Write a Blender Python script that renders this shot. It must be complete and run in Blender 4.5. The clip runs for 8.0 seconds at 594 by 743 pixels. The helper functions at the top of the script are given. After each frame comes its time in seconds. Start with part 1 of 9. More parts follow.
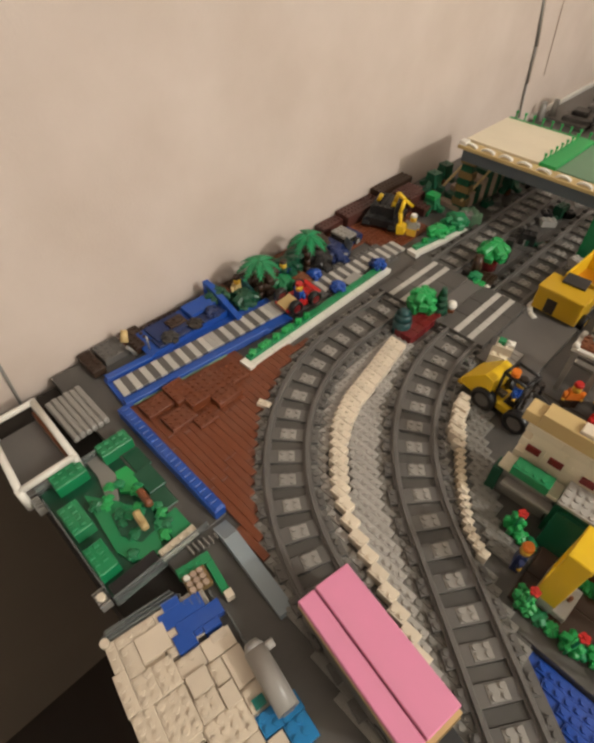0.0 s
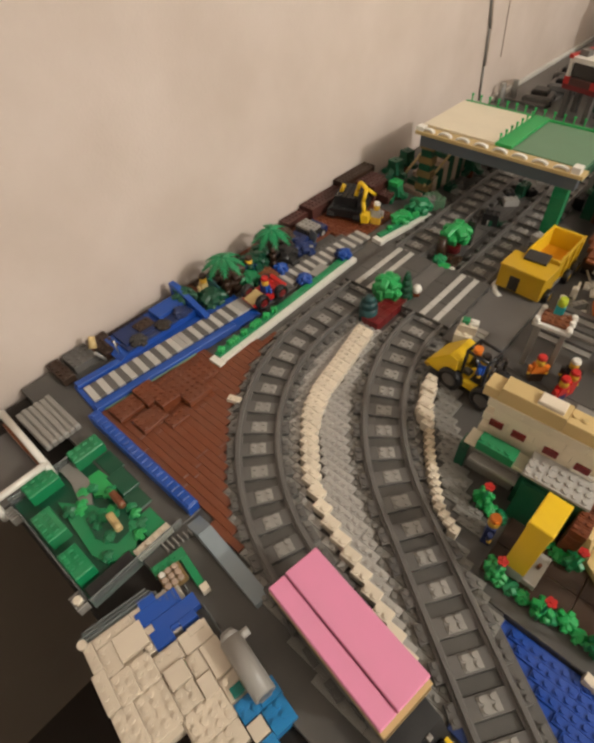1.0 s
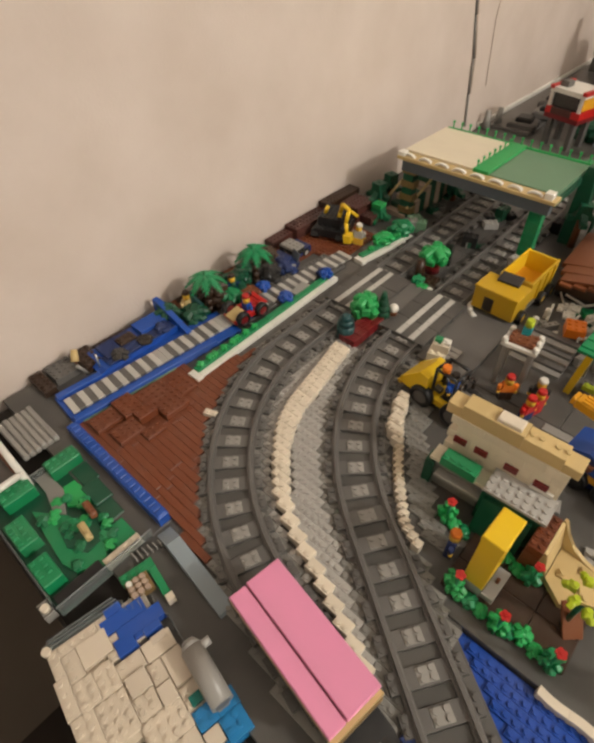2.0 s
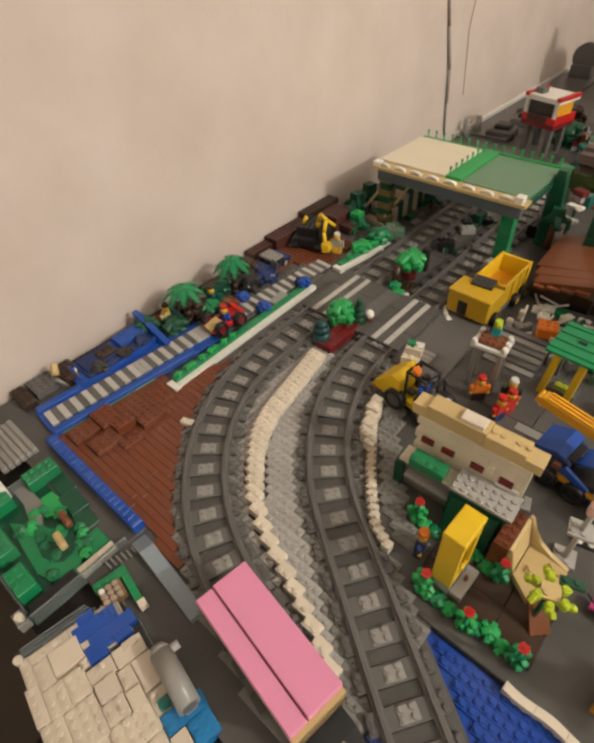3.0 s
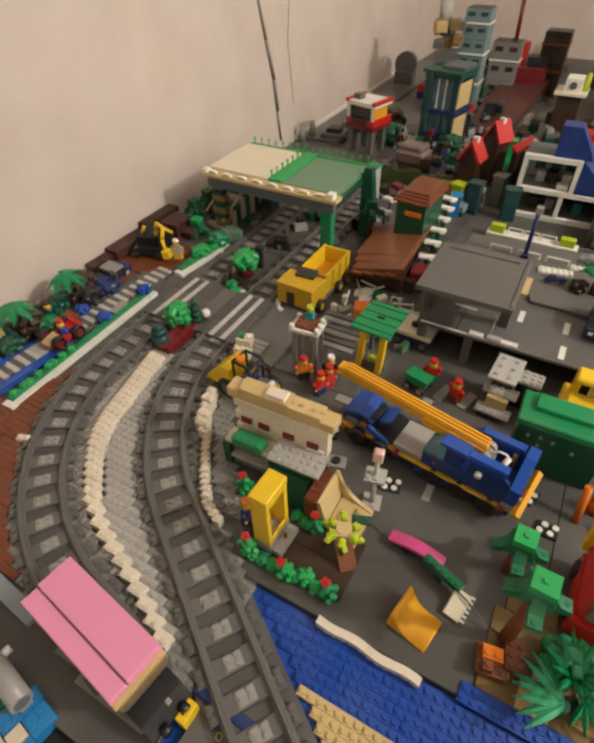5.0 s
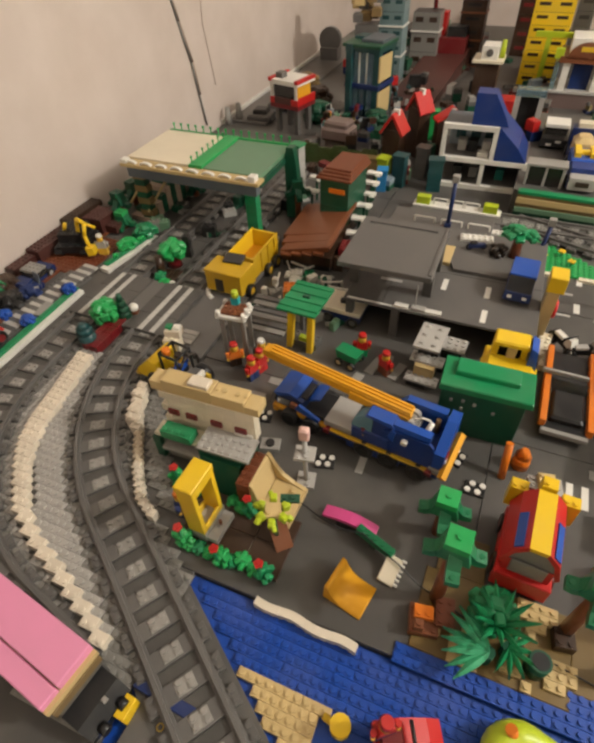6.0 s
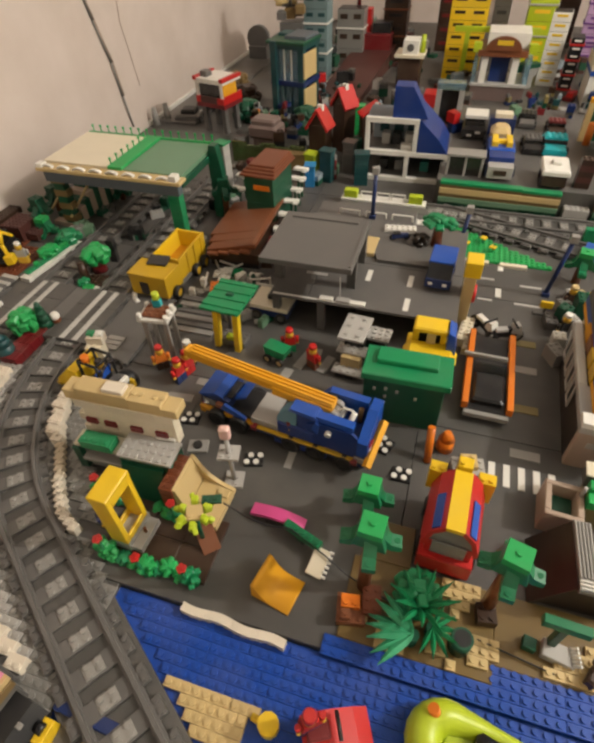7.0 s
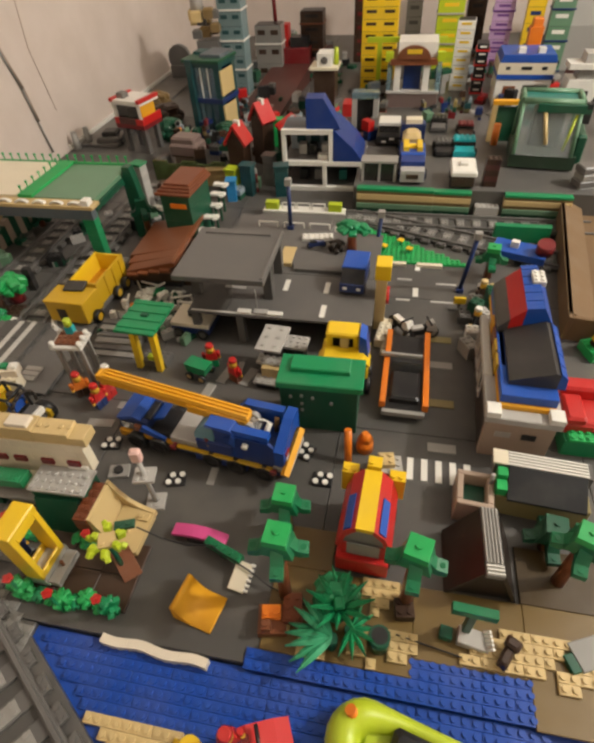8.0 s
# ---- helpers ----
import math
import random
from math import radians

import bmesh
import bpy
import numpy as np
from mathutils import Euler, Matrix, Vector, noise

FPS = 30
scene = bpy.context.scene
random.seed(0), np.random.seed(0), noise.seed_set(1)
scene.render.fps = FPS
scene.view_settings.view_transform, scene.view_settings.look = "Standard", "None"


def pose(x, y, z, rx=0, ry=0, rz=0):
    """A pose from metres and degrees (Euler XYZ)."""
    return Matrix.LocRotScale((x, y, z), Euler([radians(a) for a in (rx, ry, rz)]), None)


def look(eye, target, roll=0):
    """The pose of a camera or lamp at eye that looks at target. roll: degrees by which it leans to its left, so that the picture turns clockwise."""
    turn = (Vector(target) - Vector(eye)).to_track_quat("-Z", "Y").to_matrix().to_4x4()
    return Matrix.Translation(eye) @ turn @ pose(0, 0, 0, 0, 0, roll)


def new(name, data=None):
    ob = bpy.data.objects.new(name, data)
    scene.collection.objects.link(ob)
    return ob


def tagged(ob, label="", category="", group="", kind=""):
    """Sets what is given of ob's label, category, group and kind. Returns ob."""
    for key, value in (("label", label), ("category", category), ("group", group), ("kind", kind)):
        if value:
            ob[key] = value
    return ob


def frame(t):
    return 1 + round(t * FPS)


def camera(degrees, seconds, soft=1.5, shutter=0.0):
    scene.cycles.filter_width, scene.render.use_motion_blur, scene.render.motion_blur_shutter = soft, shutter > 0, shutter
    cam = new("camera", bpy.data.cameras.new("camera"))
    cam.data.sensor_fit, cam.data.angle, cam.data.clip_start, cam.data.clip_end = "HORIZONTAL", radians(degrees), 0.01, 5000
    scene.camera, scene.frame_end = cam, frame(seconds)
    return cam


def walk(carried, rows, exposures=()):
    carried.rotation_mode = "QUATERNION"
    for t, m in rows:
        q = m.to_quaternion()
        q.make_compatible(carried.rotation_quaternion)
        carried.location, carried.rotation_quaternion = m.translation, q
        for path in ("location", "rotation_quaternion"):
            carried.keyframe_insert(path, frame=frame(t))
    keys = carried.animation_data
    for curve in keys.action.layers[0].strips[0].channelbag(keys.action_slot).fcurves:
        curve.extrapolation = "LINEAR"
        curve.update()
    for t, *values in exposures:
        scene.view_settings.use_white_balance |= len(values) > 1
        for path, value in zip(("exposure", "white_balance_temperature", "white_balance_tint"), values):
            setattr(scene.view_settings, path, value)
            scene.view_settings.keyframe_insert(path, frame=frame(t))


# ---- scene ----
cam = camera(61.4, 8.0, soft=3.4)
PATH = [
    (0, (0.185, 0.051, 0.435), (-0.781, 1.028, -1.018), 0.9),
    (0.5, (0.196, 0.059, 0.432), (-0.742, 1.058, -1.024), -0.1),
    (1, (0.212, 0.065, 0.433), (-0.734, 1.056, -1.024), -2.5),
    (1.5, (0.229, 0.072, 0.443), (-0.731, 1.101, -0.977), -1.1),
    (2.8, (0.262, 0.087, 0.441), (-0.742, 1.109, -0.955), -3.1),
    (3, (0.272, 0.091, 0.443), (-0.734, 1.135, -0.935), -3.5),
    (3.5, (0.291, 0.088, 0.452), (-0.747, 1.165, -0.876), -3.5),
    (4, (0.32, 0.095, 0.458), (-0.645, 1.234, -0.873), -3.1),
    (4.5, (0.351, 0.105, 0.461), (-0.512, 1.302, -0.889), -3.2),
    (5, (0.375, 0.113, 0.457), (-0.353, 1.373, -0.915), -1.3),
    (6.3, (0.428, 0.135, 0.45), (-0.132, 1.425, -0.971), -3.5),
    (6.5, (0.436, 0.137, 0.447), (-0.095, 1.445, -0.97), -3.3),
    (7, (0.456, 0.146, 0.445), (0.0, 1.48, -0.974), -2.5),
    (7.5, (0.487, 0.153, 0.45), (0.077, 1.533, -0.939), -4.1),
    (8, (0.51, 0.158, 0.446), (0.178, 1.553, -0.949), -3.7),
]
walk(cam, [(t, look(eye, target, roll)) for t, eye, target, roll in PATH])

# ---- world and light ----
world = bpy.data.worlds.new("world")
scene.world = world
world.use_nodes = True
world.node_tree.nodes["Background"].inputs[0].default_value = (1.0, 0.86, 0.72, 1)
world.node_tree.nodes["Background"].inputs[1].default_value = 0.02
scene.view_settings.exposure = 0.0


def lamp(name, eye, watts, radius, colour):
    """A bare bulb in a globe, shining every way."""
    data = bpy.data.lights.new(name, "POINT")
    data.shadow_soft_size, data.energy, data.color = radius, watts, colour
    ob = new(name, data)
    ob.matrix_world = pose(*eye)
    return ob


lamp("ceiling_lamp", (1.98, 0.76, 1.38), 88, 0.035, (0.97, 0.92, 0.84))

# ---- materials ----
U, PL = 0.008, 0.0032


def material(name, colour, rough=0.32, vary=0.06, bump=0.03, grain=900.0, blotch=25.0, glass=0.0, metal=0.0, wear_and_light=0.10):
    """Moulded plastic and the like: colour that differs from piece to piece, dust in blotches (light patches too on the
    road), fine scratches.
    """
    m = bpy.data.materials.new(name)
    m.use_nodes = True
    nodes, link = m.node_tree.nodes, m.node_tree.links.new
    b = nodes["Principled BSDF"]
    info, pos = nodes.new("ShaderNodeObjectInfo"), nodes.new("ShaderNodeNewGeometry")
    big, fine = nodes.new("ShaderNodeTexNoise"), nodes.new("ShaderNodeTexNoise")
    big.inputs["Scale"].default_value, fine.inputs["Scale"].default_value = blotch, grain
    big.inputs["Detail"].default_value = 5
    link(pos.outputs["Position"], big.inputs["Vector"])
    link(pos.outputs["Position"], fine.inputs["Vector"])
    hue = nodes.new("ShaderNodeHueSaturation")
    hue.inputs["Color"].default_value = (*colour, 1)
    span = nodes.new("ShaderNodeMapRange")
    span.inputs["To Min"].default_value, span.inputs["To Max"].default_value = 1 - vary, 1 + vary
    link(info.outputs["Random"], span.inputs["Value"])
    link(span.outputs[0], hue.inputs["Value"])
    dust = nodes.new("ShaderNodeMixRGB")
    dust.inputs["Color2"].default_value = (0.33, 0.29, 0.24, 1)
    amount = nodes.new("ShaderNodeMapRange")
    amount.inputs["From Min"].default_value, amount.inputs["From Max"].default_value = 0.45, 0.8
    amount.inputs["To Max"].default_value = wear_and_light
    link(big.outputs["Fac"], amount.inputs["Value"])
    link(amount.outputs[0], dust.inputs["Fac"])
    link(hue.outputs[0], dust.inputs["Color1"])
    link(dust.outputs[0], b.inputs["Base Color"])
    gloss = nodes.new("ShaderNodeMapRange")
    gloss.inputs["To Min"].default_value, gloss.inputs["To Max"].default_value = rough - 0.08, rough + 0.16
    link(big.outputs["Fac"], gloss.inputs["Value"])
    link(gloss.outputs[0], b.inputs["Roughness"])
    relief = nodes.new("ShaderNodeBump")
    relief.inputs["Strength"].default_value, relief.inputs["Distance"].default_value = bump, 0.001
    link(fine.outputs["Fac"], relief.inputs["Height"])
    link(relief.outputs[0], b.inputs["Normal"])
    b.inputs["Metallic"].default_value = metal
    b.inputs["Transmission Weight"].default_value = glass
    b.inputs["IOR"].default_value = 1.45
    return m


PALETTE = {
    "dark_grey": (0.125, 0.118, 0.110), "road_grey": (0.088, 0.083, 0.077), "tie_grey": (0.080, 0.076, 0.070), "rosy": (0.43, 0.32, 0.245), "deep_teal": (0.010, 0.062, 0.066), "ice": (0.17, 0.245, 0.25), "moss": (0.030, 0.060, 0.034), "umber": (0.026, 0.018, 0.013), "charcoal": (0.038, 0.035, 0.033), "blush": (0.72, 0.46, 0.40), "pine_green": (0.008, 0.155, 0.06), "slate": (0.10, 0.12, 0.14), "mauve": (0.185, 0.130, 0.115), "beige": (0.56, 0.46, 0.33), "ivory": (0.64, 0.55, 0.435), "mustard": (0.58, 0.35, 0.012), "sea": (0.008, 0.062, 0.36), "haze": (0.27, 0.32, 0.35), "snow": (0.73, 0.64, 0.51), "grey": (0.30, 0.285, 0.26), "mid_grey": (0.235, 0.225, 0.205), "light_grey": (0.42, 0.40, 0.37),
    "black": (0.012, 0.012, 0.013), "white": (0.78, 0.75, 0.68), "cream": (0.74, 0.66, 0.50), "tan": (0.60, 0.44, 0.20),
    "brown": (0.175, 0.047, 0.017), "dark_brown": (0.045, 0.022, 0.012), "rust": (0.20, 0.065, 0.025), "green": (0.010, 0.235, 0.085),
    "bright_green": (0.02, 0.36, 0.09), "dark_green": (0.007, 0.078, 0.039), "sand_green": (0.13, 0.25, 0.15), "khaki": (0.25, 0.20, 0.075), "chalk": (0.52, 0.50, 0.46), "shaded_sand": (0.058, 0.035, 0.011), "sand_leaf": (0.04, 0.30, 0.14), "teal": (0.01, 0.16, 0.13),
    "lime": (0.45, 0.55, 0.02), "blue": (0.012, 0.075, 0.38), "navy": (0.008, 0.035, 0.19), "maroon": (0.085, 0.030, 0.024), "dark_blue": (0.010, 0.028, 0.12), "azure": (0.02, 0.22, 0.50),
    "yellow": (0.80, 0.52, 0.015), "amber": (0.74, 0.345, 0.010), "orange": (0.75, 0.19, 0.012), "red": (0.52, 0.018, 0.015),
    "dark_red": (0.17, 0.012, 0.014), "pink": (0.78, 0.28, 0.45), "magenta": (0.60, 0.07, 0.24), "lilac": (0.52, 0.33, 0.56), "skin": (0.80, 0.48, 0.05),
    "dark_tan": (0.215, 0.138, 0.052), "beach": (0.165, 0.104, 0.030), "purple": (0.16, 0.05, 0.25), "turquoise": (0.01, 0.38, 0.42),
}
MATS = {k: material(k, c) for k, c in PALETTE.items()}
# Stronger, broader blotches paint glare and shadow patches onto the road.
MATS["road_grey"] = material("road_grey", PALETTE["road_grey"], rough=0.36, vary=0.12, wear_and_light=0.20, blotch=14)
MATS["amber"] = material("amber", PALETTE["amber"], rough=0.5)
MATS["clear"] = material("clear", (0.86, 0.92, 0.92), rough=0.12, glass=0.9, wear_and_light=0.05)
MATS["clear_blue"] = material("clear_blue", (0.45, 0.68, 0.80), rough=0.15, glass=0.75)
MATS["bubble"] = material("bubble", (0.24, 0.48, 0.58), rough=0.08, glass=0.5, wear_and_light=0.04)
MATS["olive_glass"] = material("olive_glass", (0.16, 0.22, 0.07), rough=0.12, glass=0.7)
MATS["smoke"] = material("smoke", (0.10, 0.09, 0.08), rough=0.12, glass=0.6)
MATS["metal"] = material("metal", (0.55, 0.54, 0.52), rough=0.3, metal=0.9)
MATS["board"] = material("board", (0.016, 0.012, 0.009), rough=0.8, vary=0, wear_and_light=0.02, grain=300)
MATS["panelling"] = material("panelling", (0.115, 0.085, 0.062), rough=0.7, vary=0, wear_and_light=0.03, grain=200, blotch=8)
MATS["floorboard"] = material("floorboard", (0.022, 0.013, 0.008), rough=0.7, vary=0.1, wear_and_light=0.03, grain=120, blotch=6)
# Very pale coat for the unseen room sides, chosen to bounce more light.
MATS["bounce_white"] = material("bounce_white", (0.87, 0.85, 0.81), rough=0.7, vary=0, wear_and_light=0.05, grain=200, blotch=4)
MATS["card"] = material("card", (0.165, 0.098, 0.045), rough=0.75, wear_and_light=0.15, grain=500)


def wall_material():
    """Cream wallpaper: soft mottling and a faint woven relief."""
    m = bpy.data.materials.new("wallpaper")
    m.use_nodes = True
    nodes, link = m.node_tree.nodes, m.node_tree.links.new
    b = nodes["Principled BSDF"]
    pos = nodes.new("ShaderNodeNewGeometry")
    one, two = nodes.new("ShaderNodeTexNoise"), nodes.new("ShaderNodeTexNoise")
    one.inputs["Scale"].default_value, two.inputs["Scale"].default_value = 9, 260
    one.inputs["Detail"].default_value = 6
    ramp = nodes.new("ShaderNodeValToRGB")
    ramp.color_ramp.elements[0].position, ramp.color_ramp.elements[1].position = 0.3, 0.72
    ramp.color_ramp.elements[0].color, ramp.color_ramp.elements[1].color = (0.605, 0.506, 0.436, 1), (0.687, 0.587, 0.520, 1)
    relief = nodes.new("ShaderNodeBump")
    relief.inputs["Strength"].default_value, relief.inputs["Distance"].default_value = 0.15, 0.002
    for n in (one, two):
        link(pos.outputs["Position"], n.inputs["Vector"])
    link(one.outputs["Fac"], ramp.inputs["Fac"])
    link(ramp.outputs[0], b.inputs["Base Color"])
    link(two.outputs["Fac"], relief.inputs["Height"])
    link(relief.outputs[0], b.inputs["Normal"])
    b.inputs["Roughness"].default_value = 0.85
    return m


MATS["wallpaper"] = wall_material()

# ---- mesh helpers ----
CACHE = {}


def add_box(bm, x0, y0, z0, x1, y1, z1, c=0.00025, mat=0):
    """A box with chamfered upright and top edges."""
    c = min(c, (x1 - x0) / 3, (y1 - y0) / 3, (z1 - z0) / 3)

    def ring(d, z):
        pts = ((x0 + d, y0), (x1 - d, y0), (x1, y0 + d), (x1, y1 - d), (x1 - d, y1), (x0 + d, y1), (x0, y1 - d), (x0, y0 + d))
        return pts, z
    rows = []
    for inset, z in ((0, z0), (0, z1 - c), (c, z1)):
        a, b2, e, f = x0 + inset, y0 + inset, x1 - inset, y1 - inset
        k = c * 0.7
        pts = ((a + k, b2), (e - k, b2), (e, b2 + k), (e, f - k), (e - k, f), (a + k, f), (a, f - k), (a, b2 + k))
        rows.append([bm.verts.new((px, py, z)) for px, py in pts])
    faces = [bm.faces.new(rows[0][::-1]), bm.faces.new(rows[2])]
    for lo, hi in zip(rows, rows[1:]):
        for i in range(8):
            j = (i + 1) % 8
            faces.append(bm.faces.new((lo[i], lo[j], hi[j], hi[i])))
    for f in faces:
        f.material_index = mat
    return faces


def add_cyl(bm, x, y, z0, z1, r0, r1=None, n=10, mat=0):
    r1 = r0 if r1 is None else r1
    lo = [bm.verts.new((x + r0 * math.cos(2 * math.pi * i / n), y + r0 * math.sin(2 * math.pi * i / n), z0)) for i in range(n)]
    hi = [bm.verts.new((x + r1 * math.cos(2 * math.pi * i / n), y + r1 * math.sin(2 * math.pi * i / n), z1)) for i in range(n)]
    faces = [bm.faces.new(hi), bm.faces.new(lo[::-1])]
    for i in range(n):
        j = (i + 1) % n
        f = bm.faces.new((lo[i], lo[j], hi[j], hi[i]))
        f.smooth = n > 6
        faces.append(f)
    for f in faces:
        f.material_index = mat
    return lo + hi


def add_stud(bm, x, y, z):
    n, r, h = 8, 0.0024, 0.0017
    lo = [bm.verts.new((x + r * math.cos(2 * math.pi * i / n), y + r * math.sin(2 * math.pi * i / n), z)) for i in range(n)]
    hi = [bm.verts.new((v.co.x, v.co.y, z + h)) for v in lo]
    bm.faces.new(hi)
    for i in range(n):
        bm.faces.new((lo[i], lo[(i + 1) % n], hi[(i + 1) % n], hi[i])).smooth = True


def add_prism(bm, outline, y0, y1, axis="y", mat=0, smooth=False):
    """An outline of (across, up) pairs drawn out along y, x or z."""
    def at(a, b2, c2):
        return {"y": (a, c2, b2), "x": (c2, a, b2), "z": (a, b2, c2)}[axis]
    lo = [bm.verts.new(at(a, b2, y0)) for a, b2 in outline]
    hi = [bm.verts.new(at(a, b2, y1)) for a, b2 in outline]
    n = len(outline)
    faces = [bm.faces.new(lo[::-1]), bm.faces.new(hi)] + [bm.faces.new((lo[i], lo[(i + 1) % n], hi[(i + 1) % n], hi[i])) for i in range(n)]
    for f in faces[2:]:
        f.smooth = smooth
    for f in faces:
        f.material_index = mat
    return lo + hi


def mesh_of(bm, name, *mats):
    bmesh.ops.recalc_face_normals(bm, faces=bm.faces)
    me = bpy.data.meshes.new(name)
    bm.to_mesh(me)
    bm.free()
    for m in mats:
        me.materials.append(MATS[m])
    return me


def part(name, bm, mat, parent, label="", loc=None):
    ob = new(name, bm if isinstance(bm, bpy.types.Mesh) else mesh_of(bm, name, *([mat] if isinstance(mat, str) else mat)))
    ob.parent = parent
    if loc:
        ob.matrix_basis = loc if isinstance(loc, Matrix) else pose(*loc)
    return tagged(ob, label)


def thing(name, x, y, z, rz, label, category, group=""):
    ob = new(name)
    ob.empty_display_size = 0.01
    ob.matrix_basis = pose(x, y, z, 0, 0, rz)
    return tagged(ob, label, category, group)


def brick(parent, x, y, z, w, d, h, mat, studs=True, name="", label="", rz=0):
    """A brick with its low corner at (x, y) studs and z plates: w by d studs, h plates."""
    key = (w, d, h, mat, studs)
    if key not in CACHE:
        bm = bmesh.new()
        g = 0.00012
        add_box(bm, g, g, 0, w * U - g, d * U - g, h * PL)
        if studs:
            for i in range(int(w + 0.01)):
                for j in range(int(d + 0.01)):
                    add_stud(bm, (i + 0.5) * U, (j + 0.5) * U, h * PL)
        CACHE[key] = mesh_of(bm, "brick", mat)
    return part(name or ("brick" if studs else "tile"), CACHE[key], mat, parent, label, (x * U, y * U, z * PL, 0, 0, rz))


def slope(parent, x, y, z, w, d, h, mat, turn=0, lip=0.35, name="slope", label=""):
    """A roof brick that falls towards -y; turn: degrees about its middle."""
    key = ("slope", w, d, h, mat, lip)
    if key not in CACHE:
        bm = bmesh.new()
        D, H = d * U, h * PL
        add_prism(bm, [(-D / 2, 0), (D / 2, 0), (D / 2, H), (D / 2 - lip * U, H), (-D / 2, min(H, 0.0016))], -w * U / 2 + 0.0001, w * U / 2 - 0.0001, "x")
        CACHE[key] = mesh_of(bm, "slope", mat)
    return part(name, CACHE[key], mat, parent, label, (x * U, y * U, z * PL, 0, 0, turn))


def rod(parent, name, a, b, r, mat, label="", n=8, r1=None):
    a, b = Vector(a), Vector(b)
    bm = bmesh.new()
    add_cyl(bm, 0, 0, 0, (b - a).length, r, r1, n)
    turn = (b - a).to_track_quat("Z", "Y").to_matrix().to_4x4()
    return part(name, bm, mat, parent, label, Matrix.Translation(a) @ turn)


def wheel(parent, x, y, z, r=0.0095, w=0.007, across="x", rim="light_grey", name="wheel"):
    """A tyre with its rim; x, y, z in metres at its middle."""
    bm = bmesh.new()
    n = 18
    prof = [(r * 0.6, -w / 2), (r * 0.92, -w / 2), (r, -w * 0.3), (r, w * 0.3), (r * 0.92, w / 2), (r * 0.6, w / 2)]
    rows = [[bm.verts.new((q * math.cos(2 * math.pi * i / n), q * math.sin(2 * math.pi * i / n), s)) for q, s in prof] for i in range(n)]
    for i in range(n):
        for j in range(len(prof)):
            k = (j + 1) % len(prof)
            bm.faces.new((rows[i][j], rows[(i + 1) % n][j], rows[(i + 1) % n][k], rows[i][k])).smooth = True
    turn = pose(x, y, z, 0, 90, 0) if across == "x" else pose(x, y, z, 90, 0, 0)
    ob = part(name, bm, "black", parent, "", turn)
    bm = bmesh.new()
    add_cyl(bm, 0, 0, -w * 0.42, w * 0.42, r * 0.6, n=12)
    add_cyl(bm, 0, 0, -w * 0.47, w * 0.47, r * 0.2, n=8)
    part("rim", bm, rim, ob)
    return ob


def figure(x, y, z, rz, torso, legs, hat, label, lie=0):
    """A toy figure, one plain mesh."""
    bm = bmesh.new()
    for s in (-1, 1):
        add_box(bm, s * 0.0039 - 0.0037, -0.004, 0, s * 0.0039 + 0.0037, 0.004, 0.012, mat=1)
        add_cyl(bm, s * 0.0094, -0.001, 0.0135, 0.0225, 0.0021, 0.0024, mat=0)
        add_cyl(bm, s * 0.0097, -0.002, 0.0105, 0.0135, 0.0019, mat=2)
    add_prism(bm, [(-0.0078, 0.012), (0.0078, 0.012), (0.0058, 0.0245), (-0.0058, 0.0245)], -0.0039, 0.0039, "y", 0)
    add_cyl(bm, 0, 0, 0.0245, 0.0338, 0.0050, n=12, mat=2)
    add_cyl(bm, 0, 0, 0.0325, 0.0365, 0.0056, 0.0042, n=12, mat=3)
    me = mesh_of(bm, "toy_figure", torso, legs, "skin", hat)
    ob = new("toy_figure", me)
    ob.matrix_basis = pose(x, y, z, lie, 0, rz)
    return tagged(ob, label, "toy figure", "toy figures about the town")


def mosaic(parent, inside, x0, y0, x1, y1, z, h, mat, studs=True, longest=4, seed=1, name="plate"):
    """Plates of 1 by n studs that fill the cells of the stud grid for which inside(x, y) holds."""
    rng = random.Random(seed)
    j = math.floor(y0 / U)
    while j * U < y1:
        i = math.floor(x0 / U)
        while i * U < x1:
            n = 0
            want = rng.randint(max(1, longest - 2), longest)
            while n < want and inside((i + n + 0.5) * U, (j + 0.5) * U) and (i + n) * U < x1:
                n += 1
            if n:
                brick(parent, i, j, z, n, 1, h, mat, studs, name)
            i += max(n, 1)
        j += 1


def structure(name, label, bm, mat):
    ob = new(name, mesh_of(bm, name, mat))
    return tagged(ob, label, name.split("_")[0], kind="structure")


def slab(name, label, mat, *box):
    bm = bmesh.new()
    add_box(bm, *box, c=0.001)
    return structure(name, label, bm, mat)


def near(p, path):
    """The distance from p to a line of points."""
    best = 9.0
    for (ax, ay), (bx, by) in zip(path, path[1:]):
        dx, dy = bx - ax, by - ay
        k = max(0.0, min(1.0, ((p[0] - ax) * dx + (p[1] - ay) * dy) / (dx * dx + dy * dy)))
        best = min(best, math.hypot(p[0] - ax - k * dx, p[1] - ay - k * dy))
    return best


def arc_path(x, y0, y1, radius, sweep, tail):
    """Straight down along y at x, then round towards +x, then straight on."""
    pts = [(x, y0), (x, y1)]
    steps = 24
    for i in range(1, steps + 1):
        a = radians(sweep) * i / steps
        pts.append((x + radius * (1 - math.cos(a)), y1 - radius * math.sin(a)))
    a = radians(sweep)
    pts.append((pts[-1][0] + tail * math.sin(a), pts[-1][1] - tail * math.cos(a)))
    return pts


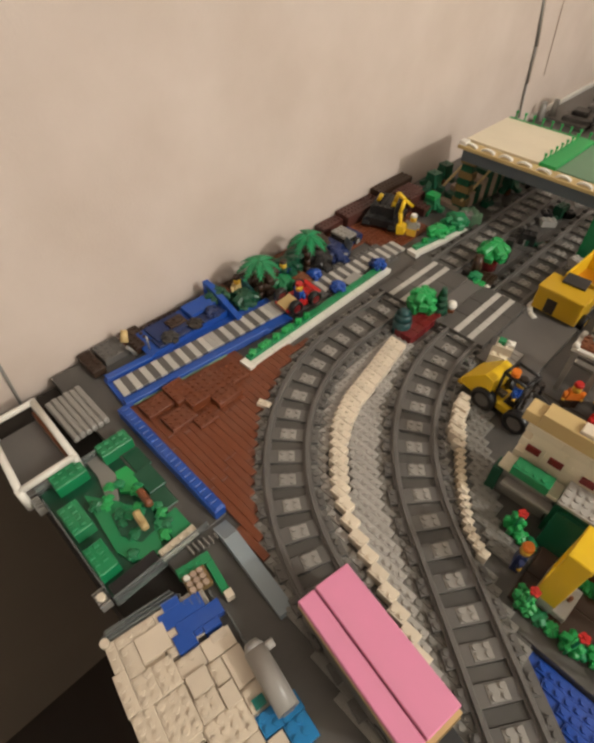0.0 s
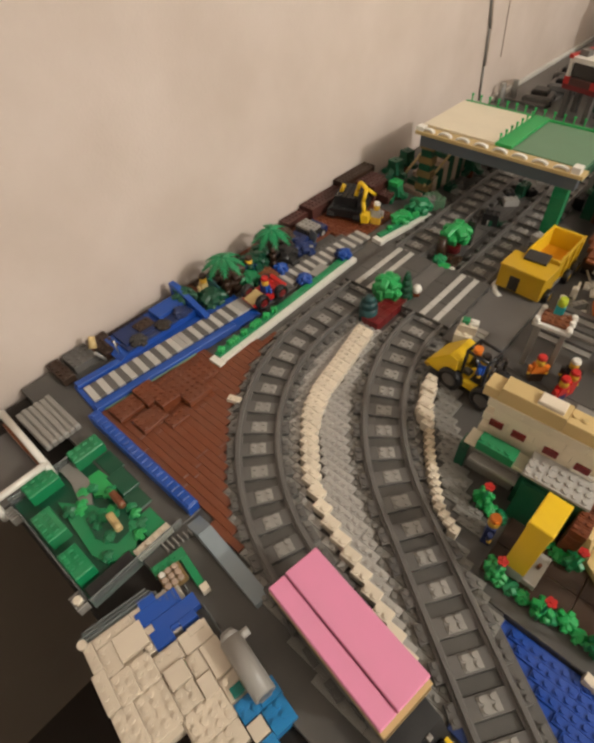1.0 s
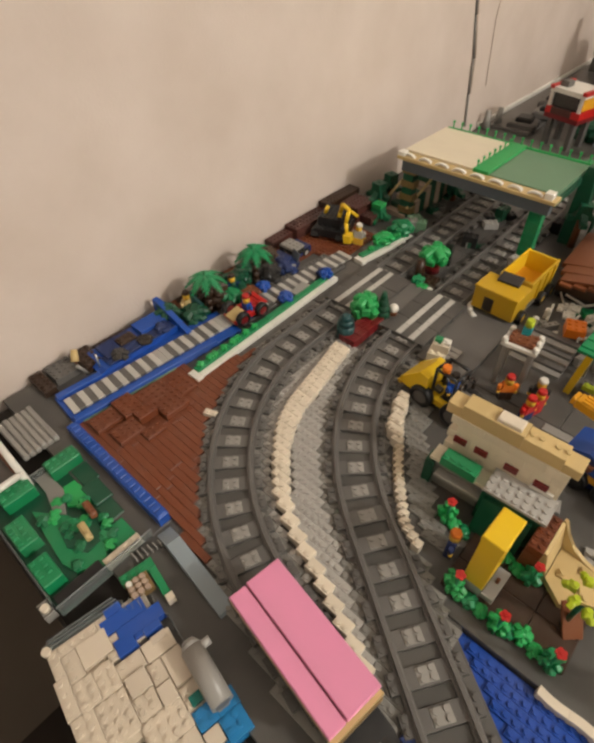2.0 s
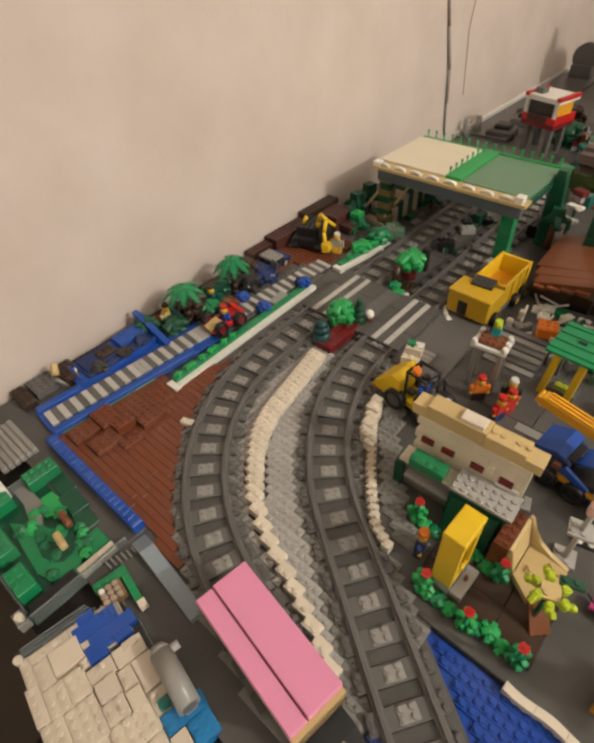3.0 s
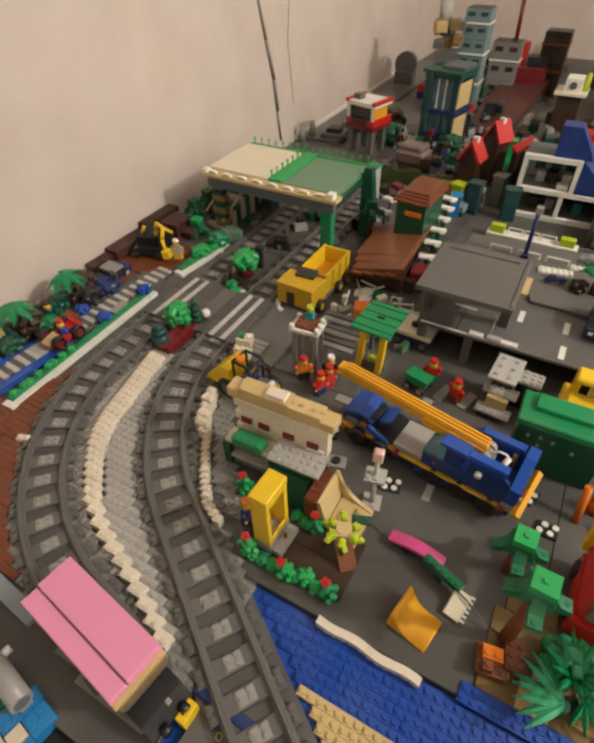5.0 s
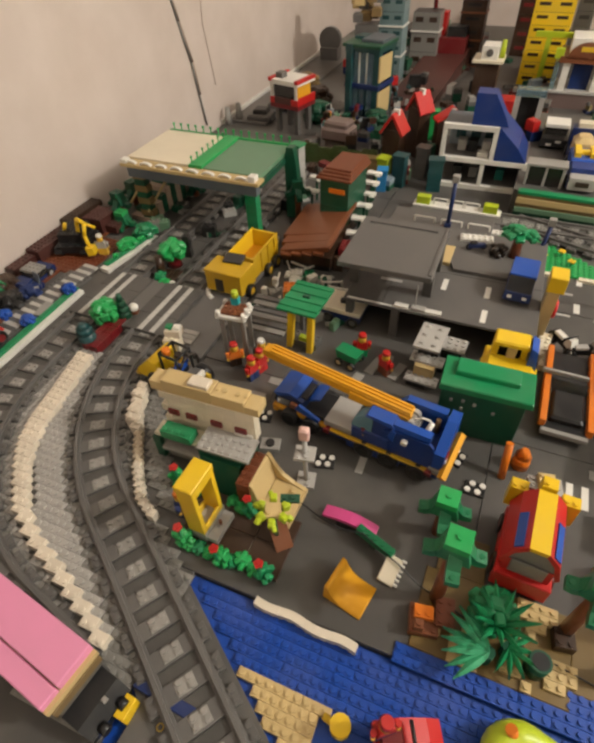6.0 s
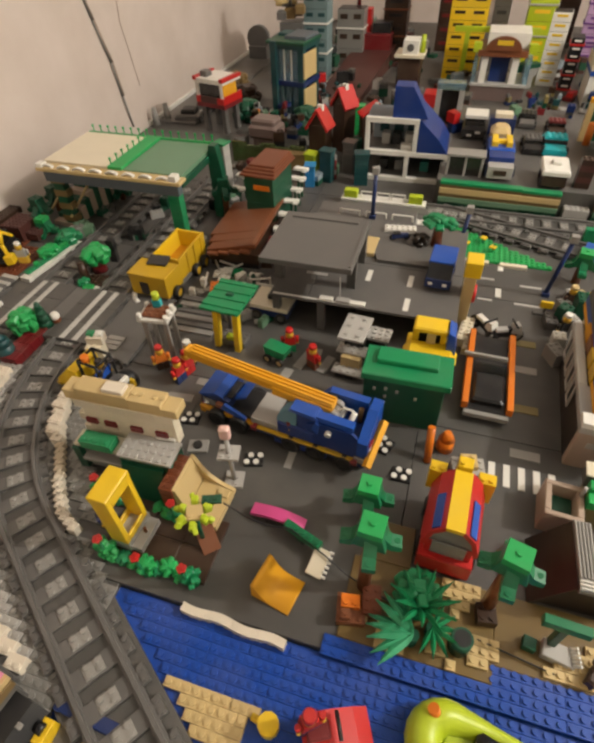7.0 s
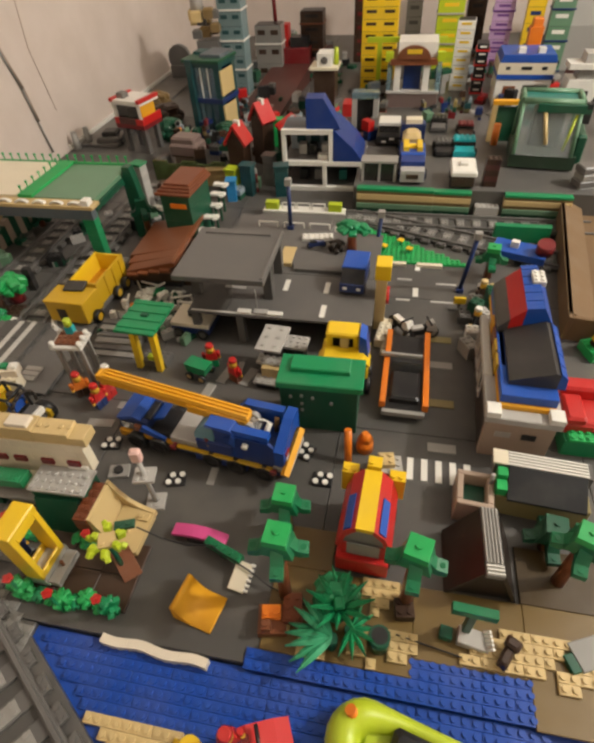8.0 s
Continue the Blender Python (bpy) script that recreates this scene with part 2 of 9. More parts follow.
def along(path, step):
    """Places and headings at even steps along a line of points."""
    out, want, gone = [], 0.0, 0.0
    for (ax, ay), (bx, by) in zip(path, path[1:]):
        d = math.hypot(bx - ax, by - ay)
        while want <= gone + d:
            k = (want - gone) / d
            out.append((ax + k * (bx - ax), ay + k * (by - ay), math.atan2(by - ay, bx - ax)))
            want += step
        gone += d
    return out


def blk(parent, name, x0, y0, z0, x1, y1, z1, mat, label="", c=0.0006, rot=None):
    bm = bmesh.new()
    mx, my = (x0 + x1) / 2, (y0 + y1) / 2
    add_box(bm, x0 - mx, y0 - my, 0, x1 - mx, y1 - my, z1 - z0, c=c)
    return part(name, bm, mat, parent, label, pose(mx, my, z0, *(rot or (0, 0, 0))))


def shape(parent, name, outline, a, b, mat, axis="y", label="", loc=None):
    bm = bmesh.new()
    add_prism(bm, outline, a, b, axis)
    return part(name, bm, mat, parent, label, loc)


# ---- the room ----
slab("wall_left", "cream wallpapered room wall behind the toy town", "wallpaper", -0.42, -1.9, -0.75, -0.305, 2.7, 1.75)
slab("wall_far", "cream wallpapered wall at the end of the room", "wallpaper", -0.305, 2.55, -0.75, 3.1, 2.7, 1.75)
# Right wall, back wall and ceiling are unseen, added as light reflectors.
slab("wall_right", "unseen pale wall across the room that bounces light", "bounce_white", 3.0, -1.8, -0.75, 3.1, 2.55, 1.75)
slab("wall_back", "unseen pale wall behind the viewer that bounces light", "bounce_white", -0.305, -1.9, -0.75, 3.1, -1.8, 1.75)
slab("floor", "dark brown wooden floor under the table", "floorboard", -0.305, -1.8, -0.80, 3.0, 2.55, -0.75)
slab("wall_panel", "dark brown wooden panelling on the wall below table height", "panelling", -0.305, -1.8, -0.75, -0.2965, 0.044, -0.011)
slab("ceiling", "unseen off-white ceiling that bounces light", "bounce_white", -0.305, -1.8, 1.70, 3.0, 2.55, 1.75)

# ---- table, base plates, railway bed ----
def layout_table():
    t = thing("table", 0.6, 1.2, -0.75, 0, "dark brown wooden table that carries the toy town", "table")
    bm = bmesh.new()
    add_box(bm, -0.895, -1.155, 0.715, 1.2, 1.3, 0.7404, c=0.003)
    part("tabletop", bm, "board", t)
    for sx in (-0.84, 1.14):
        for sy in (-1.1, 1.24):
            bm = bmesh.new()
            add_box(bm, sx - 0.03, sy - 0.03, 0, sx + 0.03, sy + 0.03, 0.715, c=0.004)
            part("leg", bm, "board", t)


layout_table()

ground = new("ground")
tagged(ground, "dark grey smooth road base plates laid edge to edge", "ground", kind="structure")
for gx in range(5):
    for gy in range(9):
        x0, y0 = -0.298 + gx * 0.256, 0.268 + gy * 0.256
        bm = bmesh.new()
        add_box(bm, 0.0003, 0.0003, -0.0092, 0.2557, 0.2557, 0, c=0.0005)
        part("base_plate", bm, "road_grey", ground, "", (x0, y0, 0))
for x0, x1, y0, y1 in ((-0.298, -0.02, 0.128, 0.2677), (-0.0197, 0.238, 0.10, 0.2677)):
    bm = bmesh.new()
    add_box(bm, x0, y0, -0.0092, x1, y1, -0.0004, c=0.0005)
    part("base_plate", bm, "road_grey", ground)

TRACK_R = arc_path(0.0025, 1.3, 0.5214, 0.2785, 56, 0.30)
TRACK_L = arc_path(-0.101, 1.3, 0.435, 0.263, 77, 0.10)
WHITE_LINE = [(-0.0475, 0.466), (-0.032, 0.394), (-0.024, 0.352), (-0.0125, 0.3225), (0.002, 0.300), (0.0215, 0.2785), (0.051, 0.2485), (0.0705, 0.2365), (0.117, 0.219), (0.165, 0.199), (0.200, 0.182)]
CURB_LINE = [(0.062, 0.441), (0.070, 0.420), (0.082, 0.394), (0.098, 0.380), (0.108, 0.364), (0.127, 0.338), (0.152, 0.309), (0.177, 0.297)]


def right_of(p, path):
    """Whether p lies on the +x, +y side of a track that bends towards +x."""
    for (ax, ay), (bx, by) in zip(path, path[1:]):
        if by <= p[1] <= ay:
            return p[0] > ax + (bx - ax) * (ay - p[1]) / max(ay - by, 1e-6)
    return p[1] > path[0][1] or False


def railway(path, start, end, name, label):
    t = thing(name, 0, 0, 0, 0, label, "railway track", "railway tracks")
    pts = [p for p in along(path, 0.004)]
    pts = [p for p in pts if p[1] < start]
    for side in (-1, 1):
        bm = bmesh.new()
        rows = []
        for x, y, a in pts:
            nx, ny = -math.sin(a), math.cos(a)
            row = []
            for off, z in ((-0.0042, 0.0042), (-0.0042, 0.0062), (-0.0019, 0.0068), (-0.0021, 0.0102), (-0.0016, 0.0108), (0.0016, 0.0108), (0.0021, 0.0102), (0.0019, 0.0068), (0.0042, 0.0062), (0.0042, 0.0042)):
                d = side * 0.0205 + off
                row.append(bm.verts.new((x + nx * d, y + ny * d, z)))
            rows.append(row)
        for a, b in zip(rows, rows[1:]):
            for i in range(10):
                bm.faces.new((a[i], a[(i + 1) % 10], b[(i + 1) % 10], b[i]))
        bm.faces.new(rows[0])
        bm.faces.new(rows[-1][::-1])
        part("rail", bm, "dark_grey", t)
    bm = bmesh.new()
    add_box(bm, -0.0078, -0.032, 0.0014, 0.0078, 0.032, 0.0062)
    for i in (-0.5, 0.5):
        for j in (-3.5, 3.5):
            add_stud(bm, i * U, j * U, 0.0062)
    me = mesh_of(bm, "sleeper", "dark_grey")
    # Studded middle of a sleeper, in paler grey to paint the glints there.
    bm = bmesh.new()
    add_box(bm, -0.0060, -0.0082, 0.0062, 0.0060, 0.0082, 0.0068)
    for i in (-0.5, 0.5):
        for j in (-0.55, 0.55):
            add_stud(bm, i * 0.0066, j * U, 0.0068)
    pad = mesh_of(bm, "pad", "grey")
    bm = bmesh.new()
    add_box(bm, -0.0056, -0.0165, 0.0, 0.0056, 0.0165, 0.0040)
    fill = mesh_of(bm, "infill", "tie_grey")
    for x, y, a in [p for p in along(path, 0.01375)][1::2]:
        if y < start:
            part("infill", fill, "", t, "", (x, y, 0, 0, 0, math.degrees(a)))
    for x, y, a in along(path, 0.0275):
        if y < start:
            one = part("sleeper", me, "", t, "", (x, y, 0, 0, 0, math.degrees(a)))
            part("pad", pad, "", one)
    return t


railway(TRACK_R, 1.12, 0, "railway_track", "dark grey plastic railway track, straight then curving through the town")
railway(TRACK_L, 1.12, 0, "railway_track", "dark grey plastic outer railway track curving past brown earth")


def on_bed(p):
    return p[1] < 0.53 and (near(p, TRACK_R) < 0.0370 or near(p, TRACK_L) < 0.0345)


def line_x(path, y):
    """Where a line of points that falls along y crosses y."""
    for (ax, ay), (bx, by) in zip(path, path[1:]):
        if by <= y <= ay:
            return ax + (ay - y) / (ay - by) * (bx - ax)
    return path[0][0]


def bed(p):
    d = min(near(p, TRACK_R) - 0.0370, near(p, TRACK_L) - 0.0345)
    return p[1] < 0.53 and -0.026 < d < 0


ballast = thing("track_bed", 0, 0, 0, 0, "light grey studded plates under and beside the railway curve", "track bed")
mosaic(ballast, lambda x, y: bed((x, y)), -0.15, 0.13, 0.24, 0.52, 0, 0.5, "mid_grey", True, 8, 3)


def between(p):
    return right_of(p, TRACK_L) and not right_of(p, TRACK_R) and not on_bed(p) and near(p, WHITE_LINE) > (0.0095 if p[1] > 0.262 else 0.0045) and p[1] < 0.48


gravel = thing("track_bed", 0, 0, 0, 0, "light grey studded strip between the two curved tracks", "track bed")
mosaic(gravel, lambda x, y: between((x, y)), -0.12, 0.13, 0.24, 0.50, 0, 0.8, "light_grey", True, 8, 4)
divider = thing("divider", 0, 0, 0, 0, "cream white stepped row of studded plates between the tracks", "divider")
rng = random.Random(71)
for j in range(27):
    y = 0.462 - j * U
    x = line_x(WHITE_LINE, y)
    w = 2.9 if j < 20 else 2.6
    brick(divider, x / U - w / 2 - 0.05, y / U - 0.5, 0, w, 1, 3.2 + 0.12 * (j % 2), "snow", True)
for x, y, a in along([p for p in WHITE_LINE if p[0] > 0.05], 0.0172):
    brick(divider, x / U - 0.5, y / U - 0.6, 0, 2.0, 1.45, 3.2 + rng.uniform(0, 0.2), "snow", True)


curb = thing("curb", 0, 0, 0, 0, "white and tan stepped studded edge beside the inner track", "curb")
for k, (x, y, a) in enumerate(along(CURB_LINE, 0.0080)):
    if k < 9:
        w = (1.5, 1.8, 2.1, 1.9, 1.7, 2.1, 2.3, 2.1, 1.6)[k]
        brick(curb, x / U - w / 2, y / U - 0.55, 0, w, 1.1, (4.6, 4.2, 5.2, 4.0, 3.8, 4.8, 4.2, 5.2, 4.0)[k], "snow", True)
    else:
        brick(curb, x / U - 0.55, y / U - 0.55, 0, 1.1, 1.1, 2.4 + 0.3 * (k % 2) if k < 15 else 3.8, "beige" if k < 15 else "snow", True)


bank = thing("bank_plate", 0, 0, 0, 0, "olive grey studded plates beside the stepped edge", "plates")
mosaic(bank, lambda x, y: right_of((x, y), TRACK_R) and 0.0088 < near((x, y), CURB_LINE) < 0.034 and y > 0.315 and x > 0.06 and near((x, y), TRACK_R) > 0.045, 0.05, 0.31, 0.20, 0.45, 0, 0.8, "mid_grey", True, 8, 9)
bm = bmesh.new()
edge = []
for side in (1, -1):
    row = [(x - side * 0.036 * math.sin(a), y + side * 0.036 * math.cos(a)) for x, y, a in along(TRACK_R, 0.02) if y < 0.285]
    edge += row if side > 0 else row[::-1]
add_prism(bm, edge, -0.0092, 0.0008, "z")
part("base_plate", bm, "road_grey", ground)

# ---- earth, blue edge and plates by the wall ----
def earth(x, y):
    return y > 0.166 - 0.10 * max(0.0, x + 0.02) and -0.190 < x < 0.050 and not right_of((x, y), TRACK_L) and not on_bed((x, y)) and y < 0.37 + 0.9 * (x + 0.14) + 0.3 * (x > -0.14) and (y < 0.31 or x > -0.15)


soil = thing("earth_plate", 0, 0, 0, 0, "reddish brown studded plates forming a patch of earth", "earth")
mosaic(soil, earth, -0.20, 0.15, 0.06, 0.53, 0, 1, "brown", False, 10, 8)
for x, y, z, w, d, h in ((-23, 22, 1, 3, 4, 1.5), (-23, 26, 1, 4, 3, 3), (-22, 29, 1, 3, 5, 2), (-19, 23, 1, 3, 4, 1.5), (-19, 27, 1, 2, 3, 3.5), (-19, 30, 1, 2, 4, 2), (-17, 30, 1, 2, 4, 2.5), (-21, 34, 1, 4, 3, 1.5), (-16, 26, 1, 2, 3, 1)):
    brick(soil, x, y, z, w, d, h, "brown")


def blue_edges():
    t = thing("quay", 0, 0, 0, 0, "blue ribbed brick edging along the brown earth", "quay")
    blk(t, "edging", -0.190, 0.1555, 0, -0.021, 0.1675, 0.013, "blue")
    for i in range(21):
        blk(t, "rib", -0.189 + i * 0.008, 0.1575, 0.013, -0.1825 + i * 0.008, 0.1655, 0.0142, "blue")
    t = thing("striped_path", -0.192, 0.165, 0, -4.6, "white and grey striped path on blue edging beside the earth", "path")
    blk(t, "kerb", -0.058, 0.001, 0, -0.001, 0.240, 0.0044, "blue")
    blk(t, "border", -0.0105, 0.003, 0.0044, -0.001, 0.200, 0.0092, "blue")
    blk(t, "border", -0.058, 0.003, 0.0044, -0.0485, 0.060, 0.0092, "blue")
    y, n = 0.007, 0
    while y < 0.478:
        mat = ("chalk", "dark_grey")[n % 2]
        if 0.120 < y < 0.140 or 0.220 < y < 0.240:
            mat = "light_grey"
        blk(t, "tile", -0.044, y, 0.0044 if y < 0.235 else 0.0034, -0.0165, y + 0.0078, 0.0074 if y < 0.235 else 0.0062, mat, c=0.0003)
        y += 0.008
        n += 1
    for y0 in (0.241, 0.313, 0.385):
        brick(t, -0.058 / U, y0 / U, 0, 6, 9, 1, "dark_grey", True)
    blk(t, "trim", -0.0008, 0.010, 0, 0.0008, 0.135, 0.0052, "sand_green")


blue_edges()


def palm(x, y, h, size, mat, label, leaves=6, seed=0, trunk="dark_brown", z=0, smooth=False, arc=None, rise=(0.30, -0.75)):
    rng = random.Random(seed)
    t = thing("palm", x, y, z, 0 if arc else rng.uniform(0, 60), label, "palm", "toy palms")
    bm = bmesh.new()
    k = 5
    for i in range(k):
        add_cyl(bm, 0, 0, h * i / k, h * (i + 1) / k, 0.0042, 0.0050, 8)
    part("trunk", bm, trunk, t)
    for i in range(leaves):
        bm = bmesh.new()
        a0 = arc[0] + (arc[1] - arc[0]) * i / (leaves - 1) if arc else 360 * i / leaves
        n = 7
        for j in range(n):
            u0, u1 = j / n, (j + 1) / n
            w0 = 0.26 * math.sin(math.pi * min(1, u0 * 0.85 + 0.15)) * size
            z0 = size * (rise[0] * u0 + rise[1] * u0 * u0)
            z1 = size * (rise[0] * u1 + rise[1] * u1 * u1)
            # toothed blade: a rib with pointed leaflets either side
            w1 = 0.26 * math.sin(math.pi * min(1, u1 * 0.85 + 0.15)) * size
            for s in (-1, 1):
                p = [Vector((size * u0, 0, z0 + 0.0009)), Vector((size * u1, 0, z1 + 0.0009)), Vector((size * u1, s * (w1 * 0.36 + 0.0002), z1 - 0.0015)), Vector((size * u0, s * w0 * 0.36, z0 - 0.0015))] if smooth else [Vector((size * u0, 0, z0 + 0.0009)), Vector((size * u1, 0, z1 + 0.0009)), Vector((size * (u1 + 0.12), s * w0, z1 - 0.002)), Vector((size * (u0 + 0.06), s * w0 * 0.5, z0 - 0.0012))]
                hi = [bm.verts.new(q) for q in p]
                lo = [bm.verts.new(q - Vector((0, 0, 0.0014))) for q in p]
                bm.faces.new(hi)
                bm.faces.new(lo[::-1])
                for q in range(4):
                    bm.faces.new((lo[q], lo[(q + 1) % 4], hi[(q + 1) % 4], hi[q]))
        part("leaf", bm, mat, t, "", (0, 0, h, 0, rng.uniform(-8, 8), a0))
    return t


def add_lobe(bm, x, y, z, w, h, lean, turn):
    """A rounded leaf block that leans outwards."""
    faces = add_box(bm, -w / 2, -w * 0.4, 0, w / 2, w * 0.4, h, c=w * 0.15)
    m = pose(x, y, z, 0, 0, turn) @ pose(0, 0, 0, 0, lean, 0)
    bmesh.ops.transform(bm, matrix=m, verts=list({v for f in faces for v in f.verts}))


def add_clump(bm, r, h, rng, rings=2):
    """Toy foliage: rings of leaf blocks round a core, with a knobbly top."""
    add_cyl(bm, 0, 0, 0, h * 0.75, r * 0.62, r * 0.5, 8)
    size = max(0.0060, r * 0.98)
    for k in range(rings):
        z0 = h * 0.62 * k / rings
        n = max(4, int(5.2 * r / size))
        for i in range(n):
            a = 360 * (i + 0.5 * (k % 2)) / n + rng.uniform(-14, 14)
            q = r * (0.78 - 0.12 * k) * rng.uniform(0.85, 1.1)
            add_lobe(bm, q * math.cos(radians(a)), q * math.sin(radians(a)), z0 + rng.uniform(0, 0.002), size * rng.uniform(0.85, 1.15), h * rng.uniform(0.36, 0.52), rng.uniform(8, 28), a)
    for i in range(4):
        a, q = rng.uniform(0, 360), r * rng.uniform(0.1, 0.45)
        px, py, top = q * math.cos(radians(a)), q * math.sin(radians(a)), h * rng.uniform(0.86, 1.0)
        add_lobe(bm, px, py, h * 0.5, size * 1.1, top - h * 0.5, rng.uniform(-8, 14), a)


def bush(x, y, z, w, h, mat, label, seed=0, name="bush"):
    """A toy shrub: knobbly clumps of leaf blocks."""
    rng = random.Random(seed)
    t = thing(name, x, y, z, rng.uniform(-20, 20), label, name, "toy shrubs")
    bm = bmesh.new()
    add_clump(bm, w * 0.55, h, rng, 2 if h < 0.03 else 3)
    part("leaves", bm, mat, t)
    return t


def pine(x, y, z, label, h=0.045, mat="green", seed=0):
    """A toy tree: square leaf blocks with arms on a brown trunk."""
    t = thing("tree", x, y, z, random.Random(seed).uniform(-30, 30), label, "tree", "toy trees")
    bm = bmesh.new()
    add_cyl(bm, 0, 0, 0, h * 0.8, 0.006, 0.005, 8)
    part("trunk", bm, "rust", t)
    bm = bmesh.new()
    add_prism(bm, [(-0.013, h - 0.020), (0.013, h - 0.020), (0.0085, h), (-0.0085, h)], -0.0085, 0.0085)
    part("crown", bm, "pine_green" if mat == "green" else mat, t)
    bm = bmesh.new()
    add_box(bm, -0.0092, -0.0092, h - 0.004, 0.0092, 0.0092, h + 0.003)
    add_stud(bm, 0, 0, h + 0.003)
    part("crown_top", bm, "bright_green" if mat == "green" else mat, t)
    for i in range(4):
        bm = bmesh.new()
        add_prism(bm, [(0.006, -0.012), (0.016, -0.018), (0.023, -0.017), (0.023, -0.011), (0.015, -0.009), (0.006, 0.004)], -0.0050, 0.0050)
        add_stud(bm, 0.0192, 0, -0.011)
        part("branch", bm, "pine_green" if mat == "green" else mat, t, "", (0, 0, h - 0.007 - 0.004 * (i % 2), 0, 0, 90 * i + 10))
    return t


palm(-0.238, 0.405, 0.062, 0.027, "green", "green toy palm with brown trunk beside the striped path", 8, 1)
palm(-0.236, 0.494, 0.062, 0.027, "green", "green toy palm with brown trunk behind the red car", 8, 2)
bush(-0.268, 0.355, 0, 0.02, 0.030, "dark_green", "dark olive toy shrub against the wall", 3)
bush(-0.268, 0.43, 0, 0.02, 0.024, "dark_green", "dark olive toy shrub against the wall", 4)
bush(-0.270, 0.50, 0, 0.022, 0.022, "dark_green", "dark toy shrub against the wall", 14)
for i, (x, y, h, m) in enumerate(((-0.246, 0.385, 0.020, "dark_green"), (-0.252, 0.425, 0.034, "dark_brown"), (-0.236, 0.445, 0.020, "green"), (-0.252, 0.470, 0.030, "dark_green"), (-0.236, 0.520, 0.026, "black"), (-0.262, 0.540, 0.034, "dark_brown"), (-0.228, 0.470, 0.014, "rust"), (-0.232, 0.555, 0.022, "dark_blue"))):
    bush(x, y, 0, 0.030, h, m, "dark knobbly toy pieces heaped between the palms", 140 + i)


def boat():
    t = thing("barge", -0.262, 0.295, 0, 0, "flat blue toy barge with dark deck beside the wall", "barge")
    bm = bmesh.new()
    add_prism(bm, [(-0.062, 0.0), (0.062, 0.0), (0.062, 0.012), (-0.058, 0.010), (-0.066, 0.006)], -0.022, 0.024, "x")
    part("hull", bm, "blue", t)
    brick(t, -2.2, -6, 3.8, 4, 6, 1, "dark_blue", False)
    brick(t, -2.2, 1, 3.8, 3, 5, 2, "blue", False)
    brick(t, -1, -3, 4.8, 2, 3, 1, "dark_brown", True)
    shape(t, "bulkhead", [(-0.026, 0.0), (0.044, 0.0), (0.044, 0.010), (-0.014, 0.032), (-0.026, 0.032)], 0.052, 0.060, "blue")
    blk(t, "well", 0.003, -0.052, 0.0118, 0.023, 0.050, 0.0134, "dark_blue")
    rod(t, "mast", (0.012, -0.06, 0.004), (0.012, -0.06, 0.030), 0.0012, "metal")


boat()
figure(-0.262, 0.385, 0.0, 90, "tan", "dark_green", "dark_brown", "small toy figure in tan standing by the palms")
figure(-0.245, 0.455, 0.0, 60, "dark_blue", "black", "dark_brown", "small dark toy figure among the palms")


def red_car():
    t = thing("car", -0.190, 0.430, 0.0074, -6, "red and yellow toy racing car with blue driver on the path", "car")
    t.scale = (0.88, 0.88, 0.88)
    brick(t, -2, -4, 1.4, 4, 7, 1, "red", False, "chassis")
    slope(t, 0, -2.6, 2.4, 2.6, 3, 2.4, "tan", 0, name="bonnet")
    brick(t, -2, 1.0, 2.4, 4, 2, 2.5, "red", True, "engine_cover")
    for sx in (-1, 1):
        brick(t, -2 if sx < 0 else 1, -1, 2.4, 1, 2, 1.5, "red", False, "side_panel")
        for sy in (-0.019, 0.017):
            wheel(t, sx * 0.0185, sy, 0.0115, 0.0115, 0.010, rim="dark_red")
    bm = bmesh.new()
    add_box(bm, -0.018, 0.022, 0.018, 0.018, 0.030, 0.020)
    part("wing", bm, "red", t)
    figure(-0.190, 0.432, 0.0030, 172, "blue", "blue", "red", "toy driver in blue with a red helmet in the racing car")


red_car()


def small_car(x, y, rz, body, label, z=0, top="dark_grey"):
    t = thing("car", x, y, z, rz, label, "car", "toy cars")
    brick(t, -2, -4, 1, 4, 8, 2, body, False, "chassis")
    slope(t, 0, -2.7, 3, 3.6, 2.4, 1.5, body, 0, name="bonnet")
    brick(t, -2, -1.2, 3, 4, 3.2, 3, "smoke", False, "windscreen")
    brick(t, -2, -1, 6, 4, 3, 1, top, True, "roof")
    brick(t, -2, 2.2, 3, 4, 1.8, 1.5, body, False, "boot")
    for sx in (-1, 1):
        for sy in (-0.019, 0.019):
            wheel(t, sx * 0.0155, sy, 0.007, 0.007, 0.006)
    return t


small_car(-0.250, 0.585, 0, "dark_blue", "dark blue and grey toy car parked by the wall", 0.0, "grey")


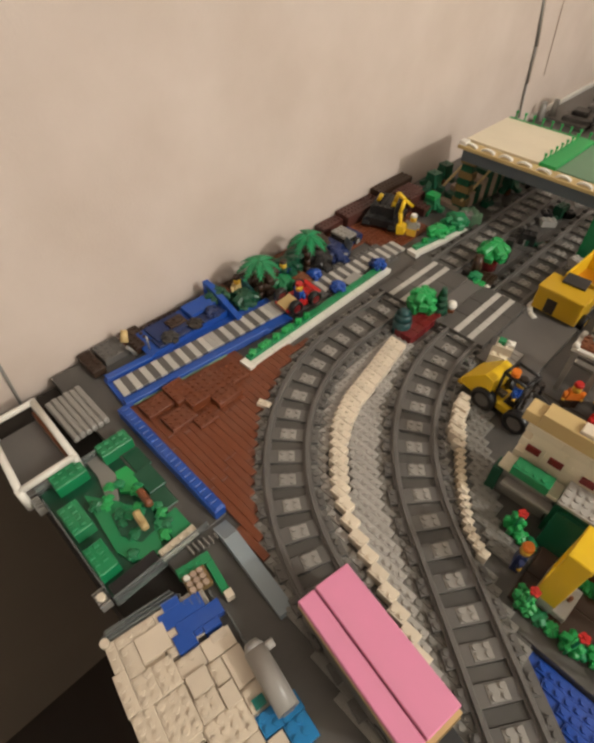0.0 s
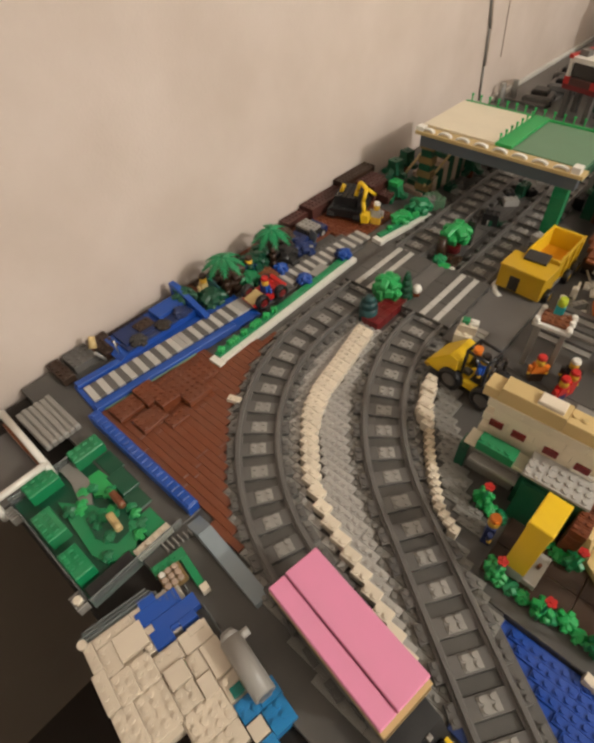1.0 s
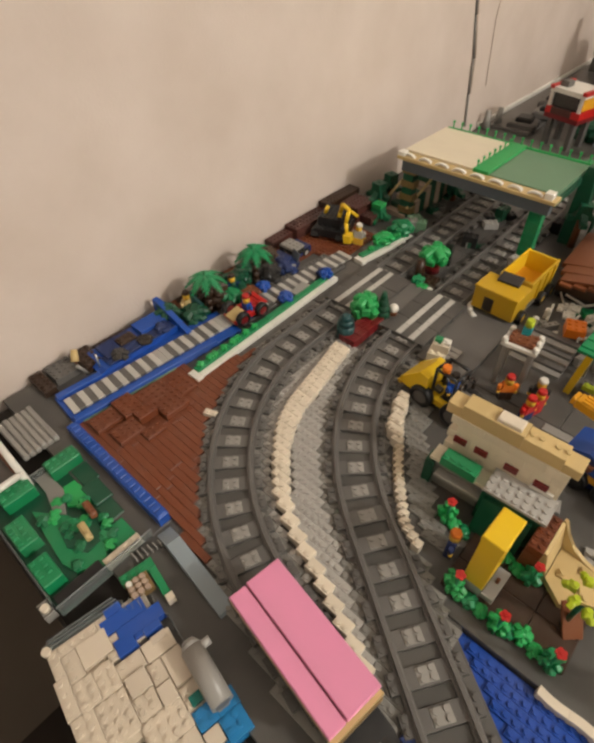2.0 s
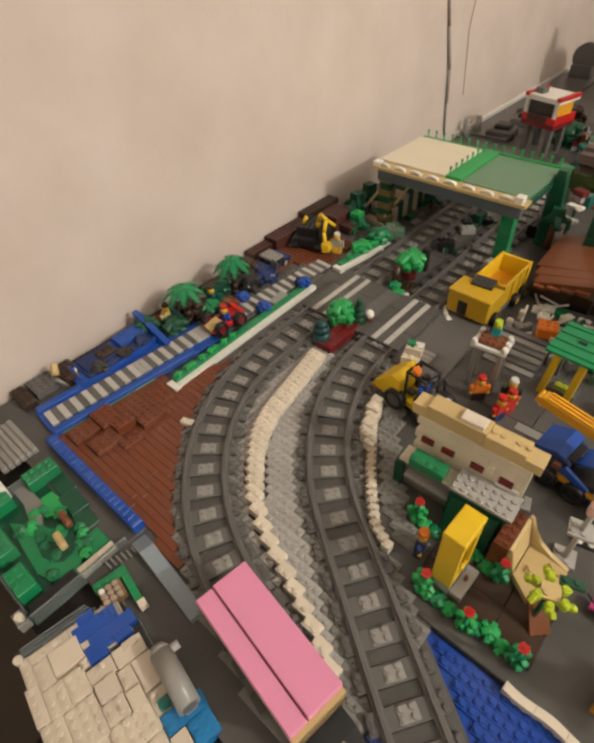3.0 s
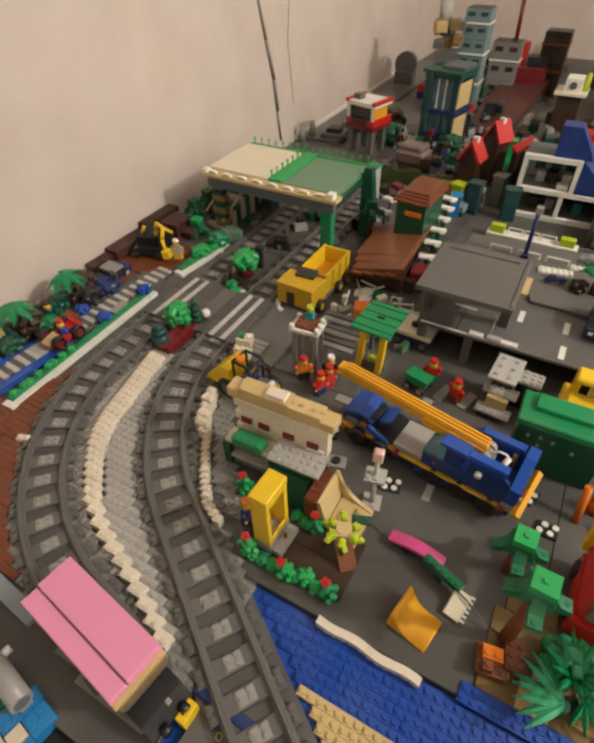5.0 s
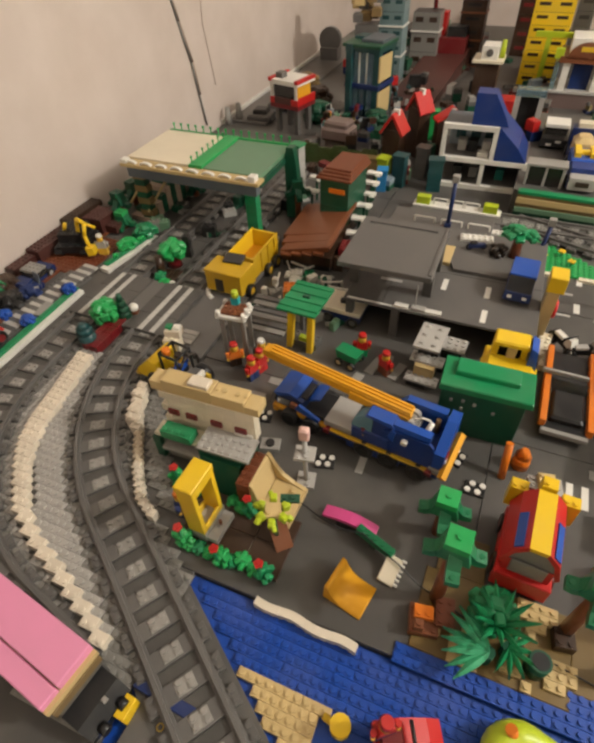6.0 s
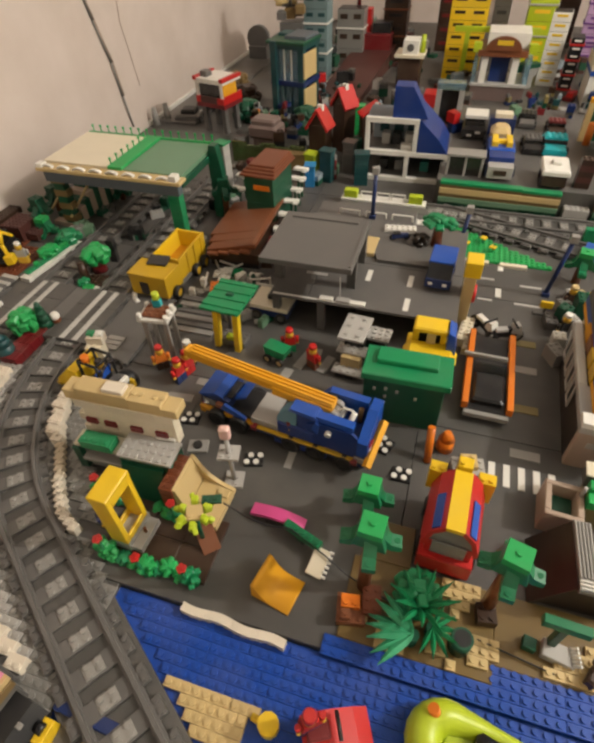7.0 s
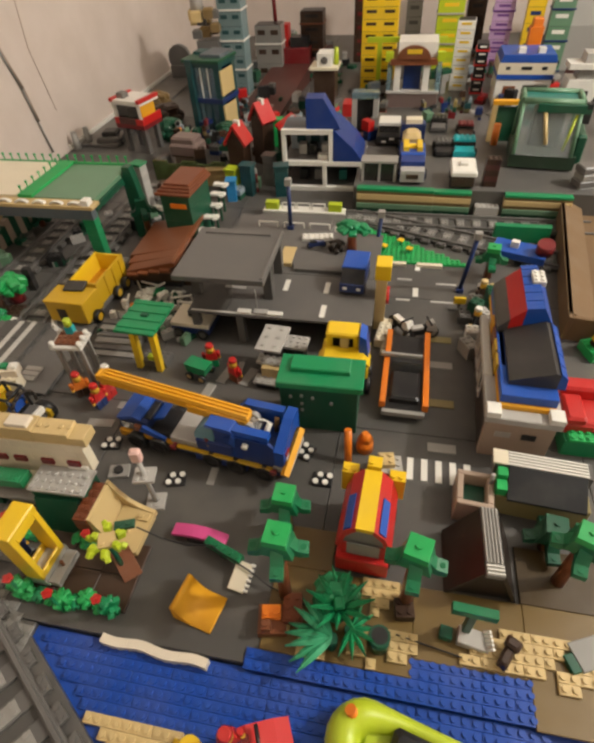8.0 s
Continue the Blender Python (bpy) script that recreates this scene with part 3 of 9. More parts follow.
def green_curb(x, y0, y1, label, seed, rz=0, planted=1.0):
    t = thing("verge", x, y0, 0, rz, label, "verge", "green verges")
    n = int((y1 - y0) / U)
    for j in range(0, n, 4):
        w = min(4, n - j)
        brick(t, -1.2, j, 0, 1, w, 2, "white", False, "edge_stone")
        brick(t, -2.4, j, 0, 1.2, w, 3, "green", False, "turf")
    rng = random.Random(seed)
    for j in range(1, n, 1):
        if j < n * planted and rng.random() < 0.5:
            bm = bmesh.new()
            for i in range(4):
                a = i * 1.57
                add_box(bm, 0.003 * math.cos(a) - 0.002, 0.003 * math.sin(a) - 0.002, 0, 0.003 * math.cos(a) + 0.002, 0.003 * math.sin(a) + 0.002, 0.005, c=0.001)
            add_stud(bm, 0, 0, 0.004)
            part("plant", bm, "bright_green", t, "", (-0.015, j * U, 0.0096, 0, 0, rng.uniform(0, 90)))
    brick(t, -2.4, -1.2, 0, 2.4, 1.2, 2, "white", False, "edge_stone")
    return t


green_curb(-0.1415, 0.312, 0.590, "green verge with small plants and white edging by the track", 1, 1.6, 0.45)
for x, y, w, m, lab in ((-0.173, 0.492, 0.016, "blue", "small blue toy plant beside the path"), (-0.170, 0.572, 0.015, "dark_blue", "small dark blue toy plant by the verge"), (-0.216, 0.488, 0.015, "blue", "small blue toy plant under a palm")):
    bush(x, y, 0.0062, w, 0.013, m, lab, int(-x * 9000))
for x, y, rz, m, lab in ((-0.234, 0.527, -8, "grey", "light grey plate lying between the palms"), (-0.172, 0.522, 8, "grey", "light grey plate lying on the striped path")):
    t = thing("loose_plate", x, y, 0.0064, rz, lab, "plate", "loose grey plates")
    brick(t, -1, -2, 0, 2, 4, 1, m, False)
t = thing("toy_sail", -0.256, 0.392, 0, 25, "dark teal cloth-like toy piece below a palm", "toy piece")
shape(t, "sheet", [(-0.016, 0.0), (0.020, 0.0), (0.012, 0.016), (0.0, 0.030), (-0.012, 0.034)], -0.002, 0.002, "deep_teal")
for x, y, w, h, m in ((-0.243, 0.262, 0.016, 0.008, "charcoal"), (-0.243, 0.300, 0.016, 0.006, "umber"), (-0.245, 0.330, 0.016, 0.008, "dark_blue")):
    bush(x, y, 0.0134, w, h, m, "dark knobbly toy pieces on the blue barge", int(y * 999))
t = thing("chair", -0.226, 0.560, 0.0, -20, "grey toy chair by the wall", "chair")
blk(t, "seat", -0.010, -0.008, 0.010, 0.010, 0.008, 0.014, "grey")
blk(t, "back", -0.010, 0.006, 0.014, 0.010, 0.008, 0.030, "slate", rot=(-14, 0, 0))
for sx in (-0.008, 0.008):
    rod(t, "leg", (sx, -0.006, 0), (sx, -0.006, 0.010), 0.0014, "dark_grey", n=6)
    rod(t, "leg", (sx, 0.006, 0), (sx, 0.006, 0.010), 0.0014, "dark_grey", n=6)
t = thing("post", -0.262, 0.222, 0, 0, "short tan post with a round knob by the barge", "post")
rod(t, "shaft", (0, 0, 0), (0.004, -0.010, 0.022), 0.0022, "grey")
rod(t, "knob", (-0.010, -0.006, 0.018), (-0.016, 0.0, 0.030), 0.0052, "tan", n=10, r1=0.004)
green_curb(-0.146, 0.650, 0.765, "short green verge with a white edge near the level crossing", 2, -8)
bush(-0.163, 0.57, 0.009, 0.014, 0.014, "blue", "small blue toy plant at the end of the verge", 8)


def digger():
    t = thing("excavator", -0.246, 0.688, 0.0032, 20, "black and yellow toy excavator standing on a brown mound", "excavator")
    brick(t, -3, -4, 2, 6, 8, 4, "black", True, "body")
    brick(t, -2.6, -2.6, 6, 5, 6, 5, "black", True, "cab")
    for s in (-1, 1):
        bm = bmesh.new()
        add_prism(bm, [(-0.036, 0.006), (-0.030, 0), (0.030, 0), (0.036, 0.006), (0.030, 0.014), (-0.030, 0.014)], -0.006, 0.006, "x")
        part("track", bm, "black", t, "", (s * 0.022, 0, 0.002))
    p = [(0.012, -0.010, 0.03), (0.016, -0.012, 0.046), (0.020, -0.014, 0.060), (0.032, -0.018, 0.054), (0.030, -0.026, 0.036), (0.034, -0.030, 0.018)]
    for a, b in zip(p, p[1:]):
        rod(t, "arm", a, b, 0.0034, "yellow")
    rod(t, "arm", (0.032, -0.018, 0.054), (0.044, -0.010, 0.042), 0.0028, "yellow")
    rod(t, "lamp", (-0.014, -0.004, 0.034), (-0.010, 0.0, 0.046), 0.0034, "yellow")
    bm = bmesh.new()
    add_prism(bm, [(-0.006, 0.012), (0.006, 0.012), (0.008, 0), (-0.004, -0.002)], -0.008, 0.008, "y")
    part("bucket", bm, "yellow", t, "", (0.036, -0.032, 0.008))


def mound():
    t = thing("mound", -0.262, 0.69, 0, 0, "reddish brown brick mound against the wall", "mound")
    for x, y, z, w, d, h in ((-5, -14, 0, 9, 28, 1), (4, -9, 0, 6, 14, 0.8), (-5, -8, 1, 3.6, 20, 6), (-5, 3, 7, 3, 11, 3), (-1.4, 6, 1, 5, 6, 8), (-5, -14, 1, 2.4, 6, 4), (3.6, 7, 1, 3, 4, 4)):
        brick(t, x, y, z, w, d, h, "maroon" if z in (1, 13) else "dark_brown" if z else "brown")
    for i in range(9):
        brick(t, -4.6, -62 + i * 6 + (i % 2), 0, 2 + i % 2, 5, 1, ("brown", "dark_brown", "dark_brown")[i % 3], i % 3 > 0)


mound()
digger()
figure(-0.190, 0.685, 0.0032, 200, "light_grey", "skin", "white", "small pale toy figure below the excavator arm")

# ---- left end: striped slopes, frame, garden box, white plate ----
t = thing("ramp", -0.262, 0.138, 0, 0, "light grey ribbed roof slopes lying side by side", "slope bricks")
for i in range(6):
    blk(t, "rib", 0.002, -0.034 + i * 0.0069, 0, 0.070, -0.0275 + i * 0.0069, 0.006 + 0.001 * (i % 2), "grey", c=0.0016)
for i, (x, y, w, d, m) in enumerate(((-0.30, 0.185, 4, 4, "dark_grey"), (-0.30, 0.222, 5, 3, "dark_brown"), (-0.30, 0.165, 5, 2, "dark_brown"))):
    k = thing("rubble_brick", x, y, 0, 0, "loose dark brick lying against the wall", "brick", "loose bricks by the wall")
    brick(k, 0, 0, 0, w, d, 3, m)


def window_frame():
    t = thing("rod_screen", -0.205, 0.072, -0.0096, 0, "white plastic rod frame with a dark sheet inside", "frame")
    pts = [(-0.052, -0.026, 0.029), (0.044, -0.034, 0.029), (0.043, 0.021, 0.029), (-0.052, 0.023, 0.029)]
    for a, b in zip(pts, pts[1:] + pts[:1]):
        rod(t, "bar", a, b, 0.0036, "white", n=10)
    for p in pts:
        rod(t, "post", (p[0], p[1], 0), (p[0], p[1], 0.031), 0.0040, "white", n=10)
    bm = bmesh.new()
    add_box(bm, -0.043, -0.032, 0.010, 0.042, 0.018, 0.012)
    part("sheet", bm, "dark_grey", t)
    bm = bmesh.new()
    add_box(bm, -0.044, 0.016, 0.012, 0.042, 0.019, 0.024)
    part("strip", bm, "rust", t)


window_frame()


def garden_box():
    t = thing("enclosure", -0.088, 0.100, -0.0092, 0, "green animal enclosure with clear plastic walls and green blocks", "enclosure")
    blk(t, "base", -0.074, -0.050, 0, 0.066, 0.052, 0.0072, "dark_green")
    bm = bmesh.new()
    add_prism(bm, [(-0.041, -0.020), (-0.006, -0.024), (0.030, -0.027), (0.047, -0.022), (0.060, 0.002), (0.030, 0.015), (0.006, 0.008), (-0.012, 0.001)], 0.0072, 0.0106, "z")
    part("turf", bm, "green", t)
    bm = bmesh.new()
    add_prism(bm, [(-0.043, 0.015), (-0.020, 0.007), (-0.008, 0.020), (-0.013, 0.030), (-0.042, 0.027)], 0.0072, 0.0112, "z")
    part("turf", bm, "bright_green", t)
    bm = bmesh.new()
    add_prism(bm, [(-0.004, -0.012), (0.020, -0.016), (0.038, -0.006), (0.036, 0.012), (0.012, 0.020), (-0.004, 0.008)], 0.0106, 0.0118, "z")
    part("hollow", bm, "dark_green", t)
    for x0, y0, x1, y1, z in ((-0.056, 0.030, -0.028, 0.048, 0.0100), (-0.028, 0.026, 0.002, 0.045, 0.0118), (0.002, 0.024, 0.026, 0.042, 0.0098)):
        blk(t, "hollow", x0, y0, 0.0072, x1, y1, z, "dark_green")
    blk(t, "turf", 0.030, 0.016, 0.0072, 0.058, 0.036, 0.0104, "green")
    rng = random.Random(12)
    for i in range(22):
        x, y = rng.uniform(-0.034, 0.050), rng.uniform(-0.018, 0.024)
        bm = bmesh.new()
        add_clump(bm, rng.uniform(0.003, 0.005), rng.uniform(0.003, 0.006), rng, 1)
        part("tuft", bm, rng.choice(("green", "bright_green", "pine_green")), t, "", (x, y, 0.0106))
    for x0, y0, x1, y1 in ((-0.076, -0.037, -0.056, -0.005), (-0.076, 0.013, -0.058, 0.047), (-0.036, -0.047, -0.002, -0.028), (0.015, -0.049, 0.046, -0.031)):
        blk(t, "block", x0, y0, 0, x1, y1, 0.0222, "green", c=0.0008)
        for i in range(int((x1 - x0) / U)):
            for j in range(int((y1 - y0) / U)):
                blk(t, "nub", x0 + 0.0012 + i * U, y0 + 0.0012 + j * U, 0.0222, x0 + 0.006 + i * U, y0 + 0.006 + j * U, 0.0236, "green", c=0.0012)
    bm = bmesh.new()
    add_prism(bm, [(-0.074, 0.000), (-0.050, 0.000), (-0.022, -0.007), (-0.013, 0.001), (-0.040, 0.014), (-0.074, 0.0125)], 0.0072, 0.0110, "z")
    part("path", bm, "mid_grey", t)
    for i in range(6):
        blk(t, "louvre", 0.0695 + i * 0.0016, 0.020 + i * 0.0048, 0.002, 0.0800 + i * 0.0008, 0.0214 + i * 0.0048, 0.014, "grey", c=0.0003)
    blk(t, "wall", 0.057, -0.001, 0.0072, 0.066, 0.036, 0.0150, "snow")
    for i in range(4):
        blk(t, "nub", 0.0590, 0.001 + i * 0.0088, 0.0150, 0.0640, 0.006 + i * 0.0088, 0.0166, "snow", c=0.0012)
    blk(t, "block", 0.052, -0.048, 0.0072, 0.066, -0.003, 0.0130, "black")
    for a in ((-0.0745, -0.051, -0.0725, 0.014), (-0.058, -0.0515, 0.058, -0.0497), (0.0665, -0.05, 0.0682, 0.046)):
        blk(t, "pane", a[0], a[1], 0.002, a[2], a[3], 0.020, "clear", c=0.0003)
    for i in range(5):
        blk(t, "louvre", 0.048 + i * 0.0034, -0.0615, 0.0, 0.0498 + i * 0.0034, -0.0518, 0.011, "grey", c=0.0003)
        blk(t, "louvre", -0.072 + i * 0.0034, -0.0595, 0.0, -0.0702 + i * 0.0034, -0.0518, 0.011, "grey", c=0.0003)
    rod(t, "knob", (0.058, -0.0565, 0.011), (0.058, -0.0565, 0.018), 0.0036, "snow", n=10)


garden_box()
for x, y, rz, m, lab in ((-0.079, 0.1185, -4, "rust", "small orange toy animal in the enclosure"), (-0.062, 0.1035, -6, "tan", "small tan toy animal in the enclosure")):
    k = thing("toy_animal", x, y, 0.0074, rz, lab, "toy animal", "toy animals")
    bm = bmesh.new()
    add_box(bm, -0.010, -0.0035, 0.004, 0.008, 0.0035, 0.011, c=0.002)
    add_box(bm, 0.006, -0.003, 0.008, 0.013, 0.003, 0.015, c=0.0015)
    for sx in (-0.008, 0.005):
        for sy in (-0.0022, 0.0022):
            add_cyl(bm, sx, sy, 0, 0.005, 0.0014, n=6)
    part("body", bm, m, k)


def white_plate():
    t = thing("snow_plate", 0.004, 0.026, -0.0092, -9.5, "cream white studded plate model with a blue pool and clear edge", "plate model")
    brick(t, 0, 0, 0, 12, 4.6, 4.0, "ivory", False, "core")
    brick(t, 5, 4.6, 0, 9, 6.2, 4.0, "ivory", False, "core")
    brick(t, 0.1, 5.2, 0, 4.4, 5.2, 4.7, "ivory", False, "core")
    # studded rows along the outer sides, smooth tiles between them
    for x, y, w, d, h, st in ((0, 0, 3, 1, 5, True), (3, -0.3, 4, 1.3, 5, True), (7, -0.2, 4, 2.2, 4.7, True), (0, 1, 1.2, 4, 5, True), (1.2, 1, 3, 1.6, 5, True), (4.2, 1, 3, 2, 5, True), (1.2, 2.6, 2.6, 3, 5.5, False), (0, 5, 2.2, 0.9, 5, True),
                              (4.2, 3, 3, 2, 5, True), (7.2, 2, 4.2, 3, 4.7, True), (3.8, 4.8, 1, 1, 5, True), (5.2, 5, 1.8, 2.6, 5, True), (7.0, 5.2, 2.0, 2.1, 5.8, False), (9.0, 5.0, 2.2, 2.2, 5, True), (11.2, 4.8, 3, 4, 4.7, True), (14.2, 5.0, 2, 3.8, 4.7, True), (9.5, 7.3, 2.0, 1.5, 5.6, False), (7.2, 7.4, 2.2, 1.4, 5, True),
                              (5.1, 7.7, 2.0, 3.1, 4.8, False), (7.2, 8.9, 3.4, 2.0, 4.8, False), (10.8, 8.9, 2.2, 1.8, 4.7, True), (5.0, 8.8, 0.9, 1.6, 5, True), (2.4, 5.6, 0.8, 0.8, 5.2, False), (0, 5.9, 0.6, 0.8, 5.2, False)):
        brick(t, x, y, 0, w, d, h, "ivory", st)
    for x, y, w, d in ((-0.4, 6.1, 1.0, 1.8), (0.6, 5.3, 1.7, 4.6), (2.3, 6.4, 1.6, 4.8), (3.2, 5.7, 1.8, 2.0), (3.9, 8.6, 0.8, 1.8), (3.9, 7.7, 0.5, 0.9)):
        brick(t, x, y, 0, w, d, 5.15 + 0.05 * (x + y), "blue", False, "water")
    for x, y, w, d in ((13.2, 8.9, 2, 2), (15.2, 10.6, 2.4, 2.4), (13.4, 10.9, 1.8, 2.2), (17.0, 8.8, 2, 1.8)):
        brick(t, x, y, 0, w, d, 4.4, "azure", True, "water")
    brick(t, 15.3, 8.9, 0, 1.6, 1.6, 4.8, "ivory", False)
    brick(t, 12.0, 9.3, 0, 1.0, 1.2, 5.6, "teal", False, "water")
    for x0, y0, x1, y1 in ((-0.0030, 0.0, -0.0016, 0.064), (-0.0062, 0.0, -0.0048, 0.062), (-0.0094, 0.004, -0.0080, 0.060), (0.032, 0.0905, 0.090, 0.0919)):
        blk(t, "pane", x0, y0, 0.004, x1, y1, 0.018, "clear", c=0.0003)
    for i in range(5):
        blk(t, "louvre", -0.002 + i * 0.0030, 0.0645 + i * 0.0054, 0.006, 0.0085 + i * 0.0034, 0.0660 + i * 0.0054, 0.0178, "clear", c=0.0003)
    rod(t, "cylinder", (0.072, 0.0935, 0.0270), (0.118, 0.0930, 0.0255), 0.0088, "grey", n=18)
    rod(t, "nose", (0.072, 0.0935, 0.0270), (0.0655, 0.0936, 0.0272), 0.0088, "grey", n=18, r1=0.0052)
    rod(t, "peg", (0.075, 0.100, 0.0275), (0.075, 0.108, 0.0275), 0.0036, "light_grey")
    rod(t, "mouth", (0.118, 0.0930, 0.0255), (0.1184, 0.0930, 0.0255), 0.0062, "dark_grey", n=16)
    blk(t, "cradle", 0.072, 0.088, 0, 0.118, 0.098, 0.0190, "grey")
    rod(t, "knob", (0.0005, 0.002, 0.016), (0.0005, 0.002, 0.022), 0.0036, "ivory", n=10)


white_plate()
t = thing("green_corner", 0.016, 0.117, 0, -9.5, "green corner plates with a tan square of round pips", "plate")
brick(t, -2.4, -2.6, 0, 1.2, 3.9, 2, "green", True)
brick(t, -1.2, 0.4, 0, 3.8, 0.9, 2, "green", True)
brick(t, -1.2, -2.4, 0, 2.2, 2.6, 2.4, "dark_tan", False, "tray")
for i in range(3):
    for j in range(3):
        bm = bmesh.new()
        add_cyl(bm, 0, 0, 0, 0.0028, 0.0029, 0.0025, 9)
        part("pip", bm, ("white", "rosy", "rosy")[max(i, j) if i + j else 0], t, "", ((-0.75 + i * 0.72) * U, (-1.95 + j * 0.76) * U, 2.4 * PL))
brick(t, 2.6, 0.5, 0, 0.9, 0.9, 2.6, "snow", True)

t = thing("clear_slope", 0.034, 0.1505, 0, -5, "pale blue see-through slope piece beside the earth", "slope brick")
bm = bmesh.new()
add_prism(bm, [(-0.050, 0), (0.052, 0), (0.050, 0.003), (-0.030, 0.010)], -0.0075, 0.0070)
part("wedge", bm, "haze", t)


def pink_wagon():
    t = thing("pink_wagon", 0.157, 0.160, 0, -8.5, "dark grey toy wagon with a glossy pink roof and tan end", "wagon")
    bm = bmesh.new()
    add_box(bm, -0.056, -0.020, 0.006, 0.054, 0.022, 0.042)
    part("body", bm, "dark_grey", t)
    bm = bmesh.new()
    add_box(bm, -0.058, -0.0235, 0.042, 0.0600, 0.0235, 0.0475)
    part("eave", bm, "tan", t, "tan plate under the roof")
    for y0, y1, z in ((-0.0235, -0.0085, 0.0535), (-0.0075, 0.0235, 0.056)):
        for x0, x1 in ((-0.058, 0.0565),):
            bm = bmesh.new()
            add_box(bm, x0, y0, 0.0475, x1, y1, z, c=0.0008)
            part("roof_panel", bm, "pink", t)
    for sx in (-0.036, 0.036):
        for sy in (-0.018, 0.020):
            wheel(t, sx, sy, 0.0085, 0.008, 0.005, "y", "dark_grey")
    blk(t, "end_wall", 0.0542, -0.019, 0.006, 0.0600, 0.021, 0.0330, "dark_grey", "dark grey end wall")
    blk(t, "end_band", 0.0542, -0.0215, 0.0332, 0.0612, 0.0225, 0.0418, "dark_tan", "dull gold end band")
    shape(t, "bogie", [(0.0602, 0.002), (0.084, 0.002), (0.086, 0.012), (0.076, 0.024), (0.0602, 0.026)], -0.020, 0.019, "black", "y", "black bogie at the end")
    rod(t, "buffer", (0.084, 0.009, 0.013), (0.091, 0.009, 0.013), 0.0042, "black", n=10)
    rod(t, "buffer", (0.084, -0.009, 0.013), (0.091, -0.009, 0.013), 0.0042, "black", n=10)
    blk(t, "latch", 0.0762, 0.002, 0.022, 0.0800, 0.006, 0.0256, "grey")


pink_wagon()


# ---- level crossing ----
def crossing():
    t = thing("level_crossing", 0, 0.585, 0, 0, "dark grey level crossing with pairs of white stripes over the rails", "level crossing")
    for cx, x0, x1 in ((-0.1012, -0.131, -0.057), (0.0028, -0.032, 0.032)):
        for i in range(3):
            y0 = -0.055 + i * 0.0367
            blk(t, "road_panel", x0, y0, 0, x1, y0 + 0.0364, 0.0112, "road_grey")
        for dx in (-0.0098, 0.0098):
            for i in range(5):
                y0 = -0.054 + i * 0.0216
                blk(t, "stripe", cx + dx - 0.0038, y0, 0.0112, cx + dx + 0.0038, y0 + 0.0213, 0.0122, "chalk", c=0.0003)
    blk(t, "road_panel", -0.0567, -0.055, 0, -0.0323, 0.055, 0.0100, "dark_grey")
    blk(t, "road_panel", 0.0325, -0.07, 0, 0.10, 0.07, 0.0052, "dark_grey")
    for i in range(3):
        brick(t, 6.2, -6.5 + i * 1.1, 1.6, 3, 1, 0.6, "light_grey", False)


crossing()


t = thing("planter", -0.0495, 0.5145, 0, 0, "low dark red brick planter between the tracks", "planter", "planters by the crossing")
for i in range(3):
    for j in range(5):
        brick(t, -1.55 + i * 1.04, -4.8 + j * 1.94, 0, 1.02, 1.92, 4, "dark_red", False)
bush(-0.0640, 0.5350, 0.0128, 0.026, 0.030, "bright_green", "bright green knobbly toy shrub on the red planter", 21)
t = thing("shrub", -0.0605, 0.4880, 0, 0, "dark slate green rounded toy shrub at the planter's end", "shrub")
bm = bmesh.new()
for k, (z0, z1, r0, r1) in enumerate(((0.0, 0.024, 0.0115, 0.0120), (0.024, 0.033, 0.0120, 0.0095), (0.033, 0.039, 0.0095, 0.0040))):
    add_cyl(bm, 0, 0, z0, z1, r0, r1, 14)
part("leaves", bm, "deep_teal", t)
t = thing("fir", -0.0455, 0.5500, 0.0100, 0, "dark green pointed toy fir behind the planter", "fir")
bm = bmesh.new()
for k in range(4):
    add_cyl(bm, 0, 0, k * 0.0090, k * 0.0090 + 0.0110, 0.0118 - 0.0020 * k, 0.0088 - 0.0020 * k, 10)
part("leaves", bm, "dark_green", t)
t = thing("white_block", -0.0345, 0.5600, 0.0, 20, "small white round-headed piece on an orange brick by the crossing", "toy piece")
brick(t, -0.6, -0.6, 0, 1.2, 1.2, 4.5, "rust", False)
bm = bmesh.new()
bmesh.ops.create_uvsphere(bm, u_segments=12, v_segments=8, radius=0.0066)
for f in bm.faces:
    f.smooth = True
part("head", bm, "white", t, "", (0, 0, 0.0205))
t = thing("planter", -0.046, 0.668, 0, 10, "low brown planter with white foot beyond the crossing", "planter", "planters by the crossing")
brick(t, -2, -2.4, 0, 4, 4, 2, "dark_brown")
brick(t, -1, -4.2, 0, 3, 2, 2, "white")
brick(t, -1, -4.2, 2, 2, 2, 1, "bright_green")
t = thing("tree", -0.0580, 0.7000, 0, 0, "compact bright green toy tree on a dark red pot", "tree", "toy trees")
rod(t, "pot", (0, 0, 0), (0, 0, 0.020), 0.0120, "dark_red", r1=0.0100, n=12)
bm = bmesh.new()
add_clump(bm, 0.0165, 0.026, random.Random(3), 2)
part("foliage", bm, "bright_green", t, "", (0, 0, 0.0195))
t = thing("stump", -0.0590, 0.6640, 0.0064, 0, "dark brown toy stump with a few green leaves", "stump")
rod(t, "trunk", (0, 0, 0), (-0.003, 0.004, 0.028), 0.0080, "dark_brown", r1=0.0060)
bm = bmesh.new()
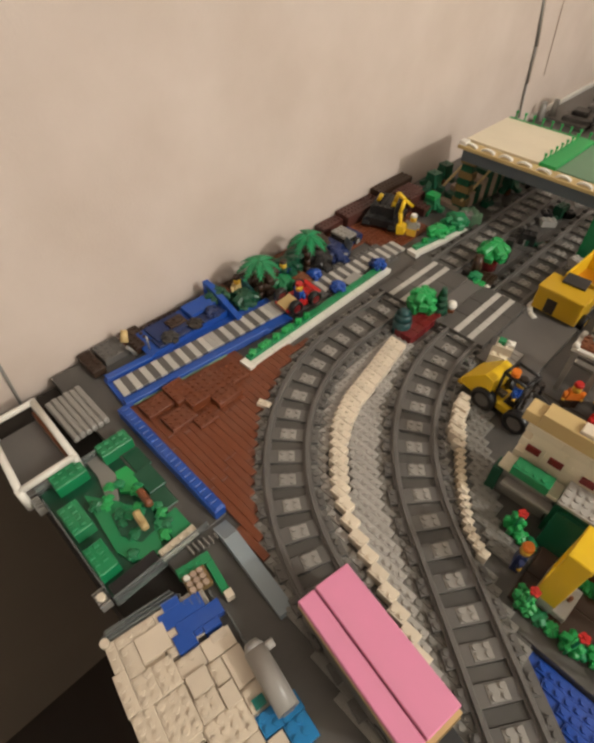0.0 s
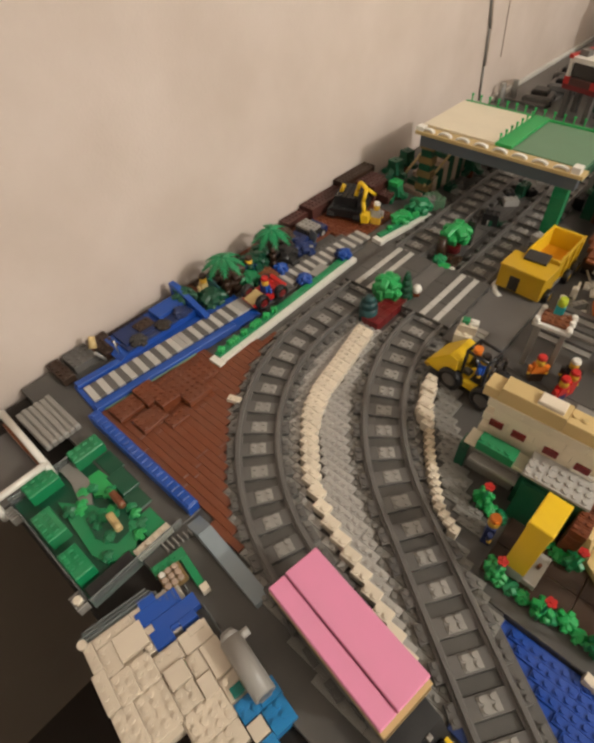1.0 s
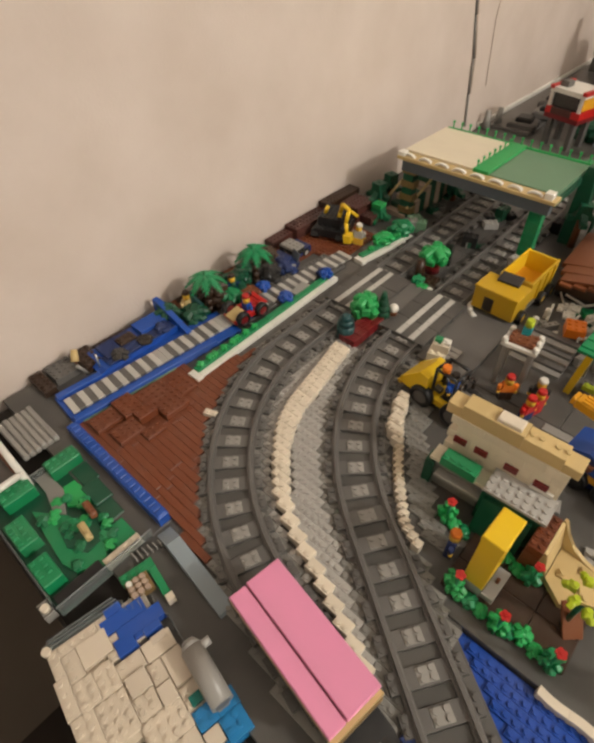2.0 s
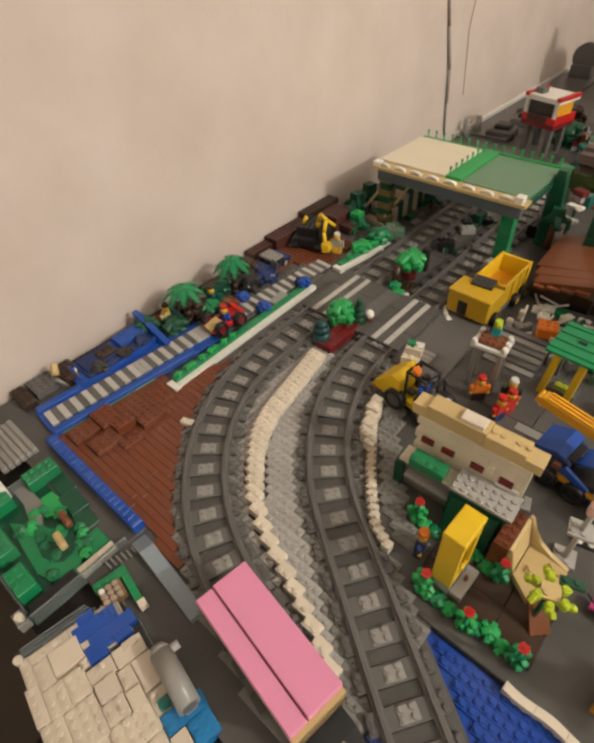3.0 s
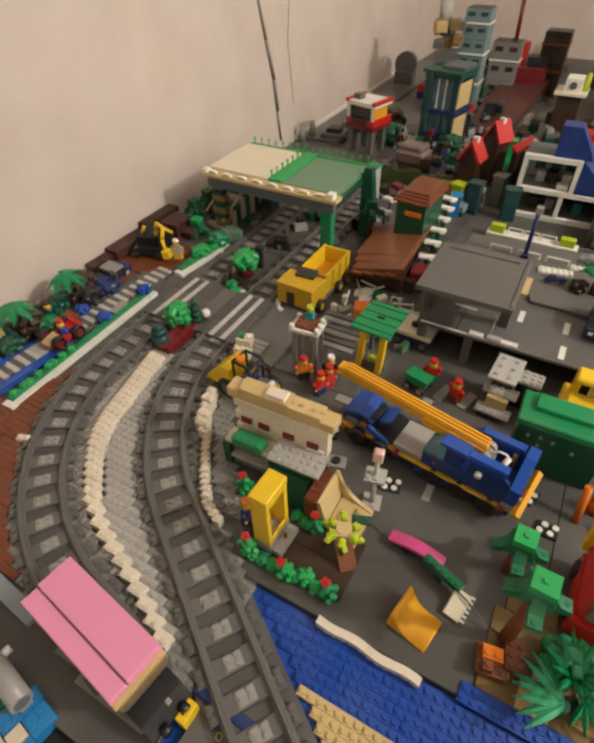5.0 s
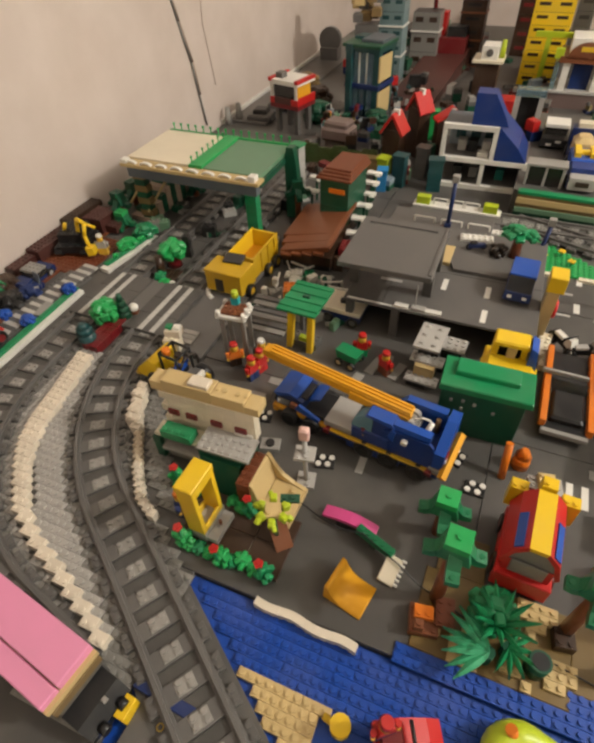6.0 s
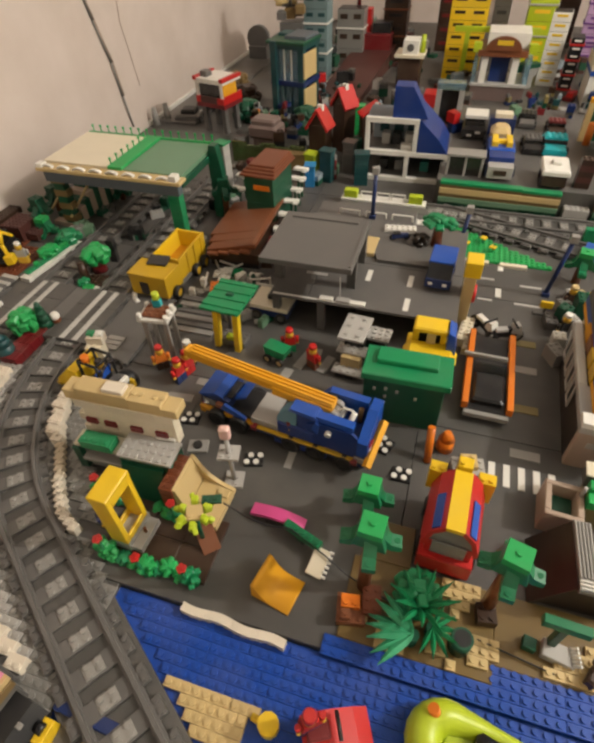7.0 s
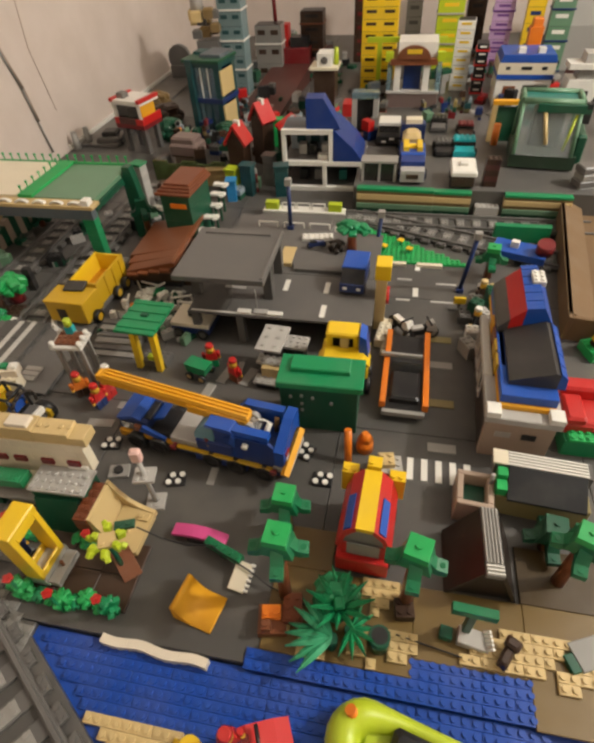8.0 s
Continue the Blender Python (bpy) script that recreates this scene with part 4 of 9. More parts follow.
add_clump(bm, 0.0080, 0.010, random.Random(4), 2)
part("foliage", bm, "green", t, "", (0.006, -0.012, 0))
t = thing("dark_post", -0.0500, 0.7320, 0, 10, "black ribbed toy post beside the rails", "post")
for k in range(4):
    brick(t, -0.7, -0.7, 3 * k, 1.4, 1.4, 3, ("black", "charcoal")[k % 2], k == 3)
bush(-0.158, 0.712, 0.009, 0.026, 0.014, "bright_green", "bright green toy plants on the short verge", 31)
bush(-0.156, 0.757, 0.006, 0.030, 0.022, "green", "green toy plants beyond the short verge", 32)


# ---- covered bridge over the rails ----
def canopy():
    t = thing("station_roof", -0.071, 0.875, 0, 0, "station canopy with cream and sand-green roof over the rails", "canopy")
    for x, y, m, st in ((-0.114, -0.058, "dark_green", True), (-0.118, 0.062, "dark_green", True), (0.105, -0.058, "green", False)):
        for k in range(9):
            w = 0.013 if x < 0 and k % 2 else 0.010
            blk(t, "post_brick", x - w, y - 0.008, k * 0.0115, x + w, y + 0.008, (k + 1) * 0.0115 - 0.0002, m if not st else ("dark_tan" if k % 2 else "dark_green"))
    shape(t, "end_slab", [(0.1235, 0.0), (0.1420, 0.0), (0.1500, 0.040), (0.1440, 0.100), (0.1400, 0.126), (0.1275, 0.126), (0.1235, 0.100)], 0.034, 0.050, "dark_green", "y", "tall dark green end slab")
    blk(t, "beam", -0.122, -0.078, 0.090, 0.124, -0.064, 0.108, "slate", "slate blue front beam")
    blk(t, "beam", -0.13, 0.062, 0.098, 0.128, 0.074, 0.108, "dark_blue")
    for x in (-0.128, 0.114):
        blk(t, "beam", x, -0.064, 0.098, x + 0.012, 0.062, 0.108, "dark_green")
    blk(t, "roof_edge", -0.131, -0.082, 0.108, 0.130, -0.058, 0.113, "tan", "tan front ledge")
    blk(t, "roof_plate", -0.131, -0.058, 0.108, -0.008, 0.070, 0.1165, "cream", "plain cream roof plate")
    blk(t, "roof_plate", 0.018, -0.058, 0.108, 0.122, 0.070, 0.1145, "sand_green", "plain sand-green roof plate")
    blk(t, "roof_rib", -0.008, -0.060, 0.108, 0.018, 0.076, 0.118, "bright_green")
    for i in range(8):
        bm = bmesh.new()
        for s in range(8):
            a0, a1 = math.pi * s / 8, math.pi * (s + 1) / 8
            add_prism(bm, [(0.011 * math.cos(a0), 0.005 * math.sin(a0)), (0.0085 * math.cos(a0), 0.0028 * math.sin(a0)), (0.0085 * math.cos(a1), 0.0028 * math.sin(a1)), (0.011 * math.cos(a1), 0.005 * math.sin(a1))][::-1], -0.003, 0.003)
        part("scallop", bm, "white", t, "white scalloped trim", (-0.112 + i * 0.030, -0.075, 0.113, 0, 0, 0))
    blk(t, "corner_block", 0.112, -0.080, 0.113, 0.124, -0.066, 0.122, "white")
    blk(t, "corner_block", -0.131, -0.080, 0.113, -0.119, -0.066, 0.119, "white")
    for i in range(16):
        x = -0.118 + i * 0.0157
        rod(t, "fence_post", (x, 0.073, 0.113), (x, 0.073, 0.127), 0.0012, "bright_green", n=6)
        rod(t, "fence_knob", (x, 0.073, 0.126), (x, 0.073, 0.129), 0.0022, "bright_green", n=6)
    blk(t, "fence_rail", -0.128, 0.070, 0.108, 0.126, 0.076, 0.117, "bright_green")
    for i in range(7):
        y = -0.05 + i * 0.018
        rod(t, "fence_knob", (-0.006, y, 0.125), (-0.006, y, 0.128), 0.0020, "bright_green", n=6)
        rod(t, "fence_post", (-0.006, y, 0.118), (-0.006, y, 0.126), 0.0012, "bright_green", n=6)
    return t


canopy()
for x, y, h, m in ((-0.235, 0.80, 0.052, "dark_green"), (-0.25, 0.86, 0.044, "dark_green"), (-0.215, 0.775, 0.030, "green"), (-0.13, 0.99, 0.040, "dark_green"), (0.075, 0.91, 0.070, "dark_green"), (-0.155, 0.93, 0.036, "dark_green")):
    pine(x, y, 0, "dark green toy fir beside the station canopy", h, m, int(x * 999))


def stairway():
    t = thing("stairway", -0.196, 0.868, 0, -6, "sand-coloured stepped stairway with a rail under the canopy", "stairway")
    for i in range(9):
        blk(t, "step", -0.022, -0.06 + i * 0.014, 0, 0.022, -0.046 + i * 0.014, 0.008 + i * 0.0085, ("rosy", "dark_green")[i % 2])
    for s in (-0.024, 0.024):
        rod(t, "handrail", (s, -0.06, 0.022), (s, 0.050, 0.082), 0.0022, "tan")


stairway()
for i in range(64):
    rng = random.Random(500 + i)
    x, y = rng.uniform(-0.16, 0.06), rng.uniform(0.76, 1.02)
    if near((x, y), TRACK_R) < 0.03 or near((x, y), TRACK_L) < 0.03:
        continue
    k = thing("rubble_brick", x, y, 0, rng.uniform(0, 90), "small loose grey or clear brick under the canopy", "brick", "loose bricks under the canopy")
    brick(k, -1, -1, 0, rng.choice((2, 3)), 2, rng.choice((1, 3, 6)), rng.choice(("mid_grey", "grey", "dark_green", "dark_green", "sand_green", "black", "dark_grey", "light_grey")))


# ---- yellow loader with driver ----
def loader(x, y, rz, label):
    t = thing("wheel_loader", x, y, 0, rz, label, "wheel loader")
    blk(t, "chassis", -0.022, -0.014, 0.009, 0.040, 0.014, 0.017, "yellow")
    blk(t, "engine", 0.018, -0.013, 0.017, 0.040, 0.013, 0.028, "dark_grey")
    shape(t, "bucket", [(-0.047, 0.014), (-0.020, 0.012), (-0.010, 0.022), (-0.010, 0.044), (-0.022, 0.046), (-0.046, 0.022)], -0.0185, 0.0185, "yellow")
    blk(t, "bucket_edge", -0.0490, -0.0200, 0.0125, -0.0430, 0.0200, 0.0165, "mustard")
    blk(t, "lift_arm", -0.0095, -0.004, 0.014, 0.0, 0.004, 0.022, "dark_grey")
    for sx, sy in ((-0.014, -0.018), (-0.014, 0.018), (0.028, -0.018), (0.028, 0.018)):
        wheel(t, sx, sy, 0.0145, 0.0145, 0.010, "y", "dark_grey")
    for sx in (-0.006, 0.020):
        for sy in (-0.012, 0.012):
            rod(t, "cage_bar", (sx, sy, 0.017), (sx, sy, 0.058), 0.0018, "black")
    for k in range(8):
        a, b = radians(-20 + 28 * k), radians(8 + 28 * k)
        rod(t, "hoop", (0.026, 0.017 * math.cos(a), 0.040 + 0.017 * math.sin(a)), (0.026, 0.017 * math.cos(b), 0.040 + 0.017 * math.sin(b)), 0.0020, "umber")
    for sy in (-0.0125, 0.0085):
        blk(t, "rear_light", 0.038, sy, 0.017, 0.046, sy + 0.004, 0.027, "yellow")
    for sy in (-0.012, 0.012):
        rod(t, "cage_bar", (-0.006, sy, 0.058), (0.020, sy, 0.058), 0.0018, "black")
    for sx in (-0.006, 0.020):
        rod(t, "cage_bar", (sx, -0.012, 0.058), (sx, 0.012, 0.058), 0.0018, "black")
    rod(t, "beacon", (0.003, -0.008, 0.058), (0.003, -0.008, 0.066), 0.0048, "orange", n=10)
    blk(t, "seat", 0.002, -0.008, 0.014, 0.0165, 0.010, 0.0171, "black")
    blk(t, "grille", 0.036, -0.009, 0.026, 0.041, 0.009, 0.034, "white")
    return t


loader(0.094, 0.470, -7, "yellow toy wheel loader with black cage and raised bucket")
figure(0.104, 0.471, 0.0172, 84, "blue", "black", "umber", "toy driver in blue with dark hair in the loader")
t = thing("cream_bricks", 0.056, 0.522, 0.0052, 15, "stacked cream bricks with a green top beside the loader", "brick stack")
brick(t, -1.3, -1.3, 0, 2.6, 2.2, 6, "cream")
brick(t, -1.0, -0.6, 6, 2.6, 2, 3.5, "snow")
brick(t, 0.4, -0.2, 9.5, 1.2, 1.2, 1.2, "white")
brick(t, -0.8, -0.2, 9.5, 1.1, 1.1, 1.6, "green", False)


# ---- cottage row: long tan wall, green shop, booth, hedge, tan house ----
def tan_wall():
    t = thing("cottage", 0.192, 0.394, 0, 2.0, "long cream wall with chunky tan coping above a green shop", "cottage")
    rng = random.Random(4)
    for row in range(9):
        x = -6.6 + (row % 2)
        end = 6.8 if row > 4 else 3.2
        while x < end - 0.2:
            w = min(rng.choice((2, 3, 4)), end - x)
            brick(t, x, -0.5, row * 3, w, 1.4, 3, ("light_grey", "cream")[row > 3], False, "brick")
            x += w
    for x0, x1, z0, z1 in ((-0.0600, -0.0461, 0.0865, 0.0985), (-0.0460, 0.0099, 0.0865, 0.1030), (0.0100, 0.0449, 0.0865, 0.1010), (0.0450, 0.0600, 0.0860, 0.0965)):
        blk(t, "coping", x0, -0.0030, z0, x1, 0.0155, z1, "tan", c=0.0005)
    blk(t, "coping", -0.0160, -0.0010, 0.1030, 0.0060, 0.0120, 0.1070, "snow", c=0.0008)
    for x in (0.014, 0.022, 0.036, 0.044):
        bm = bmesh.new()
        add_stud(bm, 0, 0, 0)
        part("stud", bm, "tan", t, "", (x, 0.006, 0.1010))
    # shop with studded roof in front
    blk(t, "shop_wall", 0.000, -0.030, 0, 0.0560, -0.005, 0.048, "dark_green", "dark green shop front")
    shape(t, "shop_step", [(-0.046, 0.0), (-0.0302, 0.0), (-0.0302, 0.040), (-0.034, 0.040)], 0.004, 0.048, "dark_green", "x")
    brick(t, 0.0, -4.1, 15.0, 7.2, 3.6, 1, "light_grey", True, "roof_plate")
    blk(t, "shelf", -0.056, -0.024, 0.038, 0.0, -0.005, 0.0415, "cream")
    blk(t, "shop_wall", -0.054, -0.020, 0, -0.002, -0.005, 0.038, "mid_grey")
    blk(t, "sill", -0.046, -0.030, 0.024, 0.0, -0.020, 0.028, "grey")
    brick(t, -5.6, -3.4, 13.0, 4.4, 2.0, 3, "green", False, "bench")
    brick(t, -5.6, -3.4, 16.0, 4, 1, 0.4, "green", True, "bench")
    for x in (-5.6, -3.0, 0.6, 4.0):
        brick(t, x, -0.8, 17.6, 1.6, 0.5, 2.2, "dark_red", False, "brick")
    brick(t, 3.8, -0.8, 16.2, 2.6, 0.8, 1.4, "white", False, "tile")
    brick(t, -7.4, -3.2, 0, 1.2, 2, 11, "dark_green", False, "post")


tan_wall()


def booth():
    t = thing("kiosk", 0.227, 0.3135, 0, -2, "tall narrow yellow box kiosk with an open side, on grey blocks", "kiosk")
    blk(t, "base", -0.0090, -0.0165, 0, 0.0090, 0.0185, 0.016, "light_grey", "light grey base block")
    blk(t, "bench", 0.0092, -0.0150, 0.0, 0.0200, 0.0170, 0.010, "light_grey", "light grey bench block")
    for y0, y1 in ((-0.0165, -0.0115), (0.0115, 0.0165)):
        blk(t, "end_wall", -0.0090, y0, 0.016, 0.0090, y1, 0.0815, "yellow")
    for x0, x1 in ((-0.0090, -0.0065), (0.0065, 0.0090)):
        blk(t, "sill", x0, -0.0114, 0.016, x1, 0.0114, 0.024, "yellow")
        blk(t, "lintel", x0, -0.0114, 0.074, x1, 0.0114, 0.0815, "yellow")
    blk(t, "roof", -0.0096, -0.0170, 0.0815, 0.0096, 0.0170, 0.0885, "yellow", c=0.0008)
    rod(t, "tap", (0.0145, 0.002, 0.010), (0.0145, 0.002, 0.0165), 0.0016, "rust")


booth()
figure(0.196, 0.318, 0, 100, "dark_blue", "dark_blue", "orange", "toy figure with orange cap beside the yellow kiosk")


def hedge(spots, label, seed):
    """Separate knobbly toy plants on one stem line: (x, y, width, height)."""
    t = thing("hedge", 0, 0, 0, 0, label, "hedge", "flower hedges")
    rng = random.Random(seed)
    for k, (x, y, w, h) in enumerate(spots):
        bm = bmesh.new()
        add_clump(bm, w * 0.5, h, rng)
        part("shrub", bm, ("bright_green", "green")[k % 3 == 2], t, "", (x, y, 0, 0, 0, rng.uniform(-30, 30)))


def flower(x, y, h, label="red toy flower with five petals in the hedge"):
    t = thing("flower", x, y, 0, random.Random(int(x * 9999)).uniform(0, 70), label, "flower", "red flowers")
    rod(t, "stem", (0, 0, 0), (0, 0, h), 0.0014, "green", n=6)
    for i in range(5):
        bm = bmesh.new()
        add_cyl(bm, 0.0025, 0, 0, 0.0024, 0.0020, n=8)
        part("petal", bm, "red", t, "", (0, 0, h, 0, 0, 72 * i))
    bm = bmesh.new()
    add_cyl(bm, 0, 0, 0.001, 0.0034, 0.0014, n=7)
    part("centre", bm, "red", t, "", (0, 0, h))


hedge([(0.215, 0.290, 0.0115, 0.024), (0.221, 0.288, 0.009, 0.009), (0.231, 0.289, 0.010, 0.008), (0.242, 0.288, 0.010, 0.007), (0.258, 0.286, 0.0120, 0.020), (0.266, 0.288, 0.010, 0.009), (0.276, 0.292, 0.013, 0.013), (0.288, 0.289, 0.010, 0.007), (0.300, 0.288, 0.0120, 0.020)], "green toy plants with red flowers along the garden edge", 5)
hedge([(0.177, 0.344, 0.011, 0.026), (0.186, 0.342, 0.010, 0.009), (0.196, 0.341, 0.010, 0.007)], "short row of green toy plants beside the shop", 6)
hedge([(0.238, 0.345, 0.010, 0.008), (0.250, 0.341, 0.010, 0.010), (0.262, 0.339, 0.010, 0.021)], "low green toy plants between the kiosk and the hut", 9)
for x, y, h in ((0.178, 0.340, 0.036), (0.217, 0.286, 0.036), (0.258, 0.280, 0.037), (0.300, 0.283, 0.036), (0.262, 0.336, 0.034)):
    flower(x, y, h)
t = thing("garden_plot", 0.26, 0.315, 0, 0, "dark brown smooth garden plate behind the hedge", "garden plate")
for i in range(3):
    for j in range(2):
        blk(t, "plate", -0.055 + i * 0.0357, -0.028 + j * 0.031, 0, -0.0195 + i * 0.0357, 0.0028 + j * 0.031, 0.0028, "dark_brown")


def tan_house():
    t = thing("hut", 0.2600, 0.3660, 0.0028, 0, "small open tan hut with a studded rust brown wall", "hut")
    for k in range(5):
        bm = bmesh.new()
        y0 = -0.0215 + k * 0.0083
        for row in range(4):
            add_box(bm, -0.0145, y0, row * 0.0096, -0.0008, y0 + 0.0081, row * 0.0096 + 0.0094, c=0.0005)
        for x in (-0.0112, -0.0044):
            add_stud(bm, x, y0 + 0.0041, 0.0382)
        part("wall_brick", bm, "brown", t)
    shape(t, "side_wall", [(-0.0006, 0.0), (0.0100, 0.0), (0.0090, 0.0100), (0.0022, 0.0375), (-0.0006, 0.0385)], -0.0200, 0.0180, "tan")
    shape(t, "back_wall", [(0.0, 0.0), (0.0450, 0.0), (0.0450, 0.0060), (0.0300, 0.0090), (0.0180, 0.0150), (0.0090, 0.0260), (0.0030, 0.0390), (0.0, 0.0400)], -0.0020, 0.0020, "tan", "y", "", (0, 0.0205, 0, 0, 0, -8))
    bm = bmesh.new()
    add_prism(bm, [(0.0102, -0.0200), (0.0280, -0.0330), (0.0430, -0.0290), (0.0450, 0.0110), (0.0102, 0.0170)], 0.0, 0.0072, "z")
    part("floor", bm, "tan", t)
    for x, y in ((0.0160, -0.0120), (0.0300, 0.0020)):
        brick(t, x / U, y / U, 2.25, 1.5, 1, 0.7, "tan", True, "brick")
    bm = bmesh.new()
    add_box(bm, -0.0085, 0, 0, 0.0085, 0.0330, 0.0022, c=0.0005)
    part("door", bm, "rust", t, "reddish brown leaning door panel", (0.0470, -0.0480, -0.0020, 50, 0, 45))


tan_house()
t = thing("flower_plant", 0.2970, 0.3230, 0, 20, "tall lime green toy flower plant with a tan middle", "plant")
rod(t, "stem", (0, 0, 0), (0, 0, 0.0560), 0.0022, "dark_green")
brick(t, -0.9, -0.9, 17.8, 1.8, 1.8, 1, "tan", True, "middle")
for i, a in enumerate((28, 92, 150, 212, 268, 325)):
    bm = bmesh.new()
    add_lobe(bm, 0.0, 0, 0.0, 0.0076, 0.0074, 12, 0)
    add_lobe(bm, 0.0036, 0.0020, 0.001, 0.0054, 0.0058, 34, 20)
    add_stud(bm, 0, 0, 0.0068)
    part("flower", bm, "lime", t, "lime green flower piece", (0.0112 * math.cos(radians(a)), 0.0112 * math.sin(radians(a)), 0.0530 + 0.002 * (i % 2), 0, 0, a))
brick(t, 0.7, 0.9, 18.2, 2.2, 1, 1, "dark_green", True, "leaf_bar")

# ---- road oddments in front ----
t = thing("chute", 0.376, 0.303, 0, -12, "amber curved scoop piece with a high back", "scoop")
t.scale = (0.94, 0.94, 0.92)
prof = [(0.019, 0.0), (0.020, 0.002)] + [(0.020 - 0.034 * k / 18, 0.002 + 0.022 * (k / 18) ** 5) for k in range(1, 19)] + [(-0.0175, 0.025), (-0.0190, 0.0)]
bm = bmesh.new()
add_prism(bm, prof, -0.0165, 0.0165, "y", 0, True)
part("scoop", bm, "amber", t)
t = thing("pink_ramp", 0.356, 0.366, 0, -4, "curved magenta slab on a small black frame", "ramp")
prof = [(-0.027 + 0.054 * k / 10, 0.009 + 0.005 * math.sin(math.pi * k / 10)) for k in range(11)]
shape(t, "slab", prof + [(x, z - 0.004) for x, z in prof[::-1]], -0.007, 0.005, "magenta", "y")
blk(t, "frame", -0.012, -0.007, 0, 0.012, 0.006, 0.0085, "black")
t = thing("log", 0.383, 0.352, 0.0, -20, "green four-stud bar lying propped on the road", "bar")
brick(t, -2.3, -0.5, 2.6, 5, 1, 2.6, "pine_green", True)
blk(t, "prop", -0.004, -0.003, 0, 0.004, 0.003, 0.0083, "black")
t = thing("wall_panel", 0.404, 0.334, 0, -8, "cream grilled panel propped on the road edge", "panel")
blk(t, "panel", -0.0075, -0.0125, 0.004, 0.0075, 0.0125, 0.008, "cream", rot=(18, 8, 0))
blk(t, "prop", -0.004, 0.002, 0, 0.004, 0.010, 0.0060, "dark_green")
for i in range(6):
    rod(t, "tooth", (0.0070, -0.0105 + i * 0.0042, 0.0040 + i * 0.0013), (0.0110, -0.0105 + i * 0.0042, 0.0036 + i * 0.0013), 0.0013, "white", n=6)
bm = bmesh.new()
pts = [(0.318, 0.338, 0.0600), (0.335, 0.341, 0.040), (0.352, 0.3475, 0.020), (0.372, 0.352, 0.0175), (0.41, 0.338, 0.0120), (0.43, 0.33, 0.006), (0.47, 0.318, 0.005), (0.535, 0.310, 0.005), (0.60, 0.30, 0.005)]
k = thing("kerb_brick", -0.096, 0.272, 0.0018, 20, "cream brick lying at the edge of the earth", "brick", "kerb bricks")
brick(k, 0, 0, 0, 2, 1, 2, "snow", True)
t = thing("string", 0, 0, 0, 0, "thin black string lying across the road", "string")
for a, b in zip(pts, pts[1:]):
    rod(t, "length", a, b, 0.0008, "black", n=6)


def domino(x, y, rz, n=4):
    t = thing("dotted_tile", x, y, 0.0, rz, "black tile with white round studs on the road", "tile", "dotted tiles")
    blk(t, "plate", -0.010, -0.008, 0, 0.010, 0.008, 0.0032, "black")
    for i in range(n):
        bm = bmesh.new()
        add_cyl(bm, (-0.005, 0.005)[i % 2] + (0.002 if i > 1 else -0.002), (-0.0042, 0.0042)[i // 2], 0.0032, 0.0050, 0.0031, n=10)
        part("dot", bm, "white", t)


domino(0.308, 0.424, 15)
domino(0.461, 0.448, 0)
domino(0.438, 0.480, 70)
domino(0.218, 0.458, 10)
t = thing("drain", 0.243, 0.424, 0, 15, "dark grey tile with a round hole", "tile")
blk(t, "plate", -0.011, -0.008, 0, 0.011, 0.008, 0.0032, "grey")
rod(t, "ring", (0, 0, 0.0032), (0, 0, 0.006), 0.005, "black", n=10)
t = thing("stand", 0.2975, 0.3955, 0, 12, "tall light grey stand with a studded plate and pale head", "stand")
brick(t, -1.2, -1.2, 0, 2.4, 2.4, 1, "light_grey", True, "foot")
rod(t, "post", (0, 0, 0.0032), (0, 0, 0.074), 0.0024, "light_grey", n=8)
brick(t, -1.3, -1.1, 14.6, 2.6, 2.2, 1, "light_grey", True, "shelf")
blk(t, "head", -0.005, -0.004, 0.074, 0.005, 0.004, 0.088, "blush", c=0.002)


